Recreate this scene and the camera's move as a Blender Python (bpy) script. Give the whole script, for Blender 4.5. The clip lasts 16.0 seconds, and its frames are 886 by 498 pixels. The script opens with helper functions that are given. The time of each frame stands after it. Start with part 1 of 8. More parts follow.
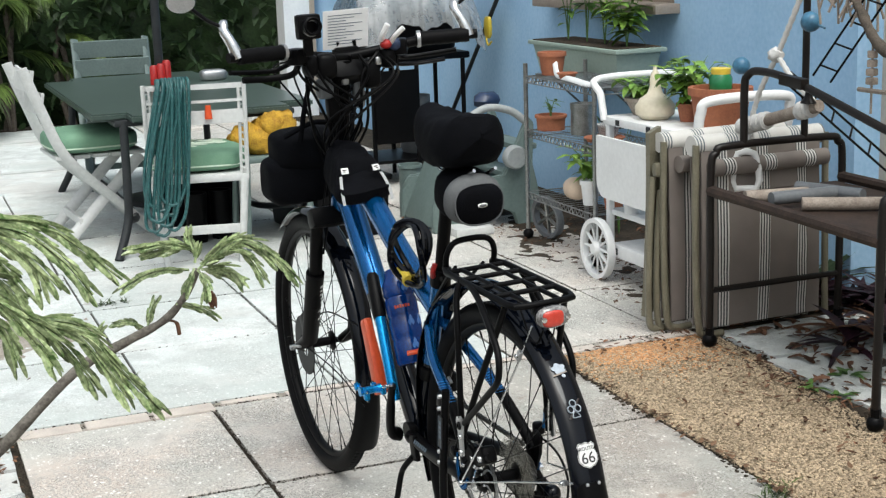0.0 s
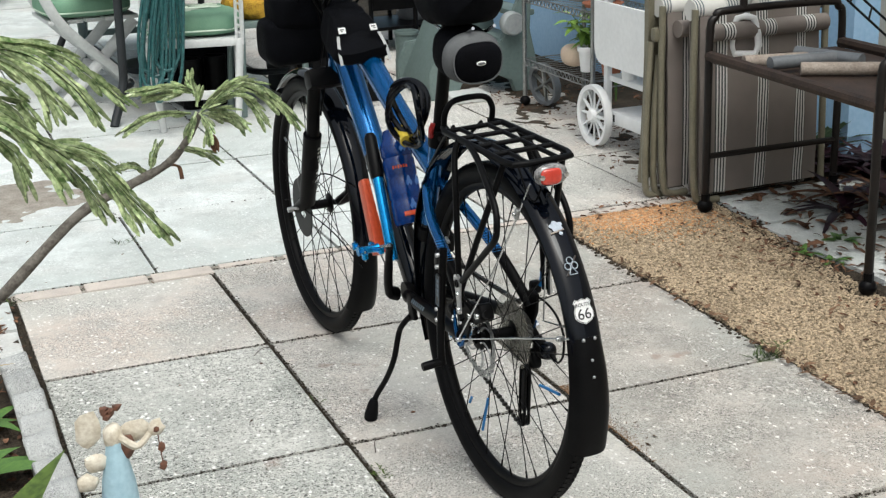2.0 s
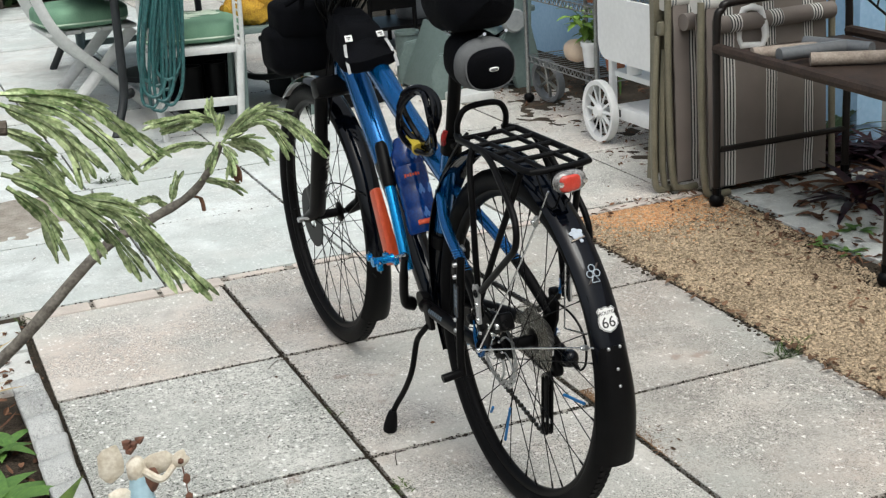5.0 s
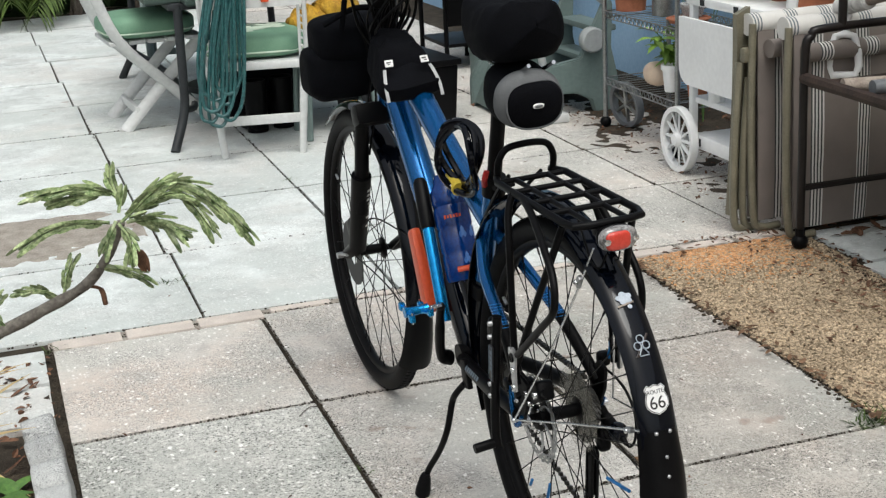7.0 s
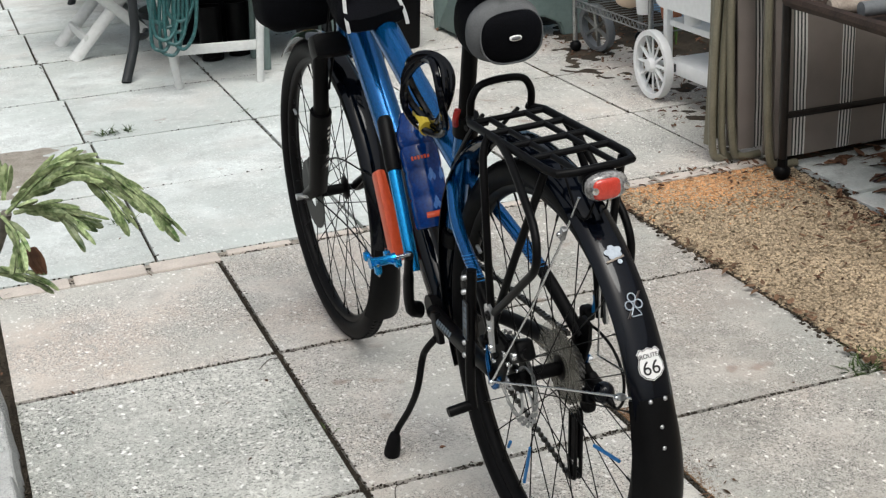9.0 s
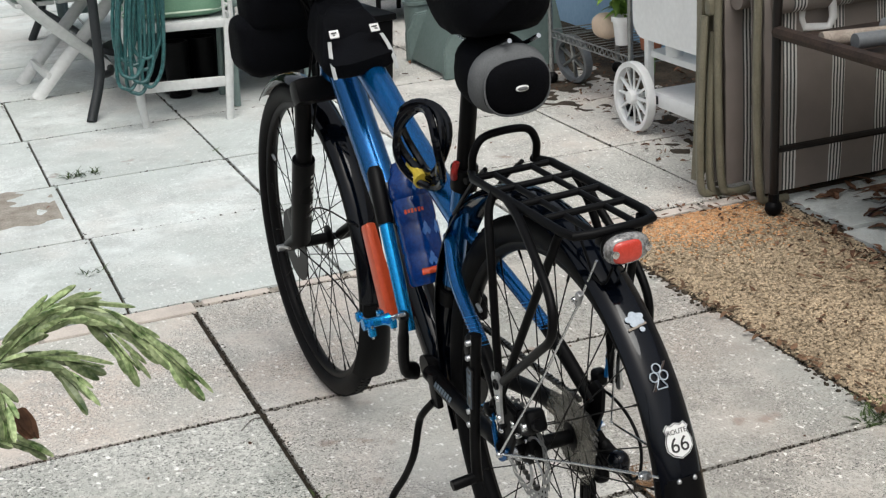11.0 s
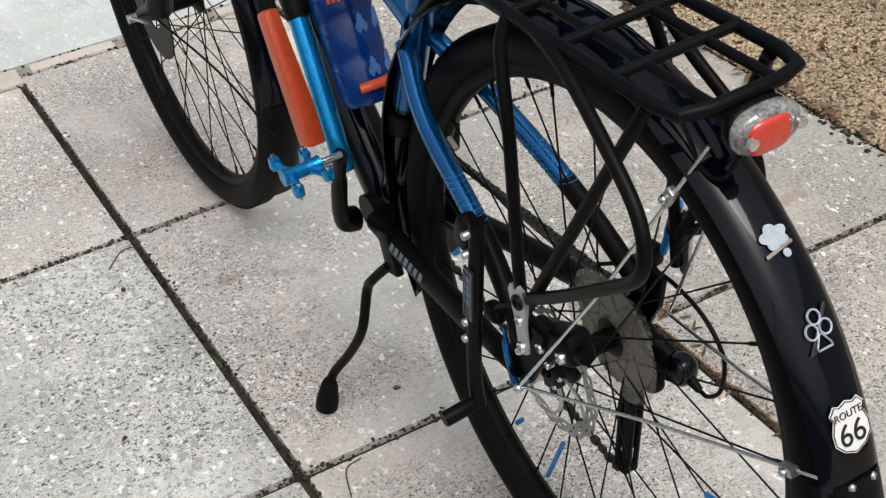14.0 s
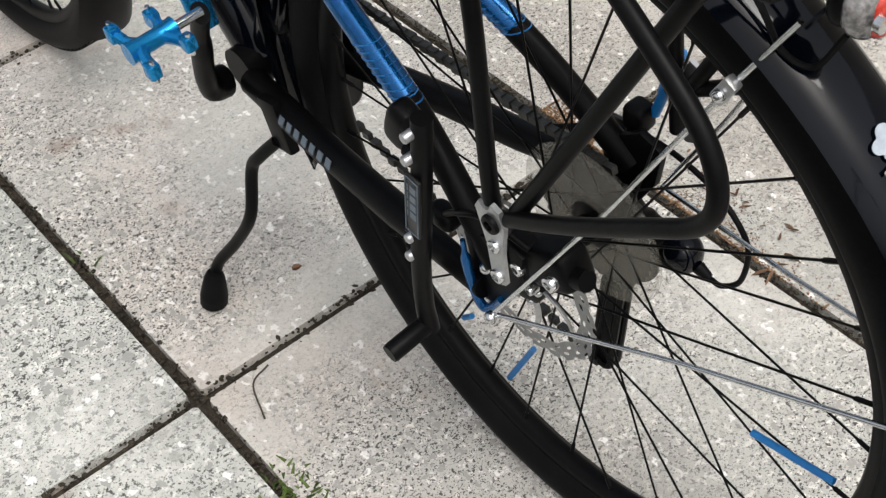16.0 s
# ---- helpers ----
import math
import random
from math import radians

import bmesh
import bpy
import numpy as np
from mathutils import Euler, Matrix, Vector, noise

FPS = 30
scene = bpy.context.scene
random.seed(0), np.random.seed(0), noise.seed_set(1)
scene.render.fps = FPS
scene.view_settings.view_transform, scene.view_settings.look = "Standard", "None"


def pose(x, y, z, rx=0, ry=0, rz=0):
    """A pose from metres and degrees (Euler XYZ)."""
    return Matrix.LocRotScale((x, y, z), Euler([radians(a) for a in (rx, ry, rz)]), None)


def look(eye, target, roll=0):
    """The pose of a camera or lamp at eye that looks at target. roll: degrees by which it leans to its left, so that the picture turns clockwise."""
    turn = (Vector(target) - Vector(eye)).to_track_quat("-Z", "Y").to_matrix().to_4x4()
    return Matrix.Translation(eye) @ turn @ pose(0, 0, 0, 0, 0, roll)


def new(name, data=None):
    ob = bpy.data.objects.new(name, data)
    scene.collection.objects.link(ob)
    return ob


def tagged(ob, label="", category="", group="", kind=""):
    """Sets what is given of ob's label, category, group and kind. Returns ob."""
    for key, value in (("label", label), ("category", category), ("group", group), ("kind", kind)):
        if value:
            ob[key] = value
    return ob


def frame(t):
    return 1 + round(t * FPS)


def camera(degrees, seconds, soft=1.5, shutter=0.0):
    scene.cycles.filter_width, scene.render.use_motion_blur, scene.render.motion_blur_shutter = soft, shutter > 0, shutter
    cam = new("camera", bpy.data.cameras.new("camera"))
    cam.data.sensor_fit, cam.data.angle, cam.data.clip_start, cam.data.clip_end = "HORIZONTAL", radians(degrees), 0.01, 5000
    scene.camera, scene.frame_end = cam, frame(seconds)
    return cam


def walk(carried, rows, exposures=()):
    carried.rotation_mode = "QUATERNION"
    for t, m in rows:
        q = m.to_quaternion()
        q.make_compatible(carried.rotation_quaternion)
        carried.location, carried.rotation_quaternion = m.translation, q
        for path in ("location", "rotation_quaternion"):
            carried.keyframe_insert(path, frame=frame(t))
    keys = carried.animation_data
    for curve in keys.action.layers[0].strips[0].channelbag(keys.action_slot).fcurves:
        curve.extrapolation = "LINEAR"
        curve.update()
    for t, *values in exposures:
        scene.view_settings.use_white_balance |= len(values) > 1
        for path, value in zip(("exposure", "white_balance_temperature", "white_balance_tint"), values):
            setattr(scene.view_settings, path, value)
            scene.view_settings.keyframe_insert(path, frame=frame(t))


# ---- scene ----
cam = camera(35.3, 16.0, soft=1.3)
PATH = [
    (0, (-0.837, -3.41, 1.394), (-0.117, -1.595, 0.96), -1.9),
    (0.5, (-0.839, -3.413, 1.386), (-0.107, -1.612, 0.914), -1.8),
    (1, (-0.854, -3.424, 1.385), (-0.14, -1.636, 0.846), -1.9),
    (1.5, (-0.849, -3.418, 1.376), (-0.14, -1.646, 0.778), -1.6),
    (2, (-0.849, -3.421, 1.37), (-0.145, -1.651, 0.76), -1.7),
    (2.5, (-0.849, -3.403, 1.377), (-0.141, -1.621, 0.807), -1.8),
    (3, (-0.843, -3.393, 1.371), (-0.125, -1.612, 0.814), -1.9),
    (3.5, (-0.846, -3.399, 1.377), (-0.119, -1.617, 0.833), -1.9),
    (5.8, (-0.857, -3.262, 1.386), (-0.169, -1.498, 0.741), -4.2),
    (6, (-0.793, -3.212, 1.333), (-0.135, -1.415, 0.754), -2.9),
    (6.5, (-0.726, -3.172, 1.367), (-0.071, -1.367, 0.809), -1.6),
    (7, (-0.656, -3.111, 1.363), (-0.071, -1.294, 0.767), -2.9),
    (7.5, (-0.643, -3.11, 1.362), (-0.051, -1.284, 0.801), -2.9),
    (8, (-0.634, -3.1, 1.364), (-0.059, -1.278, 0.771), -3.7),
    (8.5, (-0.606, -3.027, 1.344), (-0.041, -1.224, 0.688), -3.7),
    (9, (-0.595, -2.903, 1.337), (0.022, -1.136, 0.633), -3.2),
    (9.2, (-0.59, -2.851, 1.339), (0.054, -1.081, 0.666), -2.6),
    (11.3, (-0.592, -2.737, 1.344), (0.081, -0.979, 0.668), -3.7),
    (11.5, (-0.603, -2.739, 1.343), (0.076, -0.985, 0.663), -3.5),
    (12, (-0.625, -2.732, 1.342), (0.055, -1.008, 0.59), -3.3),
    (12.5, (-0.519, -2.555, 1.294), (0.06, -0.821, 0.483), -2.7),
    (13, (-0.395, -2.337, 1.306), (0.145, -0.666, 0.35), -3.9),
    (13.5, (-0.376, -2.194, 1.255), (0.233, -0.574, 0.253), -2.4),
    (14, (-0.411, -1.966, 1.282), (0.325, -0.507, 0.13), -5.3),
    (14.5, (-0.362, -1.873, 1.21), (0.298, -0.506, -0.091), -4.4),
    (15, (-0.294, -1.791, 1.21), (0.356, -0.466, -0.139), -5.6),
    (15.5, (-0.292, -1.697, 1.211), (0.412, -0.463, -0.197), -5.6),
    (16, (-0.289, -1.601, 1.176), (0.478, -0.474, -0.288), -7.2),
]
walk(cam, [(t, look(eye, target, roll)) for t, eye, target, roll in PATH], [(0, 0.18, 6360, 6), (2, 0.08, 6410, 6), (6, 0.0, 6440, 7), (9, -0.06, 6470, 8), (12, -0.09, 6450, 8), (13.5, -0.07, 6480, 9), (14.5, 0.0, 6500, 10), (16, 0.13, 6540, 10)])

# ---------- world, sun, exposure ----------
world = bpy.data.worlds.new("sky")
scene.world = world
world.use_nodes = True
wn = world.node_tree.nodes
sky = wn.new("ShaderNodeTexSky")
sky.sky_type = 'NISHITA'
sky.sun_disc = False
sky.sun_elevation = radians(62)
sky.sun_rotation = radians(200)
sky.dust_density = 6.0
sky.air_density = 1.2
grey = wn.new("ShaderNodeHueSaturation")
grey.inputs["Saturation"].default_value = 0.35
world.node_tree.links.new(sky.outputs[0], grey.inputs["Color"])
world.node_tree.links.new(grey.outputs[0], wn["Background"].inputs[0])
wn["Background"].inputs[1].default_value = 0.15
sun = new("sun", bpy.data.lights.new("sun", 'SUN'))
sun.data.energy = 1.25
sun.data.angle = radians(24)
sun.data.color = (1.0, 0.985, 0.955)
sun.matrix_world = look((1.2, -3.0, 8.0), (0.4, 1.0, 0.0))


# ---------- materials ----------
def surface(name, a, b=None, rough=0.6, metal=0.0, scale=8.0, fine=90.0, bump=0.15, coat=0.0, island=0.0, transmission=0.0, spec=0.5, depth=0.004):
    """Two colours mixed by a coarse noise, a fine grain over it, bump, and a spread from object to object."""
    b = b or tuple(c * 0.75 for c in a)
    m = bpy.data.materials.new(name)
    m.use_nodes = True
    n, l = m.node_tree.nodes, m.node_tree.links
    p = n["Principled BSDF"]
    geo = n.new("ShaderNodeNewGeometry")
    tex = n.new("ShaderNodeTexNoise")
    tex.inputs["Scale"].default_value = scale
    tex.inputs["Detail"].default_value = 5
    l.new(geo.outputs["Position"], tex.inputs["Vector"])
    grain = n.new("ShaderNodeTexNoise")
    grain.inputs["Scale"].default_value = fine
    grain.inputs["Detail"].default_value = 3
    l.new(geo.outputs["Position"], grain.inputs["Vector"])
    add = n.new("ShaderNodeMath")
    add.operation = 'MULTIPLY_ADD'
    add.inputs[1].default_value = 0.5
    l.new(grain.outputs["Fac"], add.inputs[0])
    half = n.new("ShaderNodeMath")
    half.operation = 'MULTIPLY'
    half.inputs[1].default_value = 0.5
    l.new(tex.outputs["Fac"], half.inputs[0])
    l.new(half.outputs[0], add.inputs[2])
    ramp = n.new("ShaderNodeValToRGB")
    ramp.color_ramp.elements[0].position, ramp.color_ramp.elements[1].position = 0.36, 0.64
    ramp.color_ramp.elements[0].color, ramp.color_ramp.elements[1].color = (*b, 1), (*a, 1)
    l.new(add.outputs[0], ramp.inputs[0])
    out = ramp.outputs[0]
    if island:
        hs = n.new("ShaderNodeHueSaturation")
        mr = n.new("ShaderNodeMapRange")
        mr.inputs[3].default_value, mr.inputs[4].default_value = 1 - island, 1 + island
        l.new(geo.outputs["Random Per Island"], mr.inputs[0])
        l.new(mr.outputs[0], hs.inputs["Value"])
        l.new(out, hs.inputs["Color"])
        out = hs.outputs[0]
    l.new(out, p.inputs["Base Color"])
    p.inputs["Roughness"].default_value, p.inputs["Metallic"].default_value = rough, metal
    p.inputs["Coat Weight"].default_value = coat
    p.inputs["Coat Roughness"].default_value = 0.08
    p.inputs["Transmission Weight"].default_value = transmission
    p.inputs["Specular IOR Level"].default_value = spec
    if bump:
        bp = n.new("ShaderNodeBump")
        bp.inputs["Strength"].default_value, bp.inputs["Distance"].default_value = bump, depth
        l.new(add.outputs[0], bp.inputs["Height"])
        l.new(bp.outputs[0], p.inputs["Normal"])
    return m


def flecked(name, base, dark, light, grit=0.5, chips=0.5, tint=0.10, bump=0.4, warm=None, green=None, size=1.0, even=0.05):
    """Aggregate concrete: stained cement with dark grit and scattered pale chips, each slab a little different."""
    m = bpy.data.materials.new(name)
    m.use_nodes = True
    n, l = m.node_tree.nodes, m.node_tree.links
    p = n["Principled BSDF"]
    p.inputs["Roughness"].default_value = 0.88
    p.inputs["Specular IOR Level"].default_value = 0.3
    geo = n.new("ShaderNodeNewGeometry")
    info = n.new("ShaderNodeObjectInfo")

    def field(scale, detail=3.0, rough=0.55, shift=0.0):
        t = n.new("ShaderNodeTexNoise")
        t.inputs["Scale"].default_value = scale
        t.inputs["Detail"].default_value = detail
        t.inputs["Roughness"].default_value = rough
        v = n.new("ShaderNodeVectorMath")
        v.operation = 'ADD'
        v.inputs[1].default_value = (shift, shift * 0.7, shift * 0.3)
        l.new(geo.outputs["Position"], v.inputs[0])
        l.new(v.outputs[0], t.inputs["Vector"])
        return t.outputs["Fac"]

    def span(source, low, high, a=0.0, b=1.0):
        r = n.new("ShaderNodeMapRange")
        r.inputs[1].default_value, r.inputs[2].default_value = low, high
        r.inputs[3].default_value, r.inputs[4].default_value = a, b
        l.new(source, r.inputs[0])
        return r.outputs[0]

    def times(a, b):
        k = n.new("ShaderNodeMath")
        k.operation = 'MULTIPLY'
        for i, v in enumerate((a, b)):
            if isinstance(v, (int, float)):
                k.inputs[i].default_value = v
            else:
                l.new(v, k.inputs[i])
        return k.outputs[0]

    def over(under, colour, fac):
        mix = n.new("ShaderNodeMix")
        mix.data_type = 'RGBA'
        if isinstance(under, tuple):
            mix.inputs["A"].default_value = (*under, 1)
        else:
            l.new(under, mix.inputs["A"])
        mix.inputs["B"].default_value = (*colour, 1)
        l.new(fac, mix.inputs["Factor"])
        return mix.outputs["Result"]
    col = over(base, tuple(c * 0.70 for c in base), span(field(5.0, 7, 0.65), 0.42, 0.64))
    col = over(col, tuple(c * 1.12 for c in base), span(field(1.7, 5, shift=7), 0.5, 0.7, 0, 0.8))
    if warm:
        col = over(col, warm, span(field(1.6, 6, 0.62, shift=3), 0.47, 0.62, 0, 0.8))
    if green:
        col = over(col, green, span(field(1.9, 7, 0.66, shift=11), 0.45, 0.60, 0, 0.85))
    # worn patches carry more grit than others, and so do some slabs
    col = over(col, tuple(c * 0.55 for c in base), span(field(6.0, 9, 0.75, shift=17), 0.53, 0.68, 0, 0.75))
    wear = span(field(3.3, 6, 0.62, shift=5), 0.40, 0.58, even, 1.0)
    some = span(info.outputs["Random"], 0.0, 1.0, 0.7, 1.0)
    amount = times(times(wear, some), grit)
    col = over(col, tuple(c * 0.68 for c in base), times(span(field(70 * size, 5, 0.7, shift=2), 0.50, 0.60), times(amount, 0.55)))
    col = over(col, tuple(c * 1.25 for c in base), times(span(field(120 * size, 3, 0.6, shift=21), 0.56, 0.62), times(amount, 0.7)))
    col = over(col, dark, times(span(field(210 * size, 3, 0.6, shift=1), 0.56, 0.62), amount))
    fine = span(field(480 * size, 2, 0.6, shift=9), 0.56, 0.66)
    col = over(col, tuple(c * 0.5 for c in dark), times(fine, times(amount, 0.9)))
    spot = span(field(9.0, 2, 0.5, shift=31), 0.70, 0.78, 0, 0.5)
    col = over(col, (0.24, 0.15, 0.11), spot)
    vo = n.new("ShaderNodeTexVoronoi")
    vo.inputs["Scale"].default_value = 105 * size
    st = n.new("ShaderNodeVectorMath")
    st.operation = 'MULTIPLY'
    st.inputs[1].default_value = (1.0, 0.7, 1.0)
    l.new(geo.outputs["Position"], st.inputs[0])
    bend = n.new("ShaderNodeTexNoise")
    bend.inputs["Scale"].default_value = 140 * size
    l.new(geo.outputs["Position"], bend.inputs["Vector"])
    push = n.new("ShaderNodeVectorMath")
    push.operation = 'MULTIPLY_ADD'
    push.inputs[1].default_value = (0.016, 0.016, 0.016)
    l.new(bend.outputs["Color"], push.inputs[0])
    l.new(st.outputs[0], push.inputs[2])
    l.new(push.outputs[0], vo.inputs["Vector"])
    sep = n.new("ShaderNodeSeparateColor")
    l.new(vo.outputs["Color"], sep.inputs[0])
    chip = times(span(sep.outputs[0], 0.74, 0.98), span(vo.outputs["Distance"], 0.46, 0.30))
    col = over(col, light, times(chip, chips))
    stone = times(span(sep.outputs[1], 0.66, 0.74), span(vo.outputs["Distance"], 0.46, 0.36))
    col = over(col, tuple(c * 0.55 for c in base), times(stone, times(amount, 1.1)))
    hs = n.new("ShaderNodeHueSaturation")
    l.new(span(info.outputs["Random"], 0, 1, 1 - tint, 1 + tint), hs.inputs["Value"])
    l.new(col, hs.inputs["Color"])
    l.new(hs.outputs[0], p.inputs["Base Color"])
    bp = n.new("ShaderNodeBump")
    bp.inputs["Strength"].default_value, bp.inputs["Distance"].default_value = bump, 0.003
    l.new(field(170 * size, 3, 0.6, shift=1), bp.inputs["Height"])
    l.new(bp.outputs[0], p.inputs["Normal"])
    return m


def striped(name, base, line, period=0.26, share=0.42, pitch=0.018, axis=0, gap=None):
    """Woven fabric with groups of pale lines across the object's own axis."""
    m = surface(name, base, tuple(c * 0.85 for c in base), rough=0.85, scale=14, fine=400, bump=0.25, depth=0.002)
    n, l = m.node_tree.nodes, m.node_tree.links
    p = n["Principled BSDF"]
    under = p.inputs["Base Color"].links[0].from_socket
    tc = n.new("ShaderNodeTexCoord")
    sp = n.new("ShaderNodeSeparateXYZ")
    l.new(tc.outputs["Object"], sp.inputs[0])

    def op(kind, a, b):
        k = n.new("ShaderNodeMath")
        k.operation = kind
        for i, v in enumerate((a, b)):
            if v is None:
                continue
            if isinstance(v, (int, float)):
                k.inputs[i].default_value = v
            else:
                l.new(v, k.inputs[i])
        return k.outputs[0]
    x = op('ADD', sp.outputs[axis], 10.0)
    group = op('LESS_THAN', op('FRACT', op('DIVIDE', x, period), None), share)
    lines = op('LESS_THAN', op('FRACT', op('DIVIDE', x, pitch), None), 0.5)
    both = op('MULTIPLY', group, lines)
    mix = n.new("ShaderNodeMix")
    mix.data_type = 'RGBA'
    mix.inputs["B"].default_value = (*line, 1)
    l.new(both, mix.inputs["Factor"])
    if gap:
        dark = n.new("ShaderNodeMix")
        dark.data_type = 'RGBA'
        dark.inputs["B"].default_value = (*gap, 1)
        l.new(group, dark.inputs["Factor"])
        l.new(under, dark.inputs["A"])
        under = dark.outputs["Result"]
    l.new(under, mix.inputs["A"])
    l.new(mix.outputs["Result"], p.inputs["Base Color"])
    return m


CONCRETE = flecked("aggregate_concrete", (0.675, 0.65, 0.605), (0.095, 0.092, 0.086), (0.90, 0.89, 0.86), grit=1.3, chips=0.9, warm=(0.58, 0.50, 0.435), green=(0.50, 0.50, 0.46), even=0.2)
# same concrete darkened: weaker light on the right is put into its colour
DIM_CONCRETE = flecked("dim_side_aggregate_concrete", (0.475, 0.45, 0.41), (0.10, 0.097, 0.09), (0.84, 0.83, 0.79), grit=1.3, chips=0.85, warm=(0.44, 0.37, 0.32), green=(0.38, 0.385, 0.355), even=0.25)
GRIT_CONCRETE = flecked("worn_gritty_concrete", (0.60, 0.60, 0.56), (0.085, 0.088, 0.08), (0.88, 0.88, 0.85), grit=1.6, chips=0.9, green=(0.38, 0.395, 0.365), size=0.8, even=0.45)
PALE_CONCRETE = flecked("pale_weathered_concrete", (0.70, 0.74, 0.725), (0.32, 0.32, 0.31), (0.92, 0.92, 0.91), grit=0.6, chips=0.5, tint=0.05, warm=(0.57, 0.56, 0.53), green=(0.50, 0.54, 0.52), even=0.2)
EDGE_STONE = flecked("grey_cast_stone", (0.46, 0.47, 0.46), (0.08, 0.08, 0.09), (0.74, 0.75, 0.74), grit=1.0, size=1.6)
BRICK = surface("faded_pink_brick", (0.62, 0.56, 0.50), (0.46, 0.41, 0.37), rough=0.9, scale=12, fine=200, bump=0.4)
SOIL = surface("dark_soil", (0.10, 0.078, 0.058), (0.030, 0.026, 0.021), rough=0.95, spec=0.1, scale=9, fine=140, bump=0.8, depth=0.02)
GROUND = surface("sandy_earth", (0.22, 0.19, 0.15), (0.13, 0.11, 0.085), rough=0.95, scale=2, fine=120, bump=0.6, depth=0.02)
JOINT = surface("dirt_in_joints", (0.075, 0.062, 0.047), (0.025, 0.022, 0.018), rough=0.95, spec=0.1, scale=14, fine=260, bump=0.7, depth=0.01)
RUST_DIRT = surface("rust_brown_dirt", (0.24, 0.145, 0.08), (0.12, 0.07, 0.04), rough=0.95, spec=0.15, scale=30, fine=260, bump=0.3, island=0.4)
DIRT_FILM = surface("grey_brown_silt", (0.40, 0.37, 0.325), (0.22, 0.195, 0.165), rough=0.95, spec=0.15, scale=16, fine=180, bump=0.6, depth=0.008)
GRAVEL_BED = surface("tan_gravel_bed", (0.45, 0.35, 0.24), (0.33, 0.255, 0.17), rough=0.9, spec=0.2, scale=6, fine=180, bump=0.9, depth=0.008)
PEBBLE = surface("tan_pebble", (0.44, 0.345, 0.235), (0.27, 0.21, 0.14), rough=0.8, spec=0.3, scale=3, fine=300, bump=0.1, island=0.42)
RUST_PEBBLE = surface("orange_stained_pebble", (0.53, 0.27, 0.12), (0.43, 0.245, 0.125), rough=0.8, spec=0.3, scale=5, fine=300, bump=0.1, island=0.3)
BLUE_WALL = surface("pale_blue_stucco", (0.40, 0.61, 0.83), (0.31, 0.52, 0.75), rough=0.9, scale=2.6, fine=45, bump=0.4, depth=0.006)
BEIGE = surface("beige_stucco", (0.55, 0.50, 0.43), (0.46, 0.42, 0.36), rough=0.9, scale=3, fine=80, bump=0.3)
WHITE_PLASTIC = surface("weathered_white_plastic", (0.82, 0.83, 0.83), (0.74, 0.75, 0.75), rough=0.42, scale=7, fine=50, bump=0.05)
PALE_GREY = surface("dull_grey_plastic", (0.36, 0.38, 0.38), (0.28, 0.30, 0.30), rough=0.5, scale=6, fine=60, bump=0.06)
GREY_PLASTIC = surface("greyed_white_plastic", (0.62, 0.63, 0.62), (0.52, 0.53, 0.52), rough=0.5, scale=6, fine=60, bump=0.06)
SAGE_PLASTIC = surface("sage_green_plastic", (0.155, 0.205, 0.195), (0.12, 0.165, 0.155), rough=0.5, scale=4, fine=60, bump=0.06)
PALE_SAGE = surface("pale_sage_plastic", (0.33, 0.41, 0.36), (0.27, 0.345, 0.30), rough=0.5, scale=6, fine=60, bump=0.06)
SLATE_PLASTIC = surface("slate_green_slats", (0.16, 0.21, 0.20), (0.12, 0.16, 0.155), rough=0.55, scale=6, fine=90, bump=0.1)
TABLE_GREEN = surface("dark_green_table_top", (0.060, 0.088, 0.076), (0.040, 0.062, 0.054), rough=0.30, scale=3, fine=120, bump=0.05)
DARK_METAL = surface("charcoal_powder_coat", (0.030, 0.034, 0.037), (0.020, 0.022, 0.024), rough=0.45, spec=0.25, scale=20, fine=200, bump=0.05)
CUSHION = surface("green_cushion_fabric", (0.19, 0.34, 0.23), (0.12, 0.25, 0.165), rough=0.85, scale=10, fine=300, bump=0.2)
CUSHION_LEAF = surface("pale_leaf_print", (0.66, 0.75, 0.63), (0.50, 0.64, 0.50), rough=0.85, scale=12, fine=300, bump=0.1)
HOSE = surface("teal_garden_hose", (0.036, 0.135, 0.132), (0.006, 0.042, 0.048), rough=0.4, scale=75, fine=160, bump=0.3)
YELLOW_CLOTH = surface("mustard_yellow_cloth", (0.60, 0.36, 0.03), (0.26, 0.13, 0.010), rough=0.8, scale=26, fine=200, bump=0.6, depth=0.01)
RED_PLASTIC = surface("red_plastic", (0.40, 0.015, 0.012), (0.28, 0.01, 0.01), rough=0.4)
ORANGE = surface("orange_plastic", (0.66, 0.085, 0.018), (0.55, 0.06, 0.014), rough=0.4, bump=0.05)
TERRACOTTA = surface("terracotta", (0.40, 0.145, 0.07), (0.28, 0.10, 0.055), rough=0.85, scale=14, fine=120, bump=0.2)
BROWN_TUBE = surface("brown_black_steel_tube", (0.012, 0.009, 0.0078), (0.006, 0.0048, 0.0045), rough=0.38, spec=0.3, scale=20, fine=220, bump=0.1)
RUST_TUBE = surface("rusty_brown_tube", (0.055, 0.036, 0.028), (0.022, 0.016, 0.013), rough=0.6, spec=0.25, scale=15, fine=160, bump=0.2)
KHAKI_TUBE = surface("khaki_enamel_tube", (0.19, 0.175, 0.125), (0.135, 0.125, 0.088), rough=0.4, scale=15, fine=160, bump=0.06)
GALV = surface("zinc_plated_wire", (0.36, 0.365, 0.365), (0.20, 0.20, 0.19), rough=0.3, metal=0.85, scale=30, fine=220, bump=0.05)
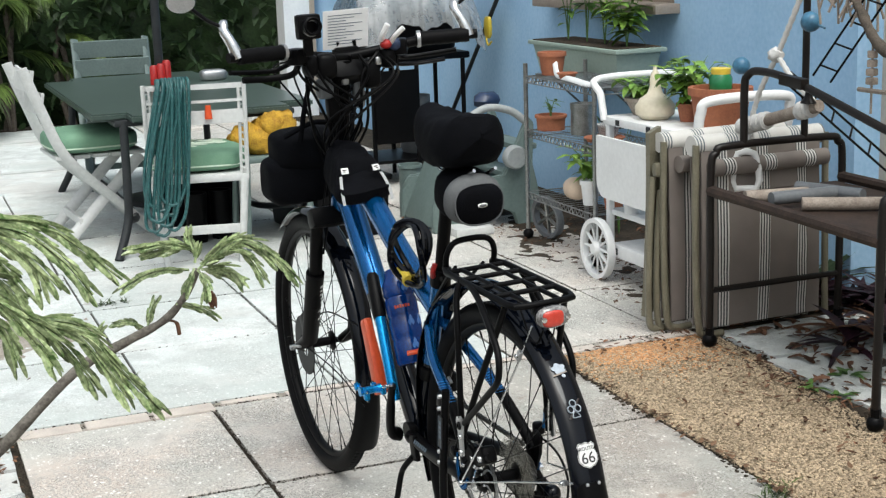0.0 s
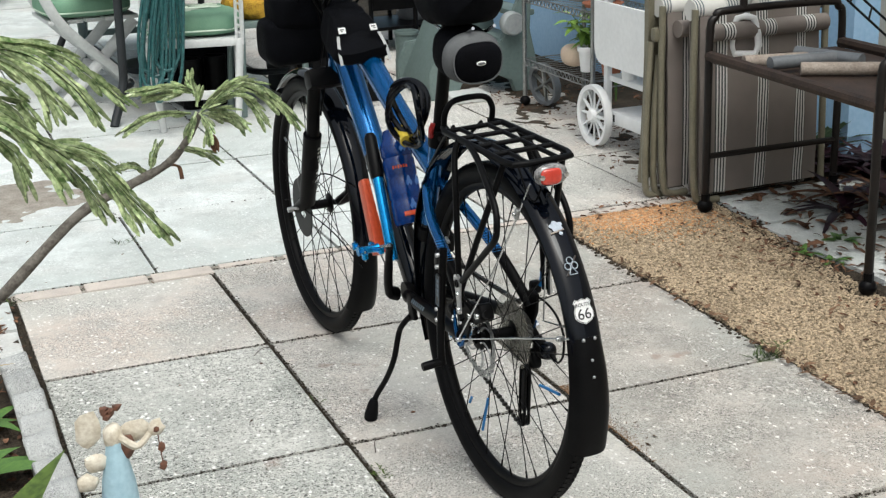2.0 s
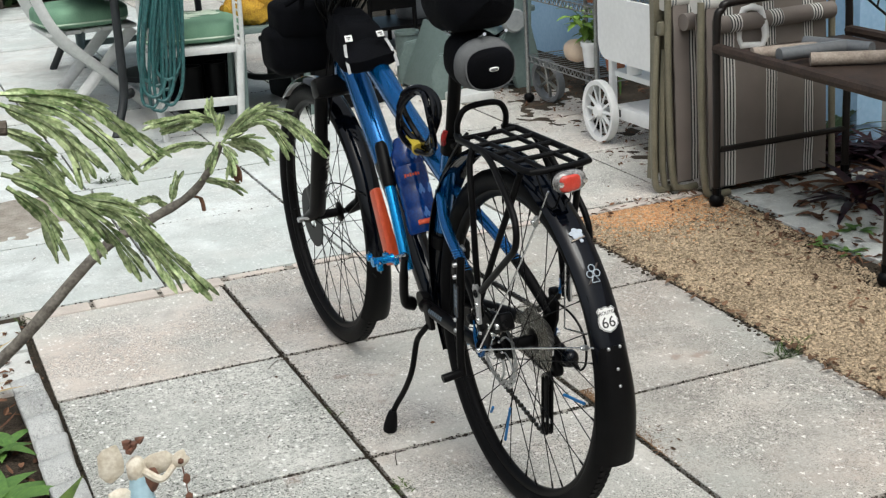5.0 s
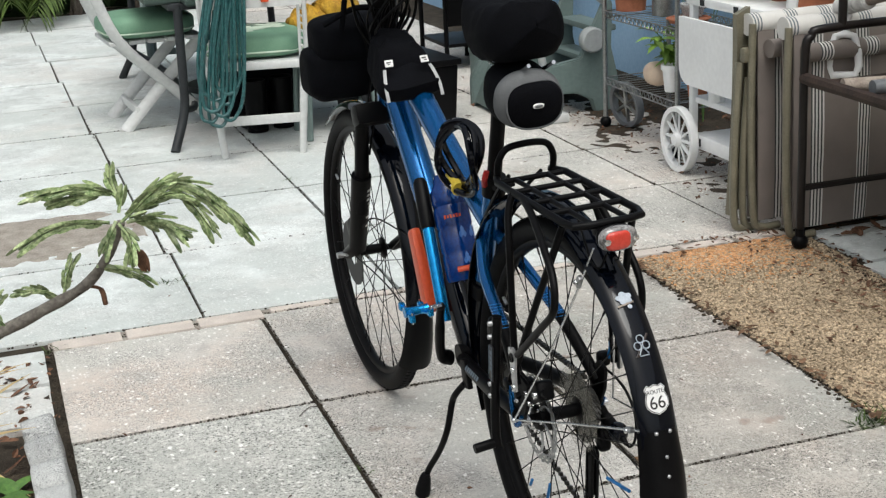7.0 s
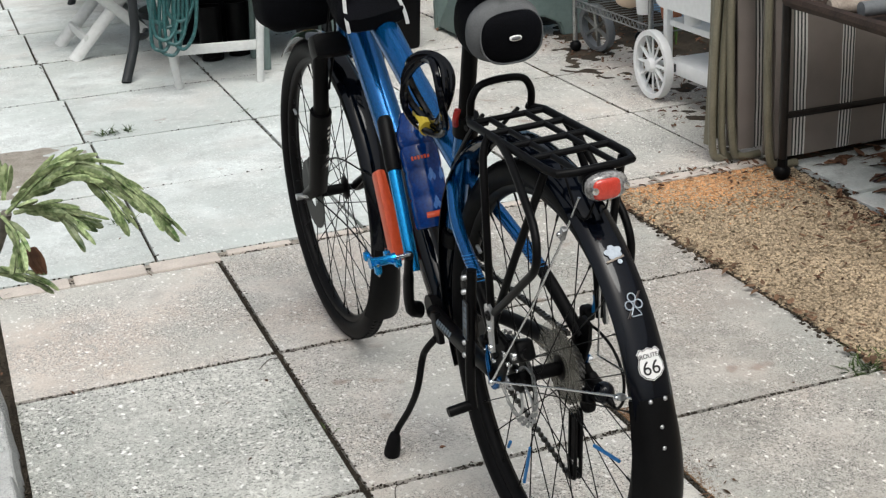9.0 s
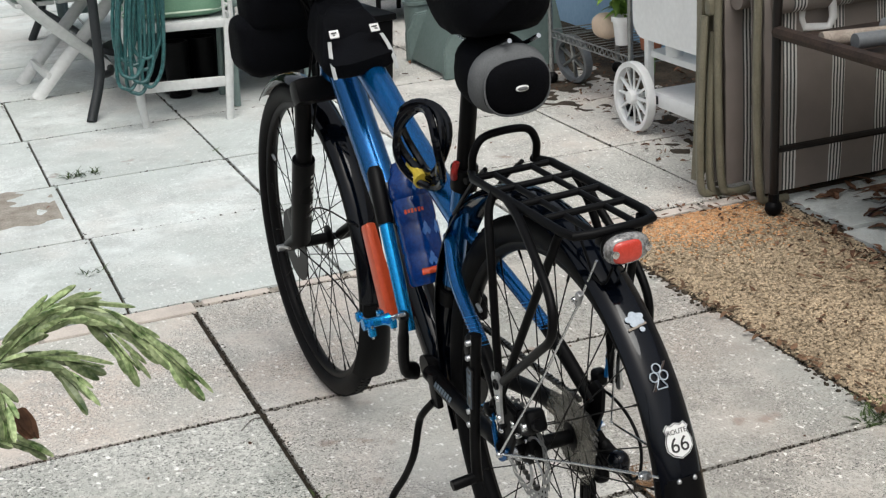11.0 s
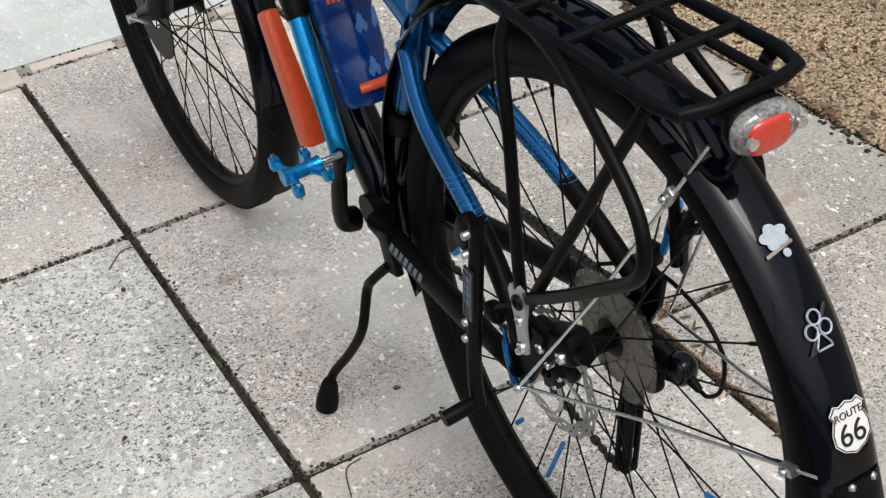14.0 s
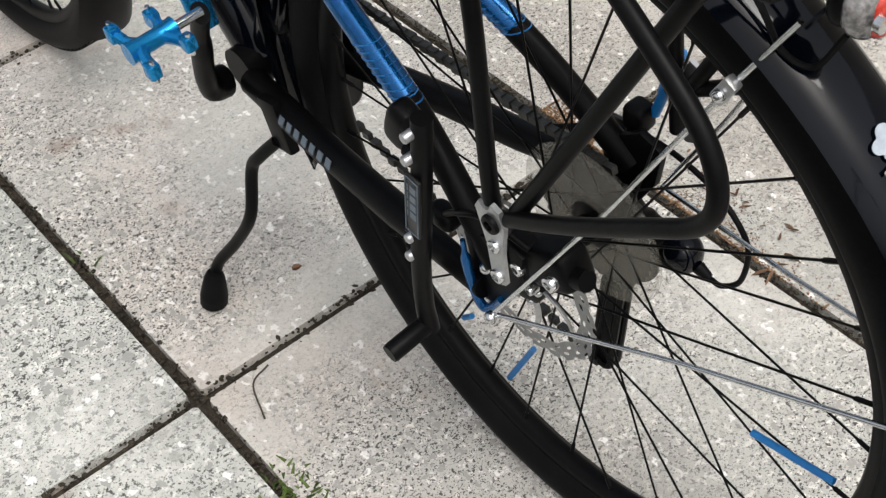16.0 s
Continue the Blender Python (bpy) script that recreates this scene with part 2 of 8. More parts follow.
STRIPES = striped("striped_sling_fabric", (0.205, 0.178, 0.160), (0.62, 0.62, 0.59), period=0.168, share=0.275, pitch=0.0115, gap=(0.055, 0.060, 0.058))
STRIPES_TOP = striped("striped_white_fabric", (0.62, 0.61, 0.58), (0.13, 0.15, 0.16), period=0.135, share=0.34, pitch=0.0115)
WOOD = surface("grey_weathered_wood", (0.36, 0.31, 0.26), (0.22, 0.18, 0.15), rough=0.85, scale=30, fine=160, bump=0.5, depth=0.004)
BARK = surface("brown_bark", (0.125, 0.105, 0.085), (0.06, 0.05, 0.042), rough=0.9, spec=0.2, scale=40, fine=260, bump=0.7, depth=0.003)
ROPE = surface("white_cotton_rope", (0.72, 0.71, 0.69), (0.55, 0.55, 0.53), rough=0.9, scale=60, fine=500, bump=0.6, depth=0.002)
BLUE_PLASTIC = surface("blue_ball_plastic", (0.07, 0.21, 0.34), (0.04, 0.12, 0.20), rough=0.35, scale=30, fine=80, bump=0.05)
LEAF = surface("green_leaf", (0.115, 0.22, 0.045), (0.06, 0.14, 0.03), rough=0.5, scale=8, fine=120, bump=0.1, island=0.35)
SAPLING_BARK = surface("grey_young_bark", (0.20, 0.185, 0.16), (0.085, 0.075, 0.065), rough=0.85, spec=0.2, scale=90, fine=300, bump=0.5)
SEEDLING_LEAF = surface("fresh_folded_leaf", (0.50, 0.58, 0.32), (0.07, 0.135, 0.035), rough=0.38, spec=0.5, scale=130, fine=420, bump=0.2, island=0.6)
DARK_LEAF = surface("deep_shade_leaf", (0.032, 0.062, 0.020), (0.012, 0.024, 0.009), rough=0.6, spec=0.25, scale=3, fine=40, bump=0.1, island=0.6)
PALM_LEAF = surface("yellow_green_palm_leaf", (0.085, 0.130, 0.026), (0.022, 0.042, 0.010), rough=0.5, spec=0.3, scale=4, fine=60, bump=0.1, island=0.45)
HERB = surface("bright_green_herb_leaf", (0.22, 0.36, 0.06), (0.11, 0.22, 0.035), rough=0.5, scale=9, fine=120, bump=0.1, island=0.35)
DRY_LEAF = surface("dry_brown_leaf", (0.19, 0.10, 0.06), (0.07, 0.04, 0.028), rough=0.9, spec=0.15, scale=10, fine=150, bump=0.3, island=0.55)
STRAW = surface("straw_yellow_leaf", (0.52, 0.40, 0.20), (0.36, 0.27, 0.13), rough=0.8, scale=14, fine=150, bump=0.2, island=0.3)
GOURD = surface("cream_gourd_skin", (0.74, 0.68, 0.53), (0.64, 0.57, 0.43), rough=0.5, scale=7, fine=60, bump=0.1)
TYRE = surface("black_tyre_rubber", (0.0055, 0.0055, 0.006), (0.003, 0.003, 0.0035), rough=0.55, spec=0.08, scale=30, fine=300, bump=0.15, depth=0.002)
BLACK_GLOSS = surface("black_gloss_paint", (0.002, 0.003, 0.006), (0.0012, 0.002, 0.004), rough=0.07, spec=0.24, scale=10, fine=200, bump=0.02, coat=0.08)
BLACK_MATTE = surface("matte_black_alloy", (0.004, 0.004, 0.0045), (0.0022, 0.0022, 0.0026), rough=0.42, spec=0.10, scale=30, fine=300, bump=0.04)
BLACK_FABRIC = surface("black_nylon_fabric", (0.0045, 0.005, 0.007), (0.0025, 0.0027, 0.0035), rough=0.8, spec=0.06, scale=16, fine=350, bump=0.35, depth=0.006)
GREY_FABRIC = surface("grey_mesh_fabric", (0.15, 0.155, 0.16), (0.10, 0.105, 0.11), rough=0.85, spec=0.2, scale=30, fine=600, bump=0.3)
FRAME_BLUE = surface("metallic_blue_paint", (0.004, 0.125, 0.36), (0.002, 0.080, 0.25), rough=0.24, metal=0.7, scale=6, fine=200, bump=0.0, coat=0.35)
LIGHT_BLUE = surface("anodised_sky_blue", (0.015, 0.30, 0.66), (0.01, 0.23, 0.54), rough=0.22, metal=0.75, scale=20, fine=200, bump=0.0)
# paler blue for the reflections painted on the bottle
GLINT_BLUE = surface("pale_blue_bottle_glint", (0.11, 0.26, 0.60), (0.05, 0.15, 0.44), rough=0.08, spec=0.5, bump=0.0)
BOTTLE_BLUE = surface("translucent_blue_bottle", (0.002, 0.040, 0.215), (0.001, 0.018, 0.11), rough=0.07, spec=0.5, scale=20, fine=200, bump=0.0)
STRAW_BLUE = surface("blue_plastic", (0.012, 0.19, 0.50), (0.008, 0.14, 0.40), rough=0.42, scale=20, fine=200, bump=0.0)
CHROME = surface("polished_steel", (0.74, 0.75, 0.76), (0.60, 0.61, 0.62), rough=0.2, metal=1.0, scale=30, fine=200, bump=0.0)
SILVER = surface("brushed_alloy", (0.55, 0.56, 0.57), (0.42, 0.43, 0.44), rough=0.38, metal=0.9, scale=40, fine=300, bump=0.03)
SPROCKET = surface("oiled_sprocket_steel", (0.075, 0.074, 0.07), (0.035, 0.034, 0.032), rough=0.4, metal=0.7, scale=40, fine=300, bump=0.05)
REFLECTIVE = surface("silver_reflective_tape", (0.42, 0.43, 0.43), (0.33, 0.34, 0.34), rough=0.5, bump=0.0)
STICKER = surface("white_vinyl", (0.80, 0.80, 0.79), (0.74, 0.74, 0.73), rough=0.35, bump=0.0)
RIBBON = surface("brown_grey_print", (0.075, 0.066, 0.060), (0.045, 0.040, 0.038), rough=0.3, bump=0.0)
INK = surface("black_ink", (0.012, 0.012, 0.012), (0.010, 0.010, 0.010), rough=0.4, bump=0.0)
PALE_INK = surface("grey_print", (0.125, 0.165, 0.205), (0.09, 0.12, 0.155), rough=0.4, bump=0.0)
CLOUD = surface("pale_grey_vinyl", (0.44, 0.49, 0.55), (0.32, 0.37, 0.43), rough=0.4, scale=120, fine=400, bump=0.0)
PURPLE_LEAF = surface("dark_purple_leaf", (0.030, 0.009, 0.017), (0.010, 0.005, 0.008), rough=0.5, spec=0.3, scale=6, fine=80, bump=0.1, island=0.5)
LENS_RED = surface("red_reflector", (0.58, 0.05, 0.03), (0.45, 0.035, 0.02), rough=0.15, scale=160, fine=400, bump=0.3, coat=0.6)
LENS_CLEAR = surface("clear_lamp_lens", (0.34, 0.33, 0.325), (0.07, 0.068, 0.066), rough=0.06, scale=90, fine=300, bump=0.35, coat=1.0)
SMOKE = surface("smoky_clear_plastic", (0.56, 0.53, 0.45), (0.40, 0.38, 0.32), rough=0.2, scale=20, fine=200, bump=0.0)
SMOKE.node_tree.nodes["Principled BSDF"].inputs["Alpha"].default_value = 0.20
PAPER = surface("white_paper", (0.80, 0.80, 0.80), (0.76, 0.76, 0.76), rough=0.8, bump=0.02)
GREEN_LID = surface("green_glass_jar", (0.02, 0.20, 0.075), (0.015, 0.15, 0.055), rough=0.15, bump=0.0, coat=0.5)
YELLOW_PLASTIC = surface("yellow_plastic", (0.72, 0.55, 0.06), (0.62, 0.46, 0.05), rough=0.4, bump=0.03)
SKIN_CERAMIC = surface("pale_peach_ceramic", (0.72, 0.56, 0.42), (0.64, 0.50, 0.38), rough=0.45, bump=0.05)
FIGURE_CREAM = surface("weathered_cream_resin", (0.78, 0.73, 0.62), (0.52, 0.45, 0.34), rough=0.6, scale=60, fine=200, bump=0.3)
FIGURE_BROWN = surface("weathered_brown_resin", (0.20, 0.085, 0.05), (0.09, 0.045, 0.03), rough=0.6, scale=60, fine=200, bump=0.3)
DRY_BROWN = surface("dry_brown_leaf", (0.17, 0.10, 0.06), (0.09, 0.055, 0.035), rough=0.85, spec=0.2, scale=30, fine=200, bump=0.2, island=0.5)
PALE_BLUE = surface("pale_blue_painted_resin", (0.42, 0.60, 0.68), (0.30, 0.46, 0.54), rough=0.55, scale=14, fine=120, bump=0.1)
SHEET = surface("milky_plastic_sheet", (0.46, 0.48, 0.49), (0.30, 0.32, 0.33), rough=0.22, scale=9, fine=40, bump=0.5, depth=0.02)
SHEET.node_tree.nodes["Principled BSDF"].inputs["Alpha"].default_value = 0.5
GREY_STEEL = surface("grey_gas_bottle_paint", (0.16, 0.17, 0.18), (0.12, 0.13, 0.14), rough=0.45)
NAVY = surface("dark_blue_plastic", (0.02, 0.04, 0.10), (0.015, 0.03, 0.07), rough=0.4)
WINDOW_FRAME = surface("brown_window_frame", (0.32, 0.27, 0.22), (0.24, 0.20, 0.17), rough=0.5)
GLASS = surface("dark_window_glass", (0.05, 0.06, 0.065), (0.04, 0.05, 0.055), rough=0.05, bump=0.0)


# ---------- mesh helpers ----------
def part(name, bm, material, parent=None, label="", smooth=True, matrix=None):
    """One mesh object from a bmesh, in its parent's own space."""
    bmesh.ops.recalc_face_normals(bm, faces=bm.faces[:])
    me = bpy.data.meshes.new(name)
    bm.to_mesh(me)
    bm.free()
    if smooth:
        me.polygons.foreach_set("use_smooth", [True] * len(me.polygons))
        me.set_sharp_from_angle(angle=radians(42))
    me.materials.append(material)
    ob = new(name, me)
    if parent is not None:
        ob.parent = parent
    if matrix is not None:
        ob.matrix_basis = matrix
    if label:
        ob["label"] = label
    return ob


def again(ob, m):
    """Another object on the same mesh, under the same parent."""
    o = ob.copy()
    scene.collection.objects.link(o)
    o.matrix_basis = m
    return o


def thing(name, label, category, m=None, group="", kind=""):
    ob = new(name)
    ob.empty_display_size = 0.05
    if m is not None:
        ob.matrix_basis = m
    return tagged(ob, label, category, group, kind)


def bm_new():
    return bmesh.new()


def box(bm, c, s, rot=(0, 0, 0), bev=0.0, taper=(1.0, 1.0)):
    """A box of size s about c; taper scales its top."""
    r = bmesh.ops.create_cube(bm, size=1.0)
    vs = r["verts"]
    for v in vs:
        if v.co.z > 0:
            v.co.x *= taper[0]
            v.co.y *= taper[1]
    m = Matrix.LocRotScale(c, Euler([radians(a) for a in rot]), s)
    bmesh.ops.transform(bm, matrix=m, verts=vs)
    if bev:
        es = list({e for v in vs for e in v.link_edges})
        bmesh.ops.bevel(bm, geom=es, offset=bev, segments=2, profile=0.6, affect='EDGES')
    return bm


def curve_pts(pts, n=6):
    """A smooth line through the points."""
    p = [Vector(q) for q in pts]
    p = [2 * p[0] - p[1], *p, 2 * p[-1] - p[-2]]
    out = []
    for i in range(1, len(p) - 2):
        a, b, c, d = p[i - 1:i + 3]
        for k in range(n):
            t = k / n
            out.append(0.5 * ((2 * b) + (c - a) * t + (2 * a - 5 * b + 4 * c - d) * t * t + (3 * b - a - 3 * c + d) * t ** 3))
    out.append(p[-2])
    return out


def tube(bm, pts, r, seg=8, closed=False, flat=1.0):
    """A round bar along the points; r is one radius or one for each point."""
    pts = [Vector(q) for q in pts]
    n = len(pts)
    rs = r if isinstance(r, (list, tuple)) else [r] * n
    side = None
    rings = []
    for i, q in enumerate(pts):
        if closed:
            t = (pts[(i + 1) % n] - pts[i - 1]).normalized()
        else:
            t = (pts[min(i + 1, n - 1)] - pts[max(i - 1, 0)]).normalized()
        if side is None:
            side = t.orthogonal().normalized()
        side = (side - t * side.dot(t))
        side = side.normalized() if side.length > 1e-6 else t.orthogonal().normalized()
        up = t.cross(side)
        rings.append([bm.verts.new(q + rs[i] * (math.cos(2 * math.pi * k / seg) * side + flat * math.sin(2 * math.pi * k / seg) * up)) for k in range(seg)])
    last = n if closed else n - 1
    for i in range(last):
        a, b = rings[i], rings[(i + 1) % n]
        for k in range(seg):
            bm.faces.new((a[k], a[(k + 1) % seg], b[(k + 1) % seg], b[k]))
    if not closed:
        bm.faces.new(rings[0][::-1])
        bm.faces.new(rings[-1])
    return bm


def lathe(bm, profile, seg=24, m=None, closed=False):
    """A profile of (radius, height) turned about z, then moved by m."""
    m = m or Matrix()
    rings = []
    for r, z in profile:
        if r < 1e-6:
            rings.append([bm.verts.new(m @ Vector((0, 0, z)))])
        else:
            rings.append([bm.verts.new(m @ Vector((r * math.cos(2 * math.pi * k / seg), r * math.sin(2 * math.pi * k / seg), z))) for k in range(seg)])
    pairs = list(zip(rings, rings[1:])) + ([(rings[-1], rings[0])] if closed else [])
    for a, b in pairs:
        for k in range(seg):
            q = [a[k % len(a)], a[(k + 1) % len(a)], b[(k + 1) % len(b)], b[k % len(b)]]
            q = list(dict.fromkeys(q))
            if len(q) > 2:
                bm.faces.new(q)
    return bm


def ball(bm, c, s, sub=2, rough=0.0):
    r = bmesh.ops.create_icosphere(bm, subdivisions=sub, radius=1.0)
    s = (s, s, s) if isinstance(s, (int, float)) else s
    for v in r["verts"]:
        k = 1 + rough * noise.noise(v.co * 2.3 + Vector(c) * 7)
        v.co = Vector((v.co.x * s[0] * k + c[0], v.co.y * s[1] * k + c[1], v.co.z * s[2] * k + c[2]))
    return bm


def pillow(bm, c, s, e=0.35, n=12, rot=None, rough=0.0):
    """A soft box: a ball pushed towards a box, its edges well rounded."""
    r = bmesh.ops.create_uvsphere(bm, u_segments=n * 2, v_segments=n, radius=1.0)
    m = rot or Matrix()
    for v in r["verts"]:
        q = Vector([math.copysign(abs(a) ** e, a) for a in v.co])
        q *= 1 + rough * noise.noise(v.co * 1.7 + Vector(c) * 5)
        v.co = Vector(c) + m @ Vector((q.x * s[0] / 2, q.y * s[1] / 2, q.z * s[2] / 2))
    return bm


def sheet(bm, f, nu, nv, thick=0.0):
    """A surface f(u, v), u and v from 0 to 1; thick gives it a back along its normals."""
    g = [[bm.verts.new(f(i / nu, j / nv)) for j in range(nv + 1)] for i in range(nu + 1)]
    fs = [bm.faces.new((g[i][j], g[i + 1][j], g[i + 1][j + 1], g[i][j + 1])) for i in range(nu) for j in range(nv)]
    if thick:
        bmesh.ops.recalc_face_normals(bm, faces=fs)
        bmesh.ops.solidify(bm, geom=fs, thickness=thick)
    return bm


def leaf_blade(bm, base, way, up, length, width, bend=0.3, fold=0.25, n=4):
    """A folded, bent leaf with a pointed tip."""
    way, up = Vector(way).normalized(), Vector(up)
    side = way.cross(up)
    side = side.normalized() if side.length > 1e-6 else way.orthogonal().normalized()
    up = side.cross(way)
    rows = []
    for i in range(n + 1):
        t = i / n
        q = Vector(base) + way * length * t - up * length * bend * t * t
        w = width * (math.sin(math.pi * (0.08 + 0.92 * t) ** 0.8)) * 0.5 + 0.0005
        rows.append((bm.verts.new(q - side * w + up * w * fold), bm.verts.new(q), bm.verts.new(q + side * w + up * w * fold)))
    for a, b in zip(rows, rows[1:]):
        bm.faces.new((a[0], a[1], b[1], b[0]))
        bm.faces.new((a[1], a[2], b[2], b[1]))


def words(name, text, size, material, parent, m, extrude=0.0003):
    cu = bpy.data.curves.new(name, 'FONT')
    cu.body, cu.size, cu.extrude = text, size, extrude
    cu.align_x, cu.align_y = 'CENTER', 'CENTER'
    ob = new(name, cu)
    me = bpy.data.meshes.new_from_object(ob.evaluated_get(bpy.context.evaluated_depsgraph_get()))
    bpy.data.objects.remove(ob)
    me.materials.clear()
    me.materials.append(material)
    ob = new(name, me)
    ob.parent, ob.matrix_basis = parent, m
    return ob


def rnd(a, b):
    return random.uniform(a, b)


# ---------- ground and patio ----------
random.seed(11)
bm = bm_new()
sheet(bm, lambda u, v: Vector((-150 + 300 * u, -150 + 300 * v, -0.06)), 2, 2)
tagged(part("ground", bm, GROUND, smooth=False), "sandy earth that reaches to the horizon", "ground", kind="structure")

bm = bm_new()
box(bm, (-2.0, 1.1, -0.035), (9.2, 14.6, 0.046))
patio = tagged(part("pavement", bm, JOINT, smooth=False), "dirt bed with aggregate concrete slabs laid in it", "pavement", kind="structure")

bm = bm_new()
box(bm, (0, 0, 0), (1, 1, 1))
for v in bm.verts:
    v.co.x *= 0.994 if v.co.z > 0 else 1
    v.co.y *= 0.994 if v.co.z > 0 else 1
bmesh.ops.bevel(bm, geom=bm.edges[:], offset=0.006, segments=1, affect='EDGES')
slab = part("slab", bm, CONCRETE, patio, smooth=False)
slab_mesh, slab_used = slab.data, []
pale_mesh = slab_mesh.copy()
pale_mesh.materials.clear()
pale_mesh.materials.append(PALE_CONCRETE)


grit_mesh = slab_mesh.copy()
grit_mesh.materials.clear()
grit_mesh.materials.append(GRIT_CONCRETE)


dim_mesh = slab_mesh.copy()
dim_mesh.materials.clear()
dim_mesh.materials.append(DIM_CONCRETE)


def lay(x0, x1, y0, y1, pale=False, gap=0.011, top=0.0):
    """A slab between two joints in each direction, a little out of true."""
    m = Matrix.LocRotScale(((x0 + x1) / 2, (y0 + y1) / 2, top - 0.025 + rnd(-0.0015, 0.0015)), Euler((rnd(-0.002, 0.002), rnd(-0.002, 0.002), rnd(-0.002, 0.002))),
                           (x1 - x0 - gap + rnd(-0.003, 0.002), y1 - y0 - gap + rnd(-0.003, 0.002), 0.05))
    if slab_used:
        o = again(slab, m)
    else:
        o = slab
        o.matrix_basis = m
        slab_used.append(o)
    if pale:
        o.data = pale_mesh
    return o


ROWS = [0.695, 0.0, -0.68, -1.36, -2.04, -2.72, -3.4, -4.08, -4.76, -5.44, -6.12]
COLS = [-0.595, 0.0, 0.563, 1.165]
for a, b in zip(ROWS, ROWS[1:]):
    for c, d in zip(COLS, COLS[1:]):
        o = lay(c, d, b, 0.655 if a > 0.5 and c < -0.1 else a)
        if d < 0.1 and a < 0.1:
            o.data = grit_mesh
        # right column takes the dimmer concrete, for light that falls off to the right
        if c > 0.5:
            o.data = dim_mesh
FAR_Y = [0.738, 1.43, 2.08, 2.79, 3.55, 4.31, 5.10, 5.93, 6.7, 7.45, 8.2]
FAR_X = [-5.0, -4.38, -3.76, -3.14, -2.52, -1.9, -1.28, -0.82, -0.180, 0.428, 1.04, 1.655, 2.27]
for j, (a, b) in enumerate(zip(FAR_Y, FAR_Y[1:])):
    for c, d in zip(FAR_X, FAR_X[1:]):
        y = (a + b) / 2 - 2.0
        lay(c - (0.026 if c < 0 else 0.006) * y, d - (0.026 if d < 0 else 0.006) * y, a, b, c < 0.9, gap=0.0065)
for x0, x1, y in ((-0.592, -0.394, 0.693), (-0.388, -0.190, 0.698), (-0.184, 0.012, 0.699), (0.03, 0.22, 0.718), (0.24, 0.43, 0.717), (0.44, 0.62, 0.716), (0.63, 0.8, 0.716), (0.81, 0.99, 0.716), (1.0, 1.17, 0.716), (1.18, 1.36, 0.71), (1.37, 1.56, 0.708), (1.57, 1.75, 0.708)):
    bm = bm_new()
    box(bm, ((x0 + x1) / 2, y, -0.016), (x1 - x0 - 0.008, 0.072 if x1 < 0.02 else 0.034 if x1 < 1.2 else 0.052, 0.034), bev=0.004)
    part("brick", bm, BRICK, patio, smooth=False)
for x0, x1, y, w in ((-0.60, 0.015, 0.697, 0.076), (0.015, 1.76, 0.7145, 0.044)):
    bm = bm_new()
    box(bm, ((x0 + x1) / 2, y, -0.022), (x1 - x0, w, 0.034))
    part("mortar", bm, DIRT_FILM, patio, "pale mortar between the bricks", smooth=False)
# pavers beside the wall
for x0, x1, y0, y1 in ((1.80, 2.42, 0.31, 0.66), (1.76, 2.42, -0.34, 0.30), (1.75, 2.42, -1.0, -0.35), (1.78, 2.42, -1.66, -1.01), (1.75, 2.42, -2.3, -1.67), (1.75, 2.42, -2.95, -2.31), (1.75, 2.42, -3.6, -2.96), (1.75, 2.42, -4.25, -3.61)):
    lay(x0, x1, y0, y1, True, top=0.004)

# soil bed along the wall and the planting bed
bm = bm_new()
sheet(bm, lambda u, v: Vector((1.62 + 1.1 * u, -6.0 + 6.72 * v, -0.011 + 0.014 * noise.noise(Vector((u * 9, v * 80, 0))))), 16, 70)
tagged(part("soil_strip", bm, SOIL), "dark bare soil with leaf litter along the wall", "soil", kind="structure")
bm = bm_new()
sheet(bm, lambda u, v: Vector((-6.6 + 5.98 * u, -6.0 + 6.62 * v, 0.0 + 0.03 * noise.noise(Vector((u * 14, v * 30, 3))))), 40, 80)
tagged(part("planting_bed", bm, SOIL), "dark planting bed with dry leaves", "soil", kind="structure")
bm = bm_new()


def dirt_film(u, v):
    """Soil washed over the slabs: it shows only where it stands above them."""
    x, y = -5.0 + 4.8 * u, 1.50 + 0.60 * v
    k = 0.9 * noise.noise(Vector((x * 3.1, y * 6.0, 5))) + 0.5 * noise.noise(Vector((x * 17, y * 17, 2)))
    return Vector((x, y, 0.006 * (k + 0.75 - 2.6 * max(0.0, x + 0.48) - 4.0 * abs(v - 0.5) ** 2)))


sheet(bm, dirt_film, 240, 40)
tagged(part("dirt_film", bm, DIRT_FILM), "brown soil washed over the pale slabs", "soil", kind="structure")
bm = bm_new()


def wall_dirt(u, v):
    x, y = 1.55 + 1.15 * u, 0.72 + 2.6 * v
    k = 0.9 * noise.noise(Vector((x * 4.1, y * 4.0, 8))) + 0.5 * noise.noise(Vector((x * 19, y * 19, 2)))
    return Vector((x, y, 0.008 * (k - 0.75 + 1.6 * u)))


sheet(bm, wall_dirt, 90, 160)
tagged(part("wall_dirt", bm, SOIL), "dark soil gathered along the foot of the wall", "soil", kind="structure")

# gravel strip
def gravel_right(y):
    return 1.68 + 0.05 * math.sin(y * 2.1) - 0.05 * max(0.0, -y)


bm = bm_new()
sheet(bm, lambda u, v: Vector((1.158 + (gravel_right(max(-2.0, -6.0 + 6.66 * v)) - 1.158) * u, -6.0 + 6.66 * v, -0.004 + 0.004 * noise.noise(Vector((u * 8, v * 40, 1))))), 12, 60)
gravel = tagged(part("gravel_strip", bm, GRAVEL_BED), "strip of tan pea gravel with a rusty orange stain", "gravel", kind="structure")


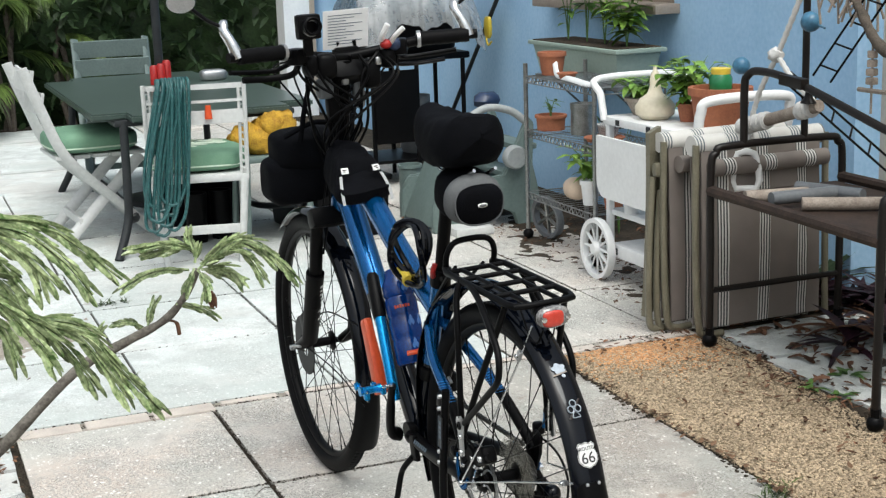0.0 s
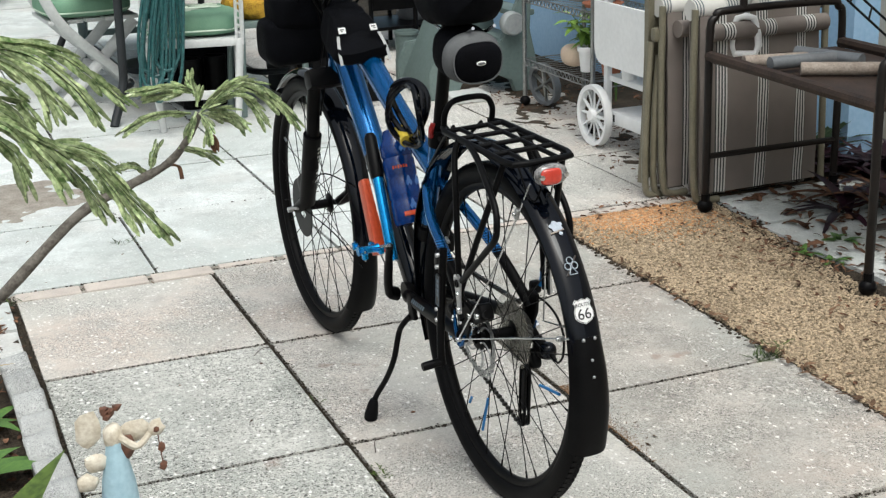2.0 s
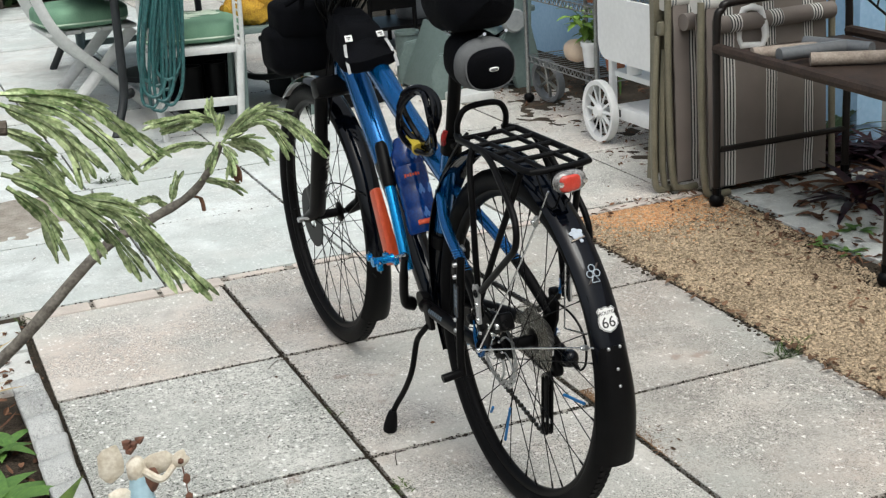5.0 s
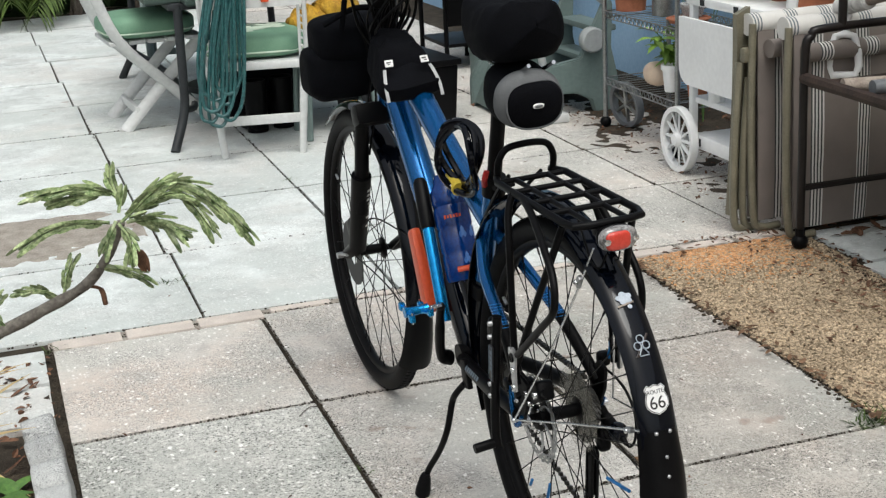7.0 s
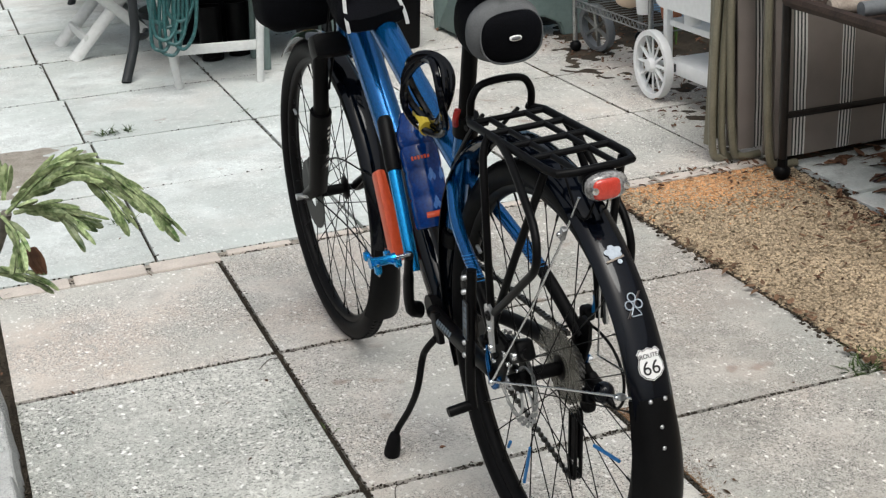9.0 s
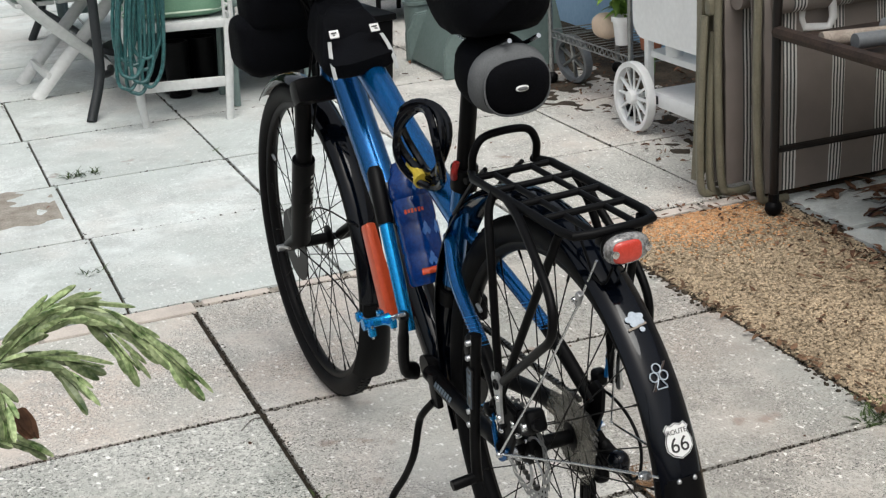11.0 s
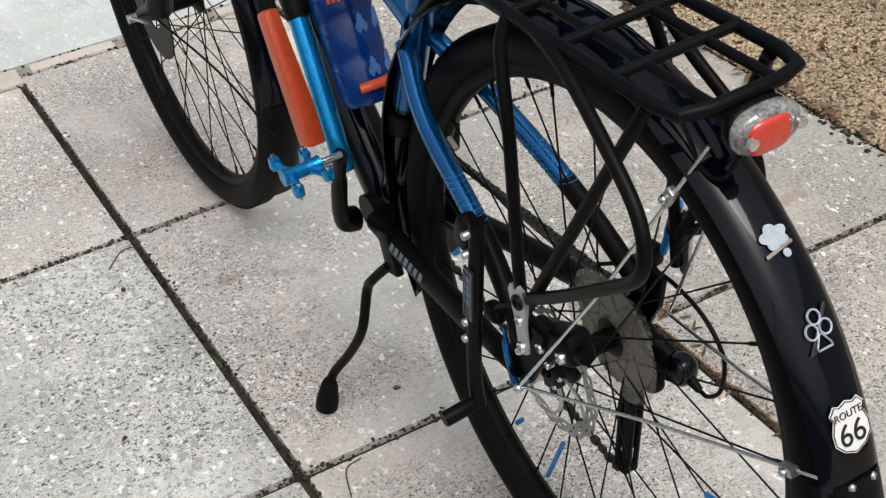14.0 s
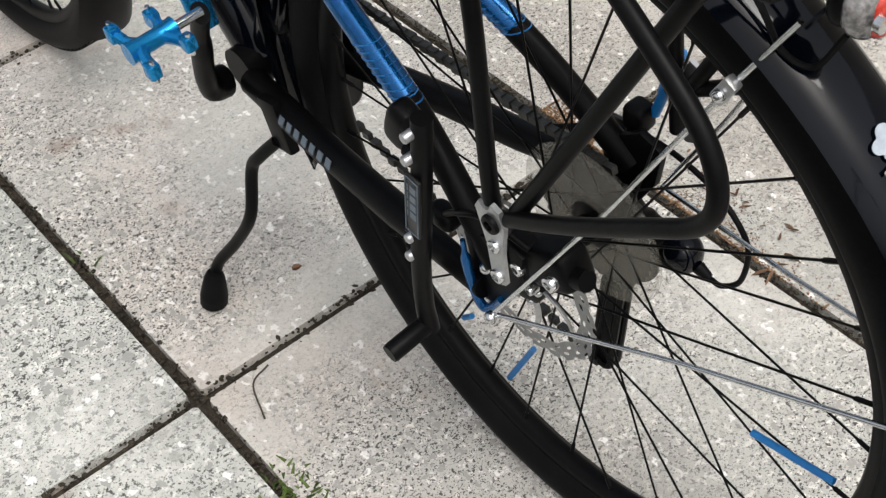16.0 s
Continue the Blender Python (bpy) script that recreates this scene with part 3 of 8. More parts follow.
def pebbles(name, count, material, place, size, label, category, lift=0.001):
    bm = bmesh.new()
    bmesh.ops.create_icosphere(bm, subdivisions=1, radius=1.0)
    base = np.array([v.co[:] for v in bm.verts])
    tris = np.array([[v.index for v in f.verts] for f in bm.faces])
    bm.free()
    rg = np.random.default_rng(5)
    V, F = [], []
    for i in range(count):
        x, y = place(rg)
        s = rg.uniform(*size) * np.array([rg.uniform(0.8, 1.5), rg.uniform(0.7, 1.1), rg.uniform(0.5, 0.8)])
        a = rg.uniform(0, 6.28)
        q = base * s * rg.uniform(0.85, 1.15, (len(base), 1))
        q = np.c_[q[:, 0] * math.cos(a) - q[:, 1] * math.sin(a), q[:, 0] * math.sin(a) + q[:, 1] * math.cos(a), q[:, 2]]
        V.append(q + (x, y, lift + s[2] * 0.45))
        F.append(tris + len(base) * i)
    me = bpy.data.meshes.new(name)
    me.from_pydata(np.vstack(V).tolist(), [], np.vstack(F).tolist())
    me.polygons.foreach_set("use_smooth", [True] * len(me.polygons))
    me.materials.append(material)
    return tagged(new(name, me), label, category, kind="stuff")


def on_strip(rg):
    y = 0.655 - 1.9 * rg.random()
    return 1.160 + abs(rg.normal(0, 0.004)) + (gravel_right(y) - 1.160 + 0.05) * rg.random() ** 1.05, y


def on_stain(rg):
    return min(1.72, max(1.18, rg.normal(1.48, 0.13))), min(0.655, 0.66 - abs(rg.normal(0, 0.13)))


pebbles("pea_gravel", 38000, PEBBLE, on_strip, (0.0025, 0.0052), "loose tan pea gravel on the strip", "gravel")
pebbles("stained_gravel", 3600, RUST_PEBBLE, on_stain, (0.003, 0.006), "pea gravel with a rusty orange stain", "gravel")


def in_joints(rg):
    """A spot in or beside one of the near joints."""
    k = rg.random()
    if k < 0.5:
        x, y = COLS[rg.integers(0, 4)], rg.uniform(-1.5, 0.68)
        return x + rg.normal(0, 0.007), y
    if k < 0.9:
        x, y = rg.uniform(-0.6, 1.16), ROWS[rg.integers(0, 4)]
        return x, y + rg.normal(0, 0.007)
    return 1.17 + abs(rg.normal(0, 0.02)), rg.uniform(-1.2, 0.66)


pebbles("joint_crumbs", 9000, JOINT, in_joints, (0.0008, 0.0036), "dark crumbs of dirt and moss in the joints", "dirt", -0.003)


def far_joints(rg):
    if rg.random() < 0.5:
        x = FAR_X[rg.integers(5, 12)]
        y = rg.uniform(0.74, 4.0)
        return x - (0.026 if x < 0 else 0.006) * (y - 2.0) + rg.normal(0, 0.004), y
    return rg.uniform(-2.4, 1.6), FAR_Y[rg.integers(0, 5)] + rg.normal(0, 0.004)


def by_rusty_joint(rg):
    y = -0.80 + rg.normal(0, 0.10)
    return 0.568 + abs(rg.normal(0, 0.026)) * (0.6 + 0.8 * abs(noise.noise(Vector((y * 22, 1, 4))))), max(-1.05, min(-0.60, y))


pebbles("rusty_crumbs", 9000, RUST_DIRT, by_rusty_joint, (0.0005, 0.0020), "rust-brown dirt beside a slab joint", "dirt", -0.0005)
pebbles("far_crumbs", 2600, JOINT, far_joints, (0.002, 0.005), "dirt crumbs in the far slab joints", "dirt", -0.003)


def gravel_edges(rg):
    y = 0.66 - 1.9 * rg.random()
    if rg.random() < 0.28:
        return 1.166 + rg.normal(0, 0.011 + 0.008 * math.sin(y * 9)), y
    return gravel_right(y) + 0.02 + rg.normal(0, 0.025), y


pebbles("edge_dirt", 2800, SOIL, gravel_edges, (0.002, 0.0068), "dark dirt and bark along the gravel's edges", "dirt", -0.001)

# ---------- blue house wall ----------
def prism(bm, x0, x1, y0, y1, z0, z1):
    box(bm, ((x0 + x1) / 2, (y0 + y1) / 2, (z0 + z1) / 2), (x1 - x0, y1 - y0, z1 - z0))


bm = bm_new()
prism(bm, 2.6, 2.8, 0.93, 2.25, -0.05, 2.7)
prism(bm, 2.6, 2.8, 3.45, 8.0, -0.05, 2.7)
prism(bm, 2.6, 2.8, 2.25, 3.45, -0.05, 1.06)
prism(bm, 2.6, 2.8, 2.25, 3.45, 2.1, 2.7)
tagged(part("wall_east", bm, BLUE_WALL, smooth=False), "pale blue painted stucco house wall", "wall", kind="structure")
bm = bm_new()
prism(bm, 2.72, 2.9, -7.0, 0.93, -0.05, 2.7)
tagged(part("wall_recess", bm, BEIGE, smooth=False), "beige stucco wall past the blue corner", "wall", kind="structure")
win = thing("window_1", "brown framed house window above a sill", "window", pose(2.6, 2.85, 1.06), kind="structure")
bm = bm_new()
for y in (-0.57, 0.57):
    box(bm, (0.06, y, 0.52), (0.09, 0.06, 1.04), bev=0.004)
for z in (0.03, 0.55, 1.01):
    box(bm, (0.062, 0, z), (0.085, 1.08, 0.06), bev=0.004)
part("window_frame", bm, WINDOW_FRAME, win)
bm = bm_new()
box(bm, (-0.045, 0, -0.012), (0.17, 1.3, 0.045), bev=0.006)
part("window_sill", bm, WINDOW_FRAME, win)
for z in (0.29, 0.78):
    bm = bm_new()
    box(bm, (0.075, 0, z), (0.008, 1.08, 0.46))
    part("pane", bm, GLASS, win)
bm = bm_new()
prism(bm, -2.2, 2.9, 8.9, 9.05, -0.05, 2.6)
tagged(part("wall_north", bm, BEIGE, smooth=False), "garden wall behind the hedge", "wall", kind="structure")
# white post at the far end of the house wall
bm = bm_new()
prism(bm, 2.28, 2.5, 7.82, 8.04, -0.01, 2.6)
prism(bm, 2.25, 2.53, 7.79, 8.07, -0.01, 0.16)
tagged(part("porch_post", bm, WHITE_PLASTIC, smooth=False), "white painted square porch post", "post", kind="structure")


# ---------- the bicycle: x ahead from the rear axle, y to its left, z up ----------
LEAN, HEADING = 2.0, 1.26
bike = thing("bicycle", "blue trekking bicycle with black bags, rack and mudguards on its kickstand", "bicycle",
             Matrix.Translation((0.226, -1.02, 0.001)) @ pose(0, 0, 0, 0, 0, 90 + HEADING) @ pose(0, 0, 0, -LEAN))
R, WB, AX = 0.362, 1.05, -0.02


def ring_profile(bm, centre, profile, seg=64):
    """A profile of (radius, y) turned about the axle."""
    m = Matrix.Translation(centre) @ Matrix.Rotation(radians(90), 4, 'X')
    return lathe(bm, profile, seg, m, closed=True)


def along(p0, p1):
    d = Vector(p1) - Vector(p0)
    return Matrix.Translation(p0) @ d.to_track_quat('Z', 'Y').to_matrix().to_4x4(), d.length


def wheel(name, label, centre, heading, lean):
    """A wheel about its own axle, stood in the world by its centre, heading and lean to the right."""
    bm = bm_new()
    o = (0, 0, 0)
    prof = [(TYRE_R - 0.0225 + 0.0225 * math.cos(a), 0.0225 * math.sin(a)) for a in [2 * math.pi * k / 16 for k in range(16)]]
    ring_profile(bm, o, prof, 112)
    for k in range(130):
        a = 2 * math.pi * k / 130
        for y, d in ((0.0065, 0.01), (-0.0065, 0.034)):
            rr = TYRE_R - 0.0011
            box(bm, Vector((rr * math.cos(a + d), y, rr * math.sin(a + d))), (0.003, 0.009, 0.012), rot=(0, -math.degrees(a + d), 0))
    place = bike.matrix_basis.inverted() @ Matrix.Translation(centre) @ pose(0, 0, 0, 0, 0, heading) @ pose(0, 0, 0, lean)
    w = part(name, bm, TYRE, bike, label, matrix=place)
    bm = bm_new()
    ring_profile(bm, o, [(0.3125, 0.0115), (0.311, 0.0095), (0.305, 0.0115), (0.2975, 0.0095), (0.2935, 0.004), (0.2935, -0.004), (0.2975, -0.0095), (0.305, -0.0115), (0.311, -0.0095), (0.3125, -0.0115)], 112)
    part("rim", bm, BLACK_MATTE, w)
    for s in (1, -1):
        bm = bm_new()
        tube(bm, [(0.3145 * math.cos(a), s * 0.0150, 0.3145 * math.sin(a)) for a in [2 * math.pi * k / 96 for k in range(96)]], 0.0022, 5, closed=True)
        part("bead", bm, TYRE, w)
    bm = bm_new()
    lathe(bm, [(0.0, -0.066), (0.007, -0.066), (0.008, -0.036), (0.027, -0.034), (0.027, -0.030), (0.012, -0.025), (0.012, 0.025), (0.027, 0.030), (0.027, 0.034), (0.008, 0.036), (0.007, 0.066), (0.0, 0.066)], 24,
          Matrix.Rotation(radians(90), 4, 'X'))
    part("hub", bm, BLACK_MATTE, w)
    first = None
    for k in range(32):
        a = 2 * math.pi * k / 32
        side = 1 if k % 2 else -1
        twist = radians(62) * (1 if (k // 2) % 2 else -1)
        p0 = Vector((0.028 * math.cos(a + twist), side * 0.031, 0.028 * math.sin(a + twist)))
        p1 = Vector((0.296 * math.cos(a), side * 0.003, 0.296 * math.sin(a)))
        d = p1 - p0
        m = Matrix.Translation(p0) @ d.to_track_quat('Z', 'Y').to_matrix().to_4x4() @ Matrix.Diagonal((1, 1, d.length, 1))
        if first is None:
            bm = bm_new()
            lathe(bm, [(0, 0), (0.0011, 0), (0.0011, 0.94), (0.0021, 0.945), (0.0021, 1.0), (0, 1)], 6)
            first = part("spoke", bm, BLACK_MATTE, w, matrix=m)
        else:
            again(first, m)
    bm = bm_new()
    tube(bm, [(0.262, 0, 0.132), (0.247, 0, 0.124)], 0.0032, 8)
    part("valve", bm, SILVER, w)
    return w


TYRE_R = 0.349
rear_wheel = wheel("rear_wheel", "black tyre on a spoked rear wheel", (0.222, -1.029, TYRE_R), 92.3, 1.2)
front_wheel = wheel("front_wheel", "black tyre on a spoked front wheel", (0.178, 0.060, TYRE_R), 92.0, -0.4)
HUB = bike.matrix_basis.inverted() @ Vector((0.222, -1.029, TYRE_R))


def mudguard(bm, cx, r, a0, a1, half, n=40, crown=0.007, thick=0.002, centre=None):
    cz = R if centre is None else centre

    def f(u, v):
        a = radians(a0 + (a1 - a0) * u)
        s = 2 * v - 1
        w = half(u) if callable(half) else half
        rr = r - crown * abs(s) ** 3.0 * (1 + 0.8 * abs(s))
        return Vector((cx + rr * math.cos(a), s * w, cz + rr * math.sin(a)))
    return sheet(bm, f, n, 10, thick)


bm = bm_new()
mudguard(bm, AX, 0.388, -22, 170, lambda u: 0.031 - 0.006 * max(0.0, 1 - u * 5), n=56)
guard = part("rear_mudguard", bm, BLACK_GLOSS, bike, "glossy black mudguard with stickers")
bm = bm_new()
mudguard(bm, AX, 0.391, 163, 197, lambda u: 0.033 + 0.008 * math.sin(min(1, u * 1.3) * 1.7), n=16, crown=0.013)
part("mud_flap", bm, BLACK_MATTE, guard, "matte black mudflap")
bm = bm_new()
mudguard(bm, 0, 0.368, 50, 190, 0.028, centre=0.0)
fguard = part("front_mudguard", bm, BLACK_GLOSS, bike, "glossy black front mudguard")
fguard.matrix_basis = front_wheel.matrix_basis
bm = bm_new()
mudguard(bm, 0, 0.371, 184, 214, lambda u: 0.030 + 0.010 * u, n=14, crown=0.012, centre=0.0)
part("mud_flap", bm, BLACK_MATTE, fguard, "matte black front mudflap")


def on_guard(deg, y=0.0, r=0.3894):
    a = radians(deg)
    c = Vector((AX + r * math.cos(a), y, R + r * math.sin(a)))
    out = Vector((math.cos(a), 0, math.sin(a)))
    up = Vector((math.sin(a), 0, -math.cos(a)))
    up = up if up.z > 0 else -up
    right = up.cross(out)
    m = Matrix.Identity(4)
    for i, q in enumerate((right, up, out)):
        m.col[i][:3] = q
    m.translation = c
    return m


def plate(bm, outline, thick=0.0006):
    vs = [bm.verts.new((x, y, 0)) for x, y in outline]
    f = bm.faces.new(vs)
    r = bmesh.ops.extrude_face_region(bm, geom=[f])
    bmesh.ops.translate(bm, vec=(0, 0, thick), verts=[v for v in r["geom"] if isinstance(v, bmesh.types.BMVert)])
    return bm


SHIELD = [(-0.6, 1.0), (-0.35, 0.9), (0, 1.02), (0.35, 0.9), (0.6, 1.0), (0.86, 0.72), (0.74, 0.45), (0.92, 0.0), (0.9, -0.45), (0.55, -0.8), (0, -1.0), (-0.55, -0.8), (-0.9, -0.45), (-0.92, 0.0), (-0.74, 0.45), (-0.86, 0.72)]
m66 = on_guard(156.2)
bm = bm_new()
plate(bm, [(x * 0.0205, y * 0.0225) for x, y in SHIELD])
shield = part("sticker", bm, STICKER, guard, "white road shield sticker", smooth=False, matrix=m66)
bm = bm_new()
tube(bm, [Vector((x * 0.0193, y * 0.0212, 0.0008)) for x, y in SHIELD], 0.0006, 4, closed=True)
part("outline", bm, INK, guard, matrix=m66, smooth=False)
words("lettering", "66", 0.027, INK, guard, m66 @ pose(0, -0.0055, 0.0012))
words("lettering", "ROUTE", 0.0088, INK, guard, m66 @ pose(0, 0.0115, 0.0012))
# club made of three rings on a stem, over two dark ribbons
mc = on_guard(144.0) @ Matrix.Diagonal((0.76, 0.80, 1, 1))
for dx, mat in ((0.0, RIBBON), (0.0045, RUST_TUBE)):
    bm = bm_new()
    plate(bm, [(-0.0205 + dx, -0.0215), (-0.0175 + dx, -0.0215), (0.0195 + dx * 0.4, 0.0215), (0.0165 + dx * 0.4, 0.0215)], 0.0004)
    part("ribbon", bm, mat, guard, "dark diagonal ribbon print", smooth=False, matrix=mc)
bm = bm_new()
for cx, cy in ((-0.0090, 0.0), (0.0090, 0.0), (0.0, 0.0130)):
    tube(bm, [(cx + 0.0076 * math.cos(a), cy + 0.0076 * math.sin(a), 0.0008) for a in [2 * math.pi * k / 18 for k in range(18)]], 0.0012, 4, closed=True)
tube(bm, [(-0.0022, -0.005, 0.0008), (-0.0095, -0.0165, 0.0008), (-0.0095, -0.0195, 0.0008), (0.0095, -0.0195, 0.0008), (0.0095, -0.0165, 0.0008), (0.0022, -0.005, 0.0008)], 0.0012, 4, closed=True)
part("sticker", bm, CLOUD, guard, "white club outline sticker", smooth=False, matrix=mc)
mm = on_guard(132.8)
bm = bm_new()
puffs = []
for k in range(60):
    a = 2 * math.pi * k / 60
    r = 0.0098 * (0.80 + 0.34 * abs(math.sin(2.5 * a + 0.4)))
    puffs.append((1.25 * r * math.cos(a), 0.003 + r * math.sin(a)))
plate(bm, puffs)
part("sticker", bm, CLOUD, guard, "pale cloud-like sticker", smooth=False, matrix=mm)
bm = bm_new()
plate(bm, [(0.004 + 0.0036 * math.cos(a), -0.0125 + 0.0036 * math.sin(a)) for a in [2 * math.pi * k / 14 for k in range(14)]])
part("sticker", bm, CLOUD, guard, "small pale dot sticker", smooth=False, matrix=mm)
bm = bm_new()
plate(bm, [(-0.015, -0.0085), (0.013, -0.0035), (0.013, -0.0065), (-0.015, -0.0115)])
part("sticker", bm, WOOD, guard, "small ochre stripe", smooth=False, matrix=mm)
for a, y in ((163.5, 0.011), (163.5, -0.011), (169, 0.0), (173.5, 0.0)):
    bm = bm_new()
    ball(bm, on_guard(a, y).translation, 0.0040, 1)
    part("screw", bm, SILVER, guard)

# frame
BB, CLAMP, HEAD_T, HEAD_B = Vector((0.405, 0, 0.315)), Vector((0.232, 0, 0.715)), Vector((0.805, 0, 0.905)), Vector((0.85, 0, 0.765))
bm = bm_new()
tube(bm, curve_pts([HEAD_T + Vector((0.01, 0, -0.035)), Vector((0.634, 0, 0.812)), Vector((0.473, 0, 0.728)), CLAMP + Vector((0.03, 0, -0.085))]), [0.0285 - 0.006 * k / 18 for k in range(19)], 18)
part("top_tube", bm, FRAME_BLUE, bike)
bm = bm_new()
DT = HEAD_B + Vector((-0.025, 0, 0.068))
tube(bm, [DT, DT.lerp(BB, 0.48)], 0.0295, 18)
down = part("down_tube", bm, FRAME_BLUE, bike, "blue down tube turning black towards the cranks")
bm = bm_new()
tube(bm, [DT.lerp(BB, 0.478), BB], 0.0297, 18)
part("lower_tube", bm, BLACK_GLOSS, down, "black lower half")
bm = bm_new()
tube(bm, [BB.lerp(CLAMP, 0.46), CLAMP], 0.0175, 16)
seat_tube = part("seat_tube", bm, FRAME_BLUE, bike, "blue seat tube turning black towards the cranks")
bm = bm_new()
tube(bm, [BB, BB.lerp(CLAMP, 0.463)], 0.0178, 16)
part("lower_tube", bm, BLACK_GLOSS, seat_tube, "black lower half")
bm = bm_new()
lathe(bm, [(0.0180, -0.016), (0.0225, -0.016), (0.0225, 0.016), (0.0180, 0.016)], 16, Matrix.Translation(BB.lerp(CLAMP, 0.40)) @ (CLAMP - BB).to_track_quat("Z", "Y").to_matrix().to_4x4(), closed=True)
box(bm, BB.lerp(CLAMP, 0.36) + Vector((-0.012, -0.038, 0.0)), (0.085, 0.016, 0.045), rot=(0, -12, 0), bev=0.005)
box(bm, BB.lerp(CLAMP, 0.40) + Vector((-0.020, -0.015, 0.0)), (0.035, 0.040, 0.022), bev=0.005)
part("front_derailleur", bm, BLACK_MATTE, bike, "black front derailleur clamped on the seat tube")
bm = bm_new()
tube(bm, [HEAD_B + Vector((0.008, 0, -0.022)), HEAD_T + Vector((-0.006, 0, 0.017))], 0.024, 16)
part("head_tube", bm, FRAME_BLUE, bike)
bm = bm_new()
lathe(bm, [(0, -0.037), (0.024, -0.037), (0.024, 0.037), (0, 0.037)], 20, Matrix.Translation(BB) @ Matrix.Rotation(radians(90), 4, 'X'))
part("bottom_bracket", bm, BLACK_MATTE, bike)
for s in (1, -1):
    way = curve_pts([Vector((0.278, s * 0.016, 0.600)), Vector((0.20, s * 0.042, 0.545)), Vector((0.078, s * 0.057, 0.480)), Vector((-0.020, s * 0.072, 0.398))], 10)
    bm = bm_new()
    tube(bm, way[:20], 0.0112, 14)
    stay = part("seat_stay", bm, FRAME_BLUE, bike, "blue seat stay turning black towards the axle")
    bm = bm_new()
    tube(bm, way[19:], [0.0114] * (len(way) - 19), 16)
    part("lower_stay", bm, BLACK_MATTE, stay, "matte black lower half")
    # fine slanted print where the blue ends
    d = (way[19] - way[15]).normalized()
    slant = d.to_track_quat('Z', 'Y').to_matrix().to_4x4() @ Matrix.Rotation(radians(42), 4, 'X') @ Matrix.Diagonal((1, 1.34, 1, 1))
    for k in range(9):
        bm = bm_new()
        lathe(bm, [(0.0110, -0.0006), (0.01145, -0.0006), (0.01145, 0.0006), (0.0110, 0.0006)], 18, Matrix.Translation(way[15].lerp(way[19], k / 8)) @ slant, closed=True)
        part("stripe", bm, STRAW_BLUE, stay)
    bm = bm_new()
    tube(bm, curve_pts([BB + Vector((-0.02, s * 0.035, -0.002)), Vector((0.22, s * 0.056, 0.336)), Vector((-0.005, s * 0.076, 0.362))]), [0.0145] * 10 + [0.0125, 0.0115, 0.011], 12)
    cs = part("chain_stay", bm, BLACK_MATTE, bike, "matte black chainstay")
    bm = bm_new()
    hook = [(0.013, 0.412), (0.008, 0.365), (-0.003, 0.345), (-0.022, 0.352), (-0.046, 0.392), (-0.054, 0.432), (-0.030, 0.440), (-0.010, 0.425)]
    rim = [[bm.verts.new((x, s * y, z)) for x, z in hook] for y in (0.0690, 0.0765)]
    for f in (rim[0], rim[1][::-1]):
        bm.faces.new(f)
    for k in range(len(hook)):
        q = (k + 1) % len(hook)
        bm.faces.new((rim[0][k], rim[1][k], rim[1][q], rim[0][q]))
    bmesh.ops.recalc_face_normals(bm, faces=bm.faces[:])
    bmesh.ops.bevel(bm, geom=bm.edges[:], offset=0.0018, segments=2, profile=0.6, affect='EDGES')
    drop = part("dropout", bm, BLACK_MATTE, bike)
    bm = bm_new()
    tube(bm, curve_pts([(0.008, s * 0.0825, 0.412), (0.005, s * 0.0830, 0.375), (-0.003, s * 0.0820, 0.346), (-0.012, s * 0.0800, 0.345), (-0.026, s * 0.0785, 0.366)]), [0.0022] * 3 + [0.0042] * 18 + [0.0034] * 4, 10)
    part("trim", bm, FRAME_BLUE, drop, "blue edge of the dropout")
# printed bars on the chainstay
for k in range(7):
    bm = bm_new()
    box(bm, Vector((0.298, 0.0602, 0.3330)) + Vector((-0.0145 * k, 0.0017 * k, 0.0020 * k)), (0.0080, 0.0010, 0.0085), rot=(30, 3, -6))
    part("printed_bar", bm, PALE_INK, bike, "grey printed bar", smooth=False)

# fork
FH = bike.matrix_basis.inverted() @ Vector((0.178, 0.060, TYRE_R))
for s in (1, -1):
    bm = bm_new()
    tube(bm, curve_pts([Vector((0.862, s * 0.062, 0.725)), Vector((0.905, s * 0.062, 0.60)), Vector((0.945, s * 0.062, 0.49))]), 0.0165, 14)
    part("fork_stanchion", bm, BLACK_MATTE, bike)
    bm = bm_new()
    tube(bm, [Vector((0.910, s * 0.063, 0.585)), Vector((1.01, s * 0.063, 0.385)), Vector((FH.x, FH.y + s * 0.06, FH.z))], [0.0235, 0.021, 0.013], 16)
    leg = part("fork_leg", bm, BLACK_MATTE, bike)
    for k in range(9):
        bm = bm_new()
        box(bm, (0, 0, 0), (0.0008, 0.008 - 0.002 * (k % 2), 0.006))
        q = Vector((0.925 + 0.006 * k, s * 0.063, 0.555 - 0.012 * k))
        mb = pose(q.x, q.y, q.z, 0, 152, 0) @ Matrix.Rotation(radians(-35 * s), 4, 'Z') @ Matrix.Translation((0.0228, 0, 0))
        part("printed_bar", bm, STICKER, leg, "white printed bar", smooth=False, matrix=mb)
bm = bm_new()
box(bm, (0.858, 0, 0.735), (0.055, 0.165, 0.05), rot=(0, 20, 0), bev=0.014)
part("fork_crown", bm, BLACK_MATTE, bike)
bm = bm_new()
lathe(bm, [(0.03, -0.0011), (0.08, -0.0011), (0.08, 0.0011), (0.03, 0.0011)], 48, Matrix.Translation((FH.x, FH.y + 0.045, FH.z)) @ Matrix.Rotation(radians(90), 4, 'X'), closed=True)
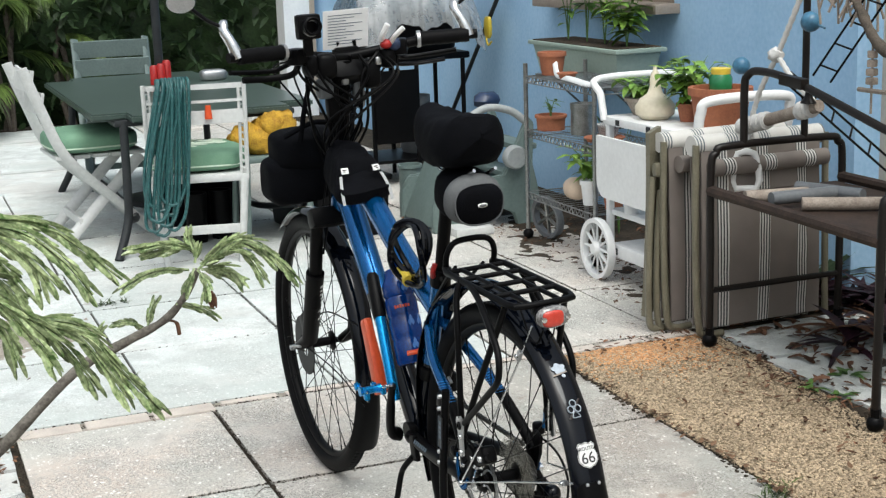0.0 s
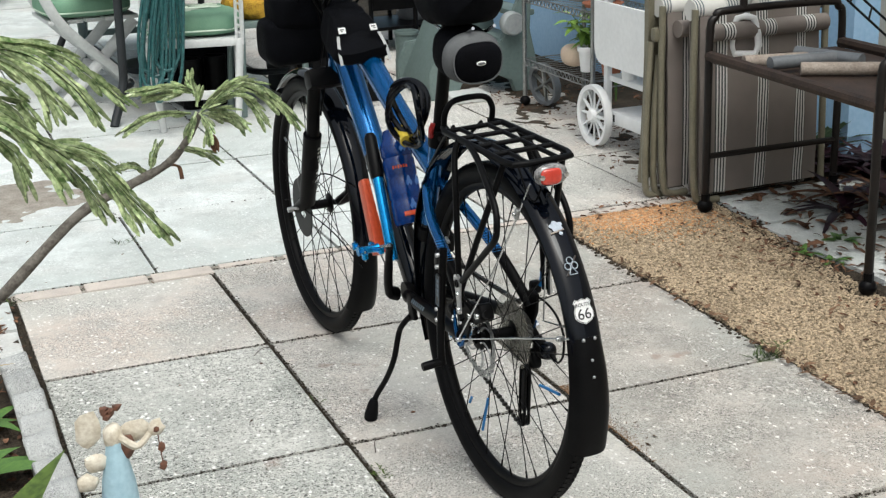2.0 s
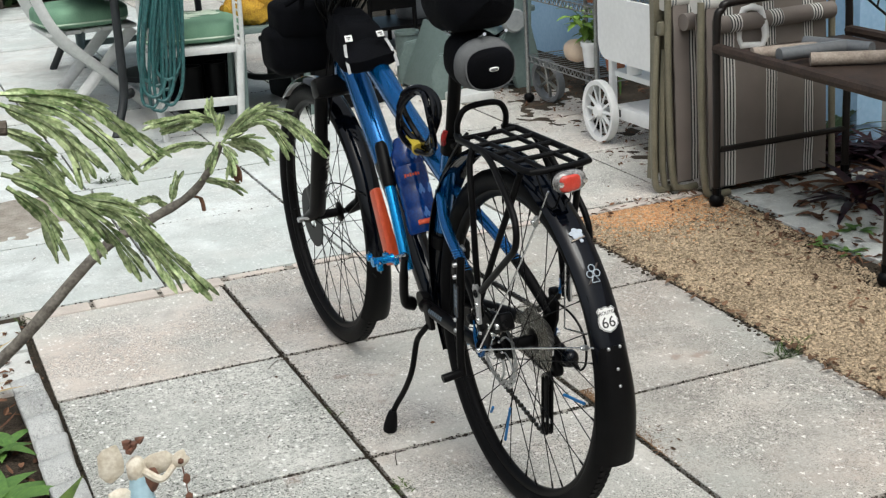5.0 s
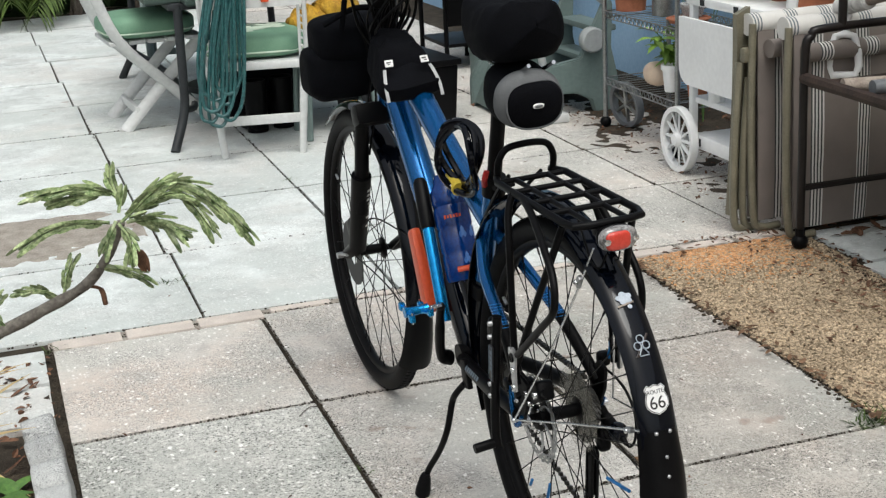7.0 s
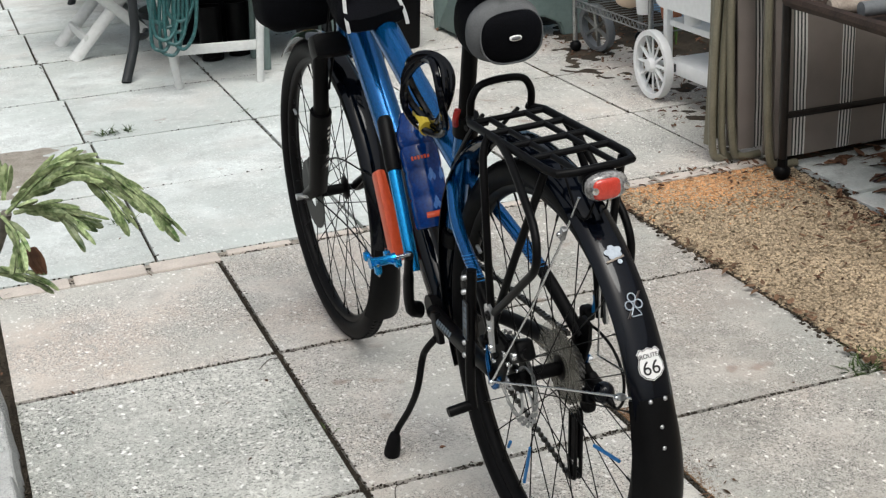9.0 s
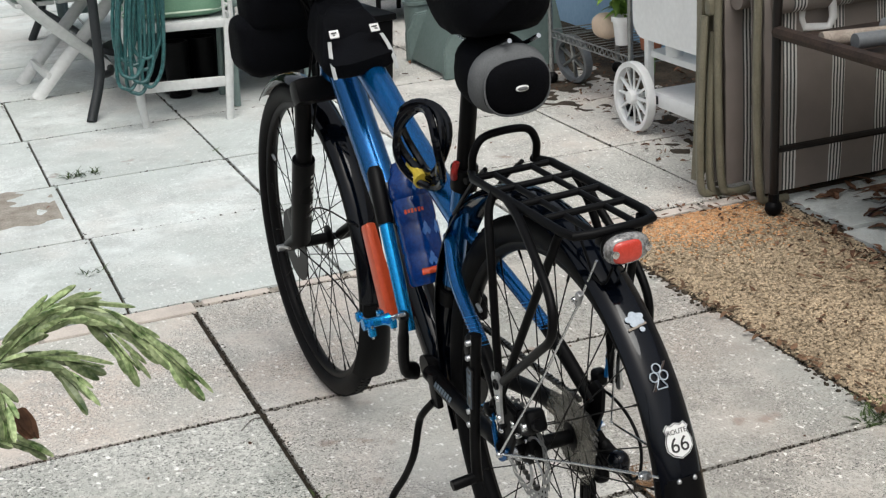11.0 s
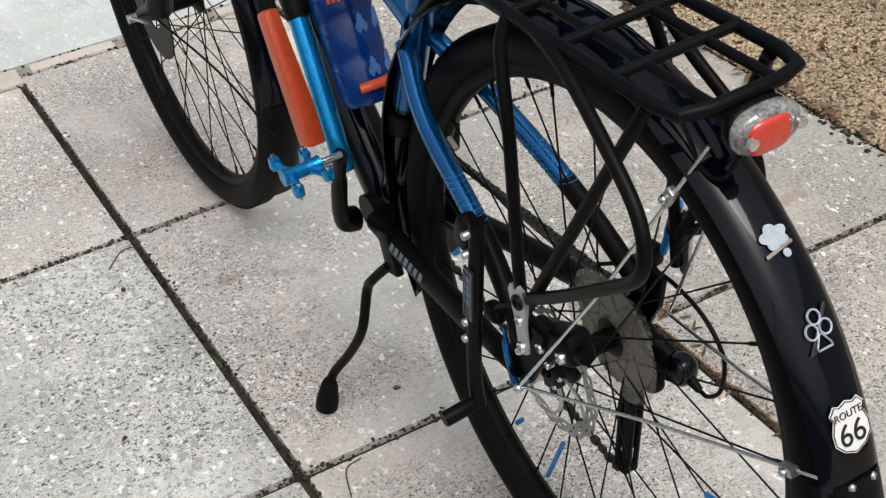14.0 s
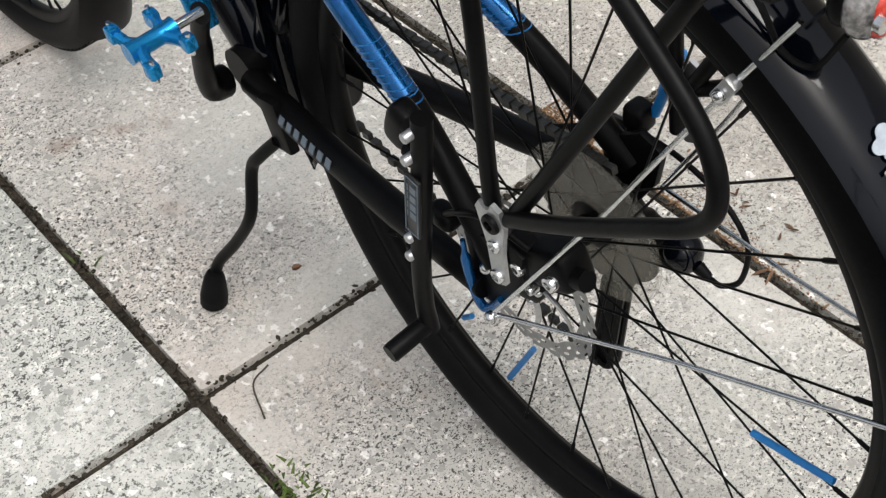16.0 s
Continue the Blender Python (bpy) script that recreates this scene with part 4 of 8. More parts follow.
part("brake_disc", bm, BLACK_MATTE, bike)
bm = bm_new()
box(bm, (1.015, 0.060, 0.425), (0.05, 0.035, 0.06), rot=(0, 30, 0), bev=0.008)
part("brake_caliper", bm, BLACK_MATTE, bike)
for s in (1, -1):
    bm = bm_new()
    tube(bm, [(FH.x, FH.y + s * 0.055, FH.z), (FH.x, FH.y + s * 0.086, FH.z)], 0.0075, 10)
    part("axle_nut", bm, SILVER, bike)
bm = bm_new()
tube(bm, [(FH.x, FH.y + 0.080, FH.z), (FH.x - 0.03, FH.y + 0.083, FH.z + 0.012), (FH.x - 0.075, FH.y + 0.080, FH.z + 0.022)], 0.0045, 8, flat=0.6)
part("quick_release", bm, SILVER, bike, "steel quick release lever")

# cockpit
bm = bm_new()
tube(bm, [Vector((0.80, 0, 0.91)), Vector((0.765, 0, 1.05))], 0.0165, 14)
tube(bm, [Vector((0.768, 0, 1.04)), Vector((0.725, 0, 1.13))], 0.017, 14)
part("stem", bm, BLACK_MATTE, bike)
BAR = [Vector((0.640, 0.30, 1.165)), Vector((0.672, 0.20, 1.163)), Vector((0.712, 0.09, 1.145)), Vector((0.725, 0, 1.135)), Vector((0.712, -0.09, 1.145)), Vector((0.672, -0.20, 1.163)), Vector((0.640, -0.30, 1.165))]
bm = bm_new()
tube(bm, curve_pts(BAR, 8), 0.0115, 12)
bars = part("handlebar", bm, BLACK_MATTE, bike)
for s in (1, -1):
    a, b = Vector((0.674, s * 0.165, 1.163)), Vector((0.640, s * 0.278, 1.165))
    bm = bm_new()
    n = 12
    tube(bm, [a.lerp(b, k / n) for k in range(n + 1)], [0.0165 + 0.0012 * (k % 2) for k in range(n + 1)], 14)
    part("grip", bm, TYRE, bars, "black rubber grip")
    bm = bm_new()
    tube(bm, curve_pts([b + Vector((0.0, 0.0, -0.004)), b + Vector((0.008, 0.010, 0.030)), b + Vector((0.022, 0.021, 0.058)), b + Vector((0.036, 0.017, 0.078))]), [0.0150, 0.0150, 0.0145, 0.0140, 0.0135, 0.013, 0.0125, 0.012, 0.012, 0.0118, 0.0115, 0.0115, 0.0115, 0.0118, 0.012, 0.012, 0.0118, 0.0112, 0.009], 14, flat=0.8)
    part("bar_end", bm, CHROME, bars, "bright polished bar end")
    bm = bm_new()
    tube(bm, curve_pts([Vector((0.72, s * 0.12, 1.14)), Vector((0.77, s * 0.16, 1.115)), Vector((0.74, s * 0.24, 1.12)), Vector((0.72, s * 0.28, 1.125))]), 0.006, 8)
    part("brake_lever", bm, BLACK_MATTE, bars)
    bm = bm_new()
    box(bm, (0.700, s * 0.125, 1.148), (0.045, 0.04, 0.038), rot=(0, 0, s * 25), bev=0.008)
    part("shifter", bm, BLACK_MATTE, bars)
    bm = bm_new()
    tube(bm, curve_pts([b + Vector((0.028, 0.02, 0.066)), b + Vector((0.035, 0.02 + s * 0.03, 0.082)), b + Vector((0.04, 0.02 + s * 0.062, 0.110))]), 0.0042, 8)
    part("mirror_arm", bm, BLACK_MATTE, bars)
    bm = bm_new()
    lathe(bm, [(0, -0.012), (0.03, -0.008), (0.041, 0.0), (0.039, 0.004), (0, 0.004)], 24, look(b + Vector((0.04, 0.02 + s * 0.085, 0.126)), b + Vector((0.6, s * 0.1, 0.16))) @ Matrix.Diagonal((0.78, 0.55, 0.8, 1)))
    part("mirror", bm, SILVER, bars, "silver backed bar-end mirror")
    for k in range(2):
        bm = bm_new()
        z0 = 1.13 - 0.02 * k
        tube(bm, curve_pts([Vector((0.71, s * 0.12, 1.14)), Vector((0.82, s * (0.15 - 0.05 * k), z0 - 0.02)), Vector((0.86, s * 0.06, 0.99)), Vector((0.84, s * 0.03, 0.88 - 0.08 * k)), Vector((0.87, s * 0.05, 0.72 - 0.08 * k))]), 0.0025, 6)
        part("cable", bm, BLACK_MATTE, bars)
for s in (1, -1):
    bm = bm_new()
    a = Vector((0.674, s * 0.165, 1.163))
    d = Vector((0.640, s * 0.278, 1.165)) - a
    lathe(bm, [(0.0165, -0.004), (0.0195, -0.004), (0.0195, 0.004), (0.0165, 0.004)], 18, Matrix.Translation(a) @ d.to_track_quat('Z', 'Y').to_matrix().to_4x4(), closed=True)
    part("lock_ring", bm, SILVER, bars, "pale grip lock ring")
    bm = bm_new()
    tube(bm, curve_pts([Vector((0.70, s * 0.12, 1.135)), Vector((0.735, s * 0.13, 1.105)), Vector((0.745, s * 0.19, 1.10)), Vector((0.725, s * 0.25, 1.105))]), 0.0075, 8, flat=0.6)
    part("brake_lever", bm, BLACK_MATTE, bars)
    bm = bm_new()
    pillow(bm, (0.705, s * 0.095, 1.125), (0.05, 0.035, 0.05), 0.6, 8)
    part("clamp", bm, BLACK_MATTE, bars)
for k, (y0, y1, z1, x1) in enumerate(((0.11, 0.05, 0.98, 0.74), (0.09, 0.02, 1.0, 0.70), (-0.10, -0.05, 0.97, 0.75), (-0.07, -0.02, 0.99, 0.71), (0.06, 0.075, 0.96, 0.78))):
    bm = bm_new()
    tube(bm, curve_pts([Vector((0.70, y0, 1.14)), Vector((x1 - 0.02, (y0 + y1) / 2 + 0.02, 1.09)), Vector((x1, y1, z1)), Vector((0.80, y1 * 0.6, 0.90))]), 0.0036, 6)
    part("cable", bm, BLACK_MATTE, bars)
bm = bm_new()
box(bm, (0.735, 0.0, 1.10), (0.06, 0.075, 0.055), rot=(0, 30, 0), bev=0.012)
part("stem_clamp", bm, BLACK_MATTE, bars)
bm = bm_new()
pillow(bm, (0.745, 0.035, 1.03), (0.035, 0.03, 0.10), 0.5, 8)
part("mini_tool", bm, BLACK_MATTE, bars, "small black tool case by the stem")
bm = bm_new()
pillow(bm, (0.742, -0.03, 1.045), (0.03, 0.028, 0.07), 0.5, 8)
part("horn", bm, GREY_STEEL, bars, "small grey horn by the stem")
rg = random.Random(8)
for k in range(9):
    y0, y1 = rg.uniform(-0.13, 0.13), rg.uniform(-0.06, 0.07)
    x1, z1 = rg.uniform(0.66, 0.80), rg.uniform(0.95, 1.02)
    bm = bm_new()
    tube(bm, curve_pts([Vector((0.70, y0, 1.14)), Vector((x1 - 0.03, y0 * 0.8 + rg.uniform(-0.03, 0.03), 1.085)), Vector((x1, y1, z1)), Vector((0.82, y1 * 0.6, 0.90))]), rg.uniform(0.0026, 0.0042), 6)
    part("cable", bm, BLACK_MATTE, bars)
for q, sz, mat, text in (((0.700, 0.060, 1.120), (0.05, 0.05, 0.06), BLACK_MATTE, ""), ((0.720, -0.055, 1.090), (0.05, 0.045, 0.07), BLACK_MATTE, ""), ((0.735, 0.055, 1.065), (0.035, 0.04, 0.05), GREY_STEEL, "grey clamp"), ((0.700, -0.070, 1.120), (0.014, 0.016, 0.020), SILVER, "bright clamp bolt"), ((0.690, 0.085, 1.118), (0.012, 0.014, 0.016), SILVER, "bright clamp bolt"), ((0.715, 0.010, 1.085), (0.016, 0.018, 0.030), SILVER, "bright clamp bolt")):
    bm = bm_new()
    pillow(bm, q, sz, 0.55, 8)
    part("clamp", bm, mat, bars, text)
# things clamped on the bar
bm = bm_new()
lathe(bm, [(0.014, -0.03), (0.02, -0.03), (0.021, 0.0), (0.021, 0.03), (0.018, 0.032), (0.016, 0.028), (0.014, 0.028)], 20, Matrix.Translation((0.645, 0.108, 1.216)) @ Matrix.Rotation(radians(-84), 4, 'Y'), closed=True)
box(bm, (0.655, 0.108, 1.216), (0.03, 0.056, 0.056), bev=0.008)
box(bm, (0.665, 0.108, 1.175), (0.02, 0.02, 0.05), bev=0.004)
part("round_fan_lamp", bm, BLACK_MATTE, bars, "square black lamp with a round front")
bm = bm_new()
tube(bm, [Vector((0.6285, 0.108 + 0.0175 * math.cos(a), 1.215 + 0.0175 * math.sin(a))) for a in [2 * math.pi * k / 20 for k in range(20)]], 0.0028, 6, closed=True)
part("ring", bm, SILVER, bars, "pale ring round the lamp front")
card = Matrix.Translation((0.725, -0.005, 1.198)) @ pose(0, 0, 0, 0, -12, 4)
bm = bm_new()
box(bm, (0, 0, 0), (0.0016, 0.115, 0.092), bev=0.0004)
paper = part("route_card", bm, PAPER, bars, "white paper card in a clear sleeve", smooth=False, matrix=card)
for k in range(11):
    bm = bm_new()
    w = 0.086 - 0.02 * ((k * 7) % 3)
    box(bm, (-0.0012, 0.045 - w / 2, 0.034 - 0.0068 * k), (0.0004, w, 0.0017))
    part("printed_bar", bm, PALE_INK, paper, "faint grey line of unreadable print", smooth=False)
bm = bm_new()
for y in (-0.02, 0.02):
    tube(bm, curve_pts([Vector((0.742, y - 0.005, 1.135)), Vector((0.74, y * 1.2 - 0.005, 1.15)), Vector((0.731, y - 0.005, 1.17))]), 0.005, 8)
box(bm, (0.738, -0.005, 1.142), (0.03, 0.06, 0.03), bev=0.006)
part("card_holder", bm, BLACK_MATTE, bars)
bm = bm_new()
tube(bm, curve_pts([Vector((0.71, -0.09, 1.14)), Vector((0.675, -0.075, 1.175)), Vector((0.66, -0.085, 1.205))]), 0.007, 8)
tube(bm, curve_pts([Vector((0.70, -0.10, 1.15)), Vector((0.66, -0.10, 1.175)), Vector((0.645, -0.118, 1.195))]), 0.006, 8)
part("bell_lever", bm, STICKER, bars, "white lever by the stem")
bm = bm_new()
ball(bm, (0.68, -0.085, 1.158), (0.014, 0.014, 0.012), 2)
part("bell_button", bm, RED_PLASTIC, bars, "red button")
bm = bm_new()
ball(bm, (0.69, -0.11, 1.155), (0.016, 0.02, 0.016), 2)
part("bell_dome", bm, NAVY, bars, "dark blue dome")

# saddle and what hangs on it
bm = bm_new()
tube(bm, [CLAMP + Vector((0.01, 0, -0.03)), Vector((0.135, 0, 0.99))], 0.0135, 14)
part("seat_post", bm, BLACK_MATTE, bike)
bm = bm_new()
tube(bm, [CLAMP + Vector((0.006, 0, -0.025)), CLAMP + Vector((-0.004, 0, 0.012))], 0.022, 16)
tube(bm, [CLAMP + Vector((-0.03, 0.012, -0.004)), CLAMP + Vector((-0.02, -0.03, -0.004))], 0.006, 8)
part("seat_clamp", bm, BLACK_MATTE, bike)
bm = bm_new()
tube(bm, curve_pts([CLAMP + Vector((-0.02, 0.026, 0.002)), CLAMP + Vector((-0.032, 0.03, 0.016)), CLAMP + Vector((-0.036, 0.026, 0.032))]), 0.0055, 8)
part("quick_release", bm, RED_PLASTIC, bike, "red quick release lever")


def saddle_form(u, v):
    a = 2 * math.pi * v
    x = -0.035 + 0.275 * u
    w = 0.071 * (1 - 0.50 * (max(0, u - 0.3) / 0.7) ** 1.2) * math.sqrt(max(0.0, 1 - (abs(2 * u - 1)) ** 5)) + 0.001
    h = 0.043 * math.sqrt(max(0.0, 1 - (abs(2 * u - 1)) ** 8)) + 0.001
    z = 1.018 + 0.012 * (u - 0.5) ** 2 * 8 + h * math.sin(a) * (1.0 if math.sin(a) > 0 else 1.2)
    c = math.cos(a)
    return Vector((x, math.copysign(abs(c) ** 0.45, c) * w + 0.010, z - 0.010 * abs(c) ** 2 + 0.009 * noise.noise(Vector((x * 30, c * 2, 7)))))


bm = bm_new()
sheet(bm, saddle_form, 20, 28)
bmesh.ops.remove_doubles(bm, verts=bm.verts[:], dist=0.0005)
saddle = part("saddle", bm, BLACK_FABRIC, bike, "saddle under a padded black cover")
bm = bm_new()
tube(bm, curve_pts([(-0.02, 0.022, 0.97), (0.05, 0.024, 0.948), (0.15, 0.022, 0.952), (0.22, 0.012, 0.972)]), 0.0035, 8)
tube(bm, curve_pts([(-0.02, -0.022, 0.97), (0.05, -0.024, 0.948), (0.15, -0.022, 0.952), (0.22, -0.012, 0.972)]), 0.0035, 8)
part("saddle_rail", bm, CHROME, saddle)
pm = Matrix.Rotation(radians(-14), 3, 'Y')
bm = bm_new()
pillow(bm, (0.045, 0.016, 0.915), (0.12, 0.108, 0.098), 0.72, 14, pm)
pouch = part("saddle_pouch", bm, BLACK_FABRIC, bike, "small rounded black and grey saddle pouch")
bm = bm_new()
pillow(bm, (0.010, 0.016, 0.911), (0.060, 0.116, 0.100), 0.86, 18, pm)
part("pouch_rim", bm, GREY_FABRIC, pouch, "grey band round the pouch")
bm = bm_new()
pillow(bm, (-0.012, 0.013, 0.904), (0.036, 0.098, 0.080), 0.76, 16, pm)
part("pouch_face", bm, BLACK_FABRIC, pouch)
bm = bm_new()
tube(bm, [Vector((-0.015 - 0.012 * math.sin(a) * 0.1, 0.013 + 0.0495 * math.copysign(abs(math.cos(a)) ** 0.8, math.cos(a)), 0.905 + 0.0405 * math.copysign(abs(math.sin(a)) ** 0.8, math.sin(a)))) for a in [2 * math.pi * k / 40 for k in range(40)]], 0.0018, 5, closed=True)
part("zip", bm, GREY_FABRIC, pouch)
bm = bm_new()
pillow(bm, (-0.0318, 0.014, 0.905), (0.005, 0.020, 0.0085), 0.8, 8)
badge = part("badge", bm, STICKER, pouch, "small oval badge with a white rim")
bm = bm_new()
pillow(bm, (-0.0334, 0.014, 0.905), (0.0036, 0.0155, 0.0052), 0.8, 8)
part("badge_face", bm, GREY_FABRIC, badge)

# rack
DECK = 0.765
bm = bm_new()
tube(bm, [(0.085, 0.050, DECK), (0.05, 0.063, DECK), (-0.215, 0.063, DECK - 0.002), (-0.24, 0.057, DECK - 0.003), (-0.247, 0.035, DECK - 0.003), (-0.247, -0.035, DECK - 0.003), (-0.24, -0.057, DECK - 0.003), (-0.215, -0.063, DECK - 0.002), (0.05, -0.063, DECK), (0.085, -0.050, DECK)], 0.0062, 16)
rack = part("luggage_rack", bm, BLACK_MATTE, bike, "black tubular luggage rack")
for y in (0.03, -0.03):
    bm = bm_new()
    tube(bm, [(0.05, y, DECK), (-0.243, y, DECK - 0.002)], 0.0045, 16)
    part("rack_bar", bm, BLACK_MATTE, rack)
for x in (0.05, -0.02, -0.095, -0.165):
    bm = bm_new()
    tube(bm, [(x, 0.063, DECK), (x, -0.063, DECK)], 0.005, 16)
    part("rack_bar", bm, BLACK_MATTE, rack)
bm = bm_new()
tube(bm, curve_pts([(0.078, 0.052, DECK), (0.070, 0.05, DECK + 0.032), (0.066, 0.03, DECK + 0.054), (0.066, -0.03, DECK + 0.054), (0.070, -0.05, DECK + 0.032), (0.078, -0.052, DECK)]), 0.006, 16)
part("rack_hoop", bm, BLACK_MATTE, rack)
for s in (1, -1):
    bm = bm_new()
    tube(bm, curve_pts([(0.08, s * 0.03, DECK), (0.14, s * 0.028, DECK - 0.04), (0.235, s * 0.022, DECK - 0.115)]), 0.0035, 16)
    part("rack_arm", bm, BLACK_MATTE, rack)
    bm = bm_new()
    tube(bm, curve_pts([(-0.02, s * 0.063, DECK), (-0.024, s * 0.076, DECK - 0.03), (-0.044, s * 0.087, 0.66), (-0.046, s * 0.091, 0.52), (-0.049, s * 0.091, 0.44)]), 0.0062, 16)
    part("rack_leg", bm, BLACK_MATTE, rack)
    bm = bm_new()
    tube(bm, curve_pts([(-0.205, s * 0.06, DECK - 0.01), (-0.17, s * 0.068, 0.690), (-0.11, s * 0.082, 0.578), (-0.05, s * 0.092, 0.47)]), 0.0062, 16)
    part("rack_leg", bm, BLACK_MATTE, rack)
    bm = bm_new()
    if s > 0:
        rail = [(-0.06, 0.064, DECK), (-0.12, 0.075, 0.755), (-0.188, 0.087, 0.722), (-0.233, 0.094, 0.690), (-0.249, 0.099, 0.660), (-0.239, 0.10, 0.630), (-0.20, 0.10, 0.598), (-0.13, 0.098, 0.545), (-0.05, 0.092, 0.488)]
    else:
        rail = [(-0.04, -0.064, DECK), (-0.085, -0.078, 0.705), (-0.128, -0.088, 0.665), (-0.156, -0.090, 0.632), (-0.166, -0.090, 0.598), (-0.150, -0.090, 0.556), (-0.085, -0.091, 0.505), (-0.04, -0.092, 0.478)]
    tube(bm, curve_pts(rail), 0.0062, 16)
    part("pannier_rail", bm, BLACK_MATTE, rack)
    # bright clamp: a forked head, a drop plate and two socket bolts
    bm = bm_new()
    plate(bm, [(-0.011, 0.019), (-0.003, 0.022), (0.0, 0.015), (0.006, 0.013), (0.010, 0.018), (0.014, 0.010), (0.010, -0.006), (0.006, -0.022), (0.004, -0.058), (-0.002, -0.061), (-0.010, -0.057), (-0.010, -0.026), (-0.012, -0.012), (-0.015, 0.004)], 0.004)
    clip = part("rack_bracket", bm, SILVER, rack, "bright steel bracket with bolts", smooth=False, matrix=Matrix.Translation((-0.052, s * 0.096, 0.488)) @ Matrix.Rotation(radians(90 if s < 0 else -90), 4, 'X') @ Matrix.Diagonal((1, -s, 1, 1)))
    face = clip.matrix_basis
    for x, y, r in ((-0.002, 0.003, 0.0082), (-0.003, -0.019, 0.0058), (-0.003, -0.051, 0.0062)):
        bm = bm_new()
        lathe(bm, [(0, 0.0045), (r * 0.45, 0.0045), (r * 0.52, 0.0075), (r * 0.9, 0.0070), (r, 0.0055), (r, 0.003), (0, 0.003)], 16, face @ Matrix.Translation((x, y, 0.0)))
        part("bolt", bm, CHROME if r < 0.008 else BLACK_MATTE, clip, matrix=face.inverted())
# rear lamp
bm = bm_new()
pillow(bm, (-0.255, -0.002, 0.741), (0.020, 0.060, 0.038), 0.75, 14)
lamp = part("rear_lamp", bm, BLACK_MATTE, rack, "rear lamp with a clear lens and a red reflector")
bm = bm_new()
pillow(bm, (-0.266, -0.002, 0.741), (0.024, 0.064, 0.040), 0.8, 16)
part("lens", bm, LENS_CLEAR, lamp, "clear ribbed plastic lens")
bm = bm_new()
pillow(bm, (-0.271, 0.001, 0.740), (0.018, 0.043, 0.031), 0.6, 12)
part("reflector", bm, LENS_RED, lamp, "red reflector")
for y in (-0.026, 0.021):
    bm = bm_new()
    lathe(bm, [(0, -0.002), (0.0050, -0.002), (0.0050, 0.002), (0, 0.003)], 10, Matrix.Translation((-0.279, y, 0.741)) @ Matrix.Rotation(radians(-90), 4, 'Y'))
    part("screw", bm, CHROME, lamp)
bm = bm_new()
box(bm, (-0.243, 0, 0.75), (0.02, 0.05, 0.016), bev=0.003)
part("lamp_bracket", bm, BLACK_MATTE, rack)
bm = bm_new()
tube(bm, curve_pts([(-0.255, 0.012, 0.715), (-0.242, 0.018, 0.69), (-0.225, 0.024, 0.695), (-0.21, 0.024, 0.715), (-0.17, 0.018, 0.75)]), 0.002, 6)
part("cable", bm, BLACK_MATTE, lamp)
# mudguard stays
for s in (1, -1):
    for p in ([(-0.033, s * 0.092, 0.366), (-0.19, s * 0.055, 0.415), (-0.342, s * 0.026, 0.461), (-0.385, s * 0.018, 0.474)], [(-0.033, s * 0.094, 0.368), (-0.12, s * 0.058, 0.515), (-0.196, s * 0.03, 0.655), (-0.235, s * 0.024, 0.72)]):
        bm = bm_new()
        tube(bm, p, 0.0019, 10)
        part("mudguard_stay", bm, CHROME, bike, "thin bright steel stay")
    for c, sz, ang in (((-0.342, s * 0.029, 0.462), (0.016, 0.010, 0.009), 15), ((-0.197, s * 0.034, 0.657), (0.022, 0.008, 0.010), 60)):
        bm = bm_new()
        box(bm, c, sz, rot=(0, ang, 0), bev=0.002)
        clip = part("stay_clip", bm, SILVER, bike, "small steel stay clip")
        bm = bm_new()
        ball(bm, (c[0], c[1] + s * 0.006, c[2]), 0.0045, 2)
        part("bolt", bm, CHROME, clip)
for s in (1, -1):
    bm = bm_new()
    tube(bm, curve_pts([(WB, s * 0.07, R), (WB - 0.2, s * 0.045, R - 0.03), (WB - 0.345, s * 0.03, R - 0.08)]), 0.0019, 6)
    part("mudguard_stay", bm, BLACK_MATTE, bike)
    bm = bm_new()
    tube(bm, curve_pts([(WB, s * 0.07, R), (WB - 0.15, s * 0.055, R + 0.12), (WB - 0.34, s * 0.031, R + 0.13)]), 0.0019, 6)
    part("mudguard_stay", bm, BLACK_MATTE, bike)

# drive
bm = bm_new()
for k, r in enumerate((0.062, 0.057, 0.052, 0.046, 0.041, 0.036, 0.030)):
    n = int(r * 600)
    out = [(r + (0.0022 if i % 2 else -0.0012), 0) for i in range(2 * n)]
    y = -0.031 - 0.0042 * k
    m = Matrix.Translation((HUB.x, HUB.y + y, HUB.z)) @ Matrix.Rotation(radians(90), 4, 'X')
    vs0 = [bm.verts.new(m @ Vector((q[0] * math.cos(math.pi * i / n), q[0] * math.sin(math.pi * i / n), 0))) for i, q in enumerate(out)]
    vs1 = [bm.verts.new(m @ Vector((q[0] * math.cos(math.pi * i / n), q[0] * math.sin(math.pi * i / n), 0.002))) for i, q in enumerate(out)]
    bm.faces.new(vs0)
    bm.faces.new(vs1[::-1])
    for i in range(2 * n):
        bm.faces.new((vs0[i], vs1[i], vs1[(i + 1) % (2 * n)], vs0[(i + 1) % (2 * n)]))
part("cassette", bm, SPROCKET, bike, "stack of oily steel sprockets", smooth=False)
bm = bm_new()
lathe(bm, [(0.022, 0.0008), (0.076, 0.0008), (0.078, 0.0), (0.076, -0.0008), (0.022, -0.0008)], 56, Matrix.Translation((HUB.x, HUB.y - 0.027, HUB.z)) @ Matrix.Rotation(radians(-90), 4, 'X'))
part("spoke_guard", bm, SMOKE, bike, "smoky plastic spoke guard")
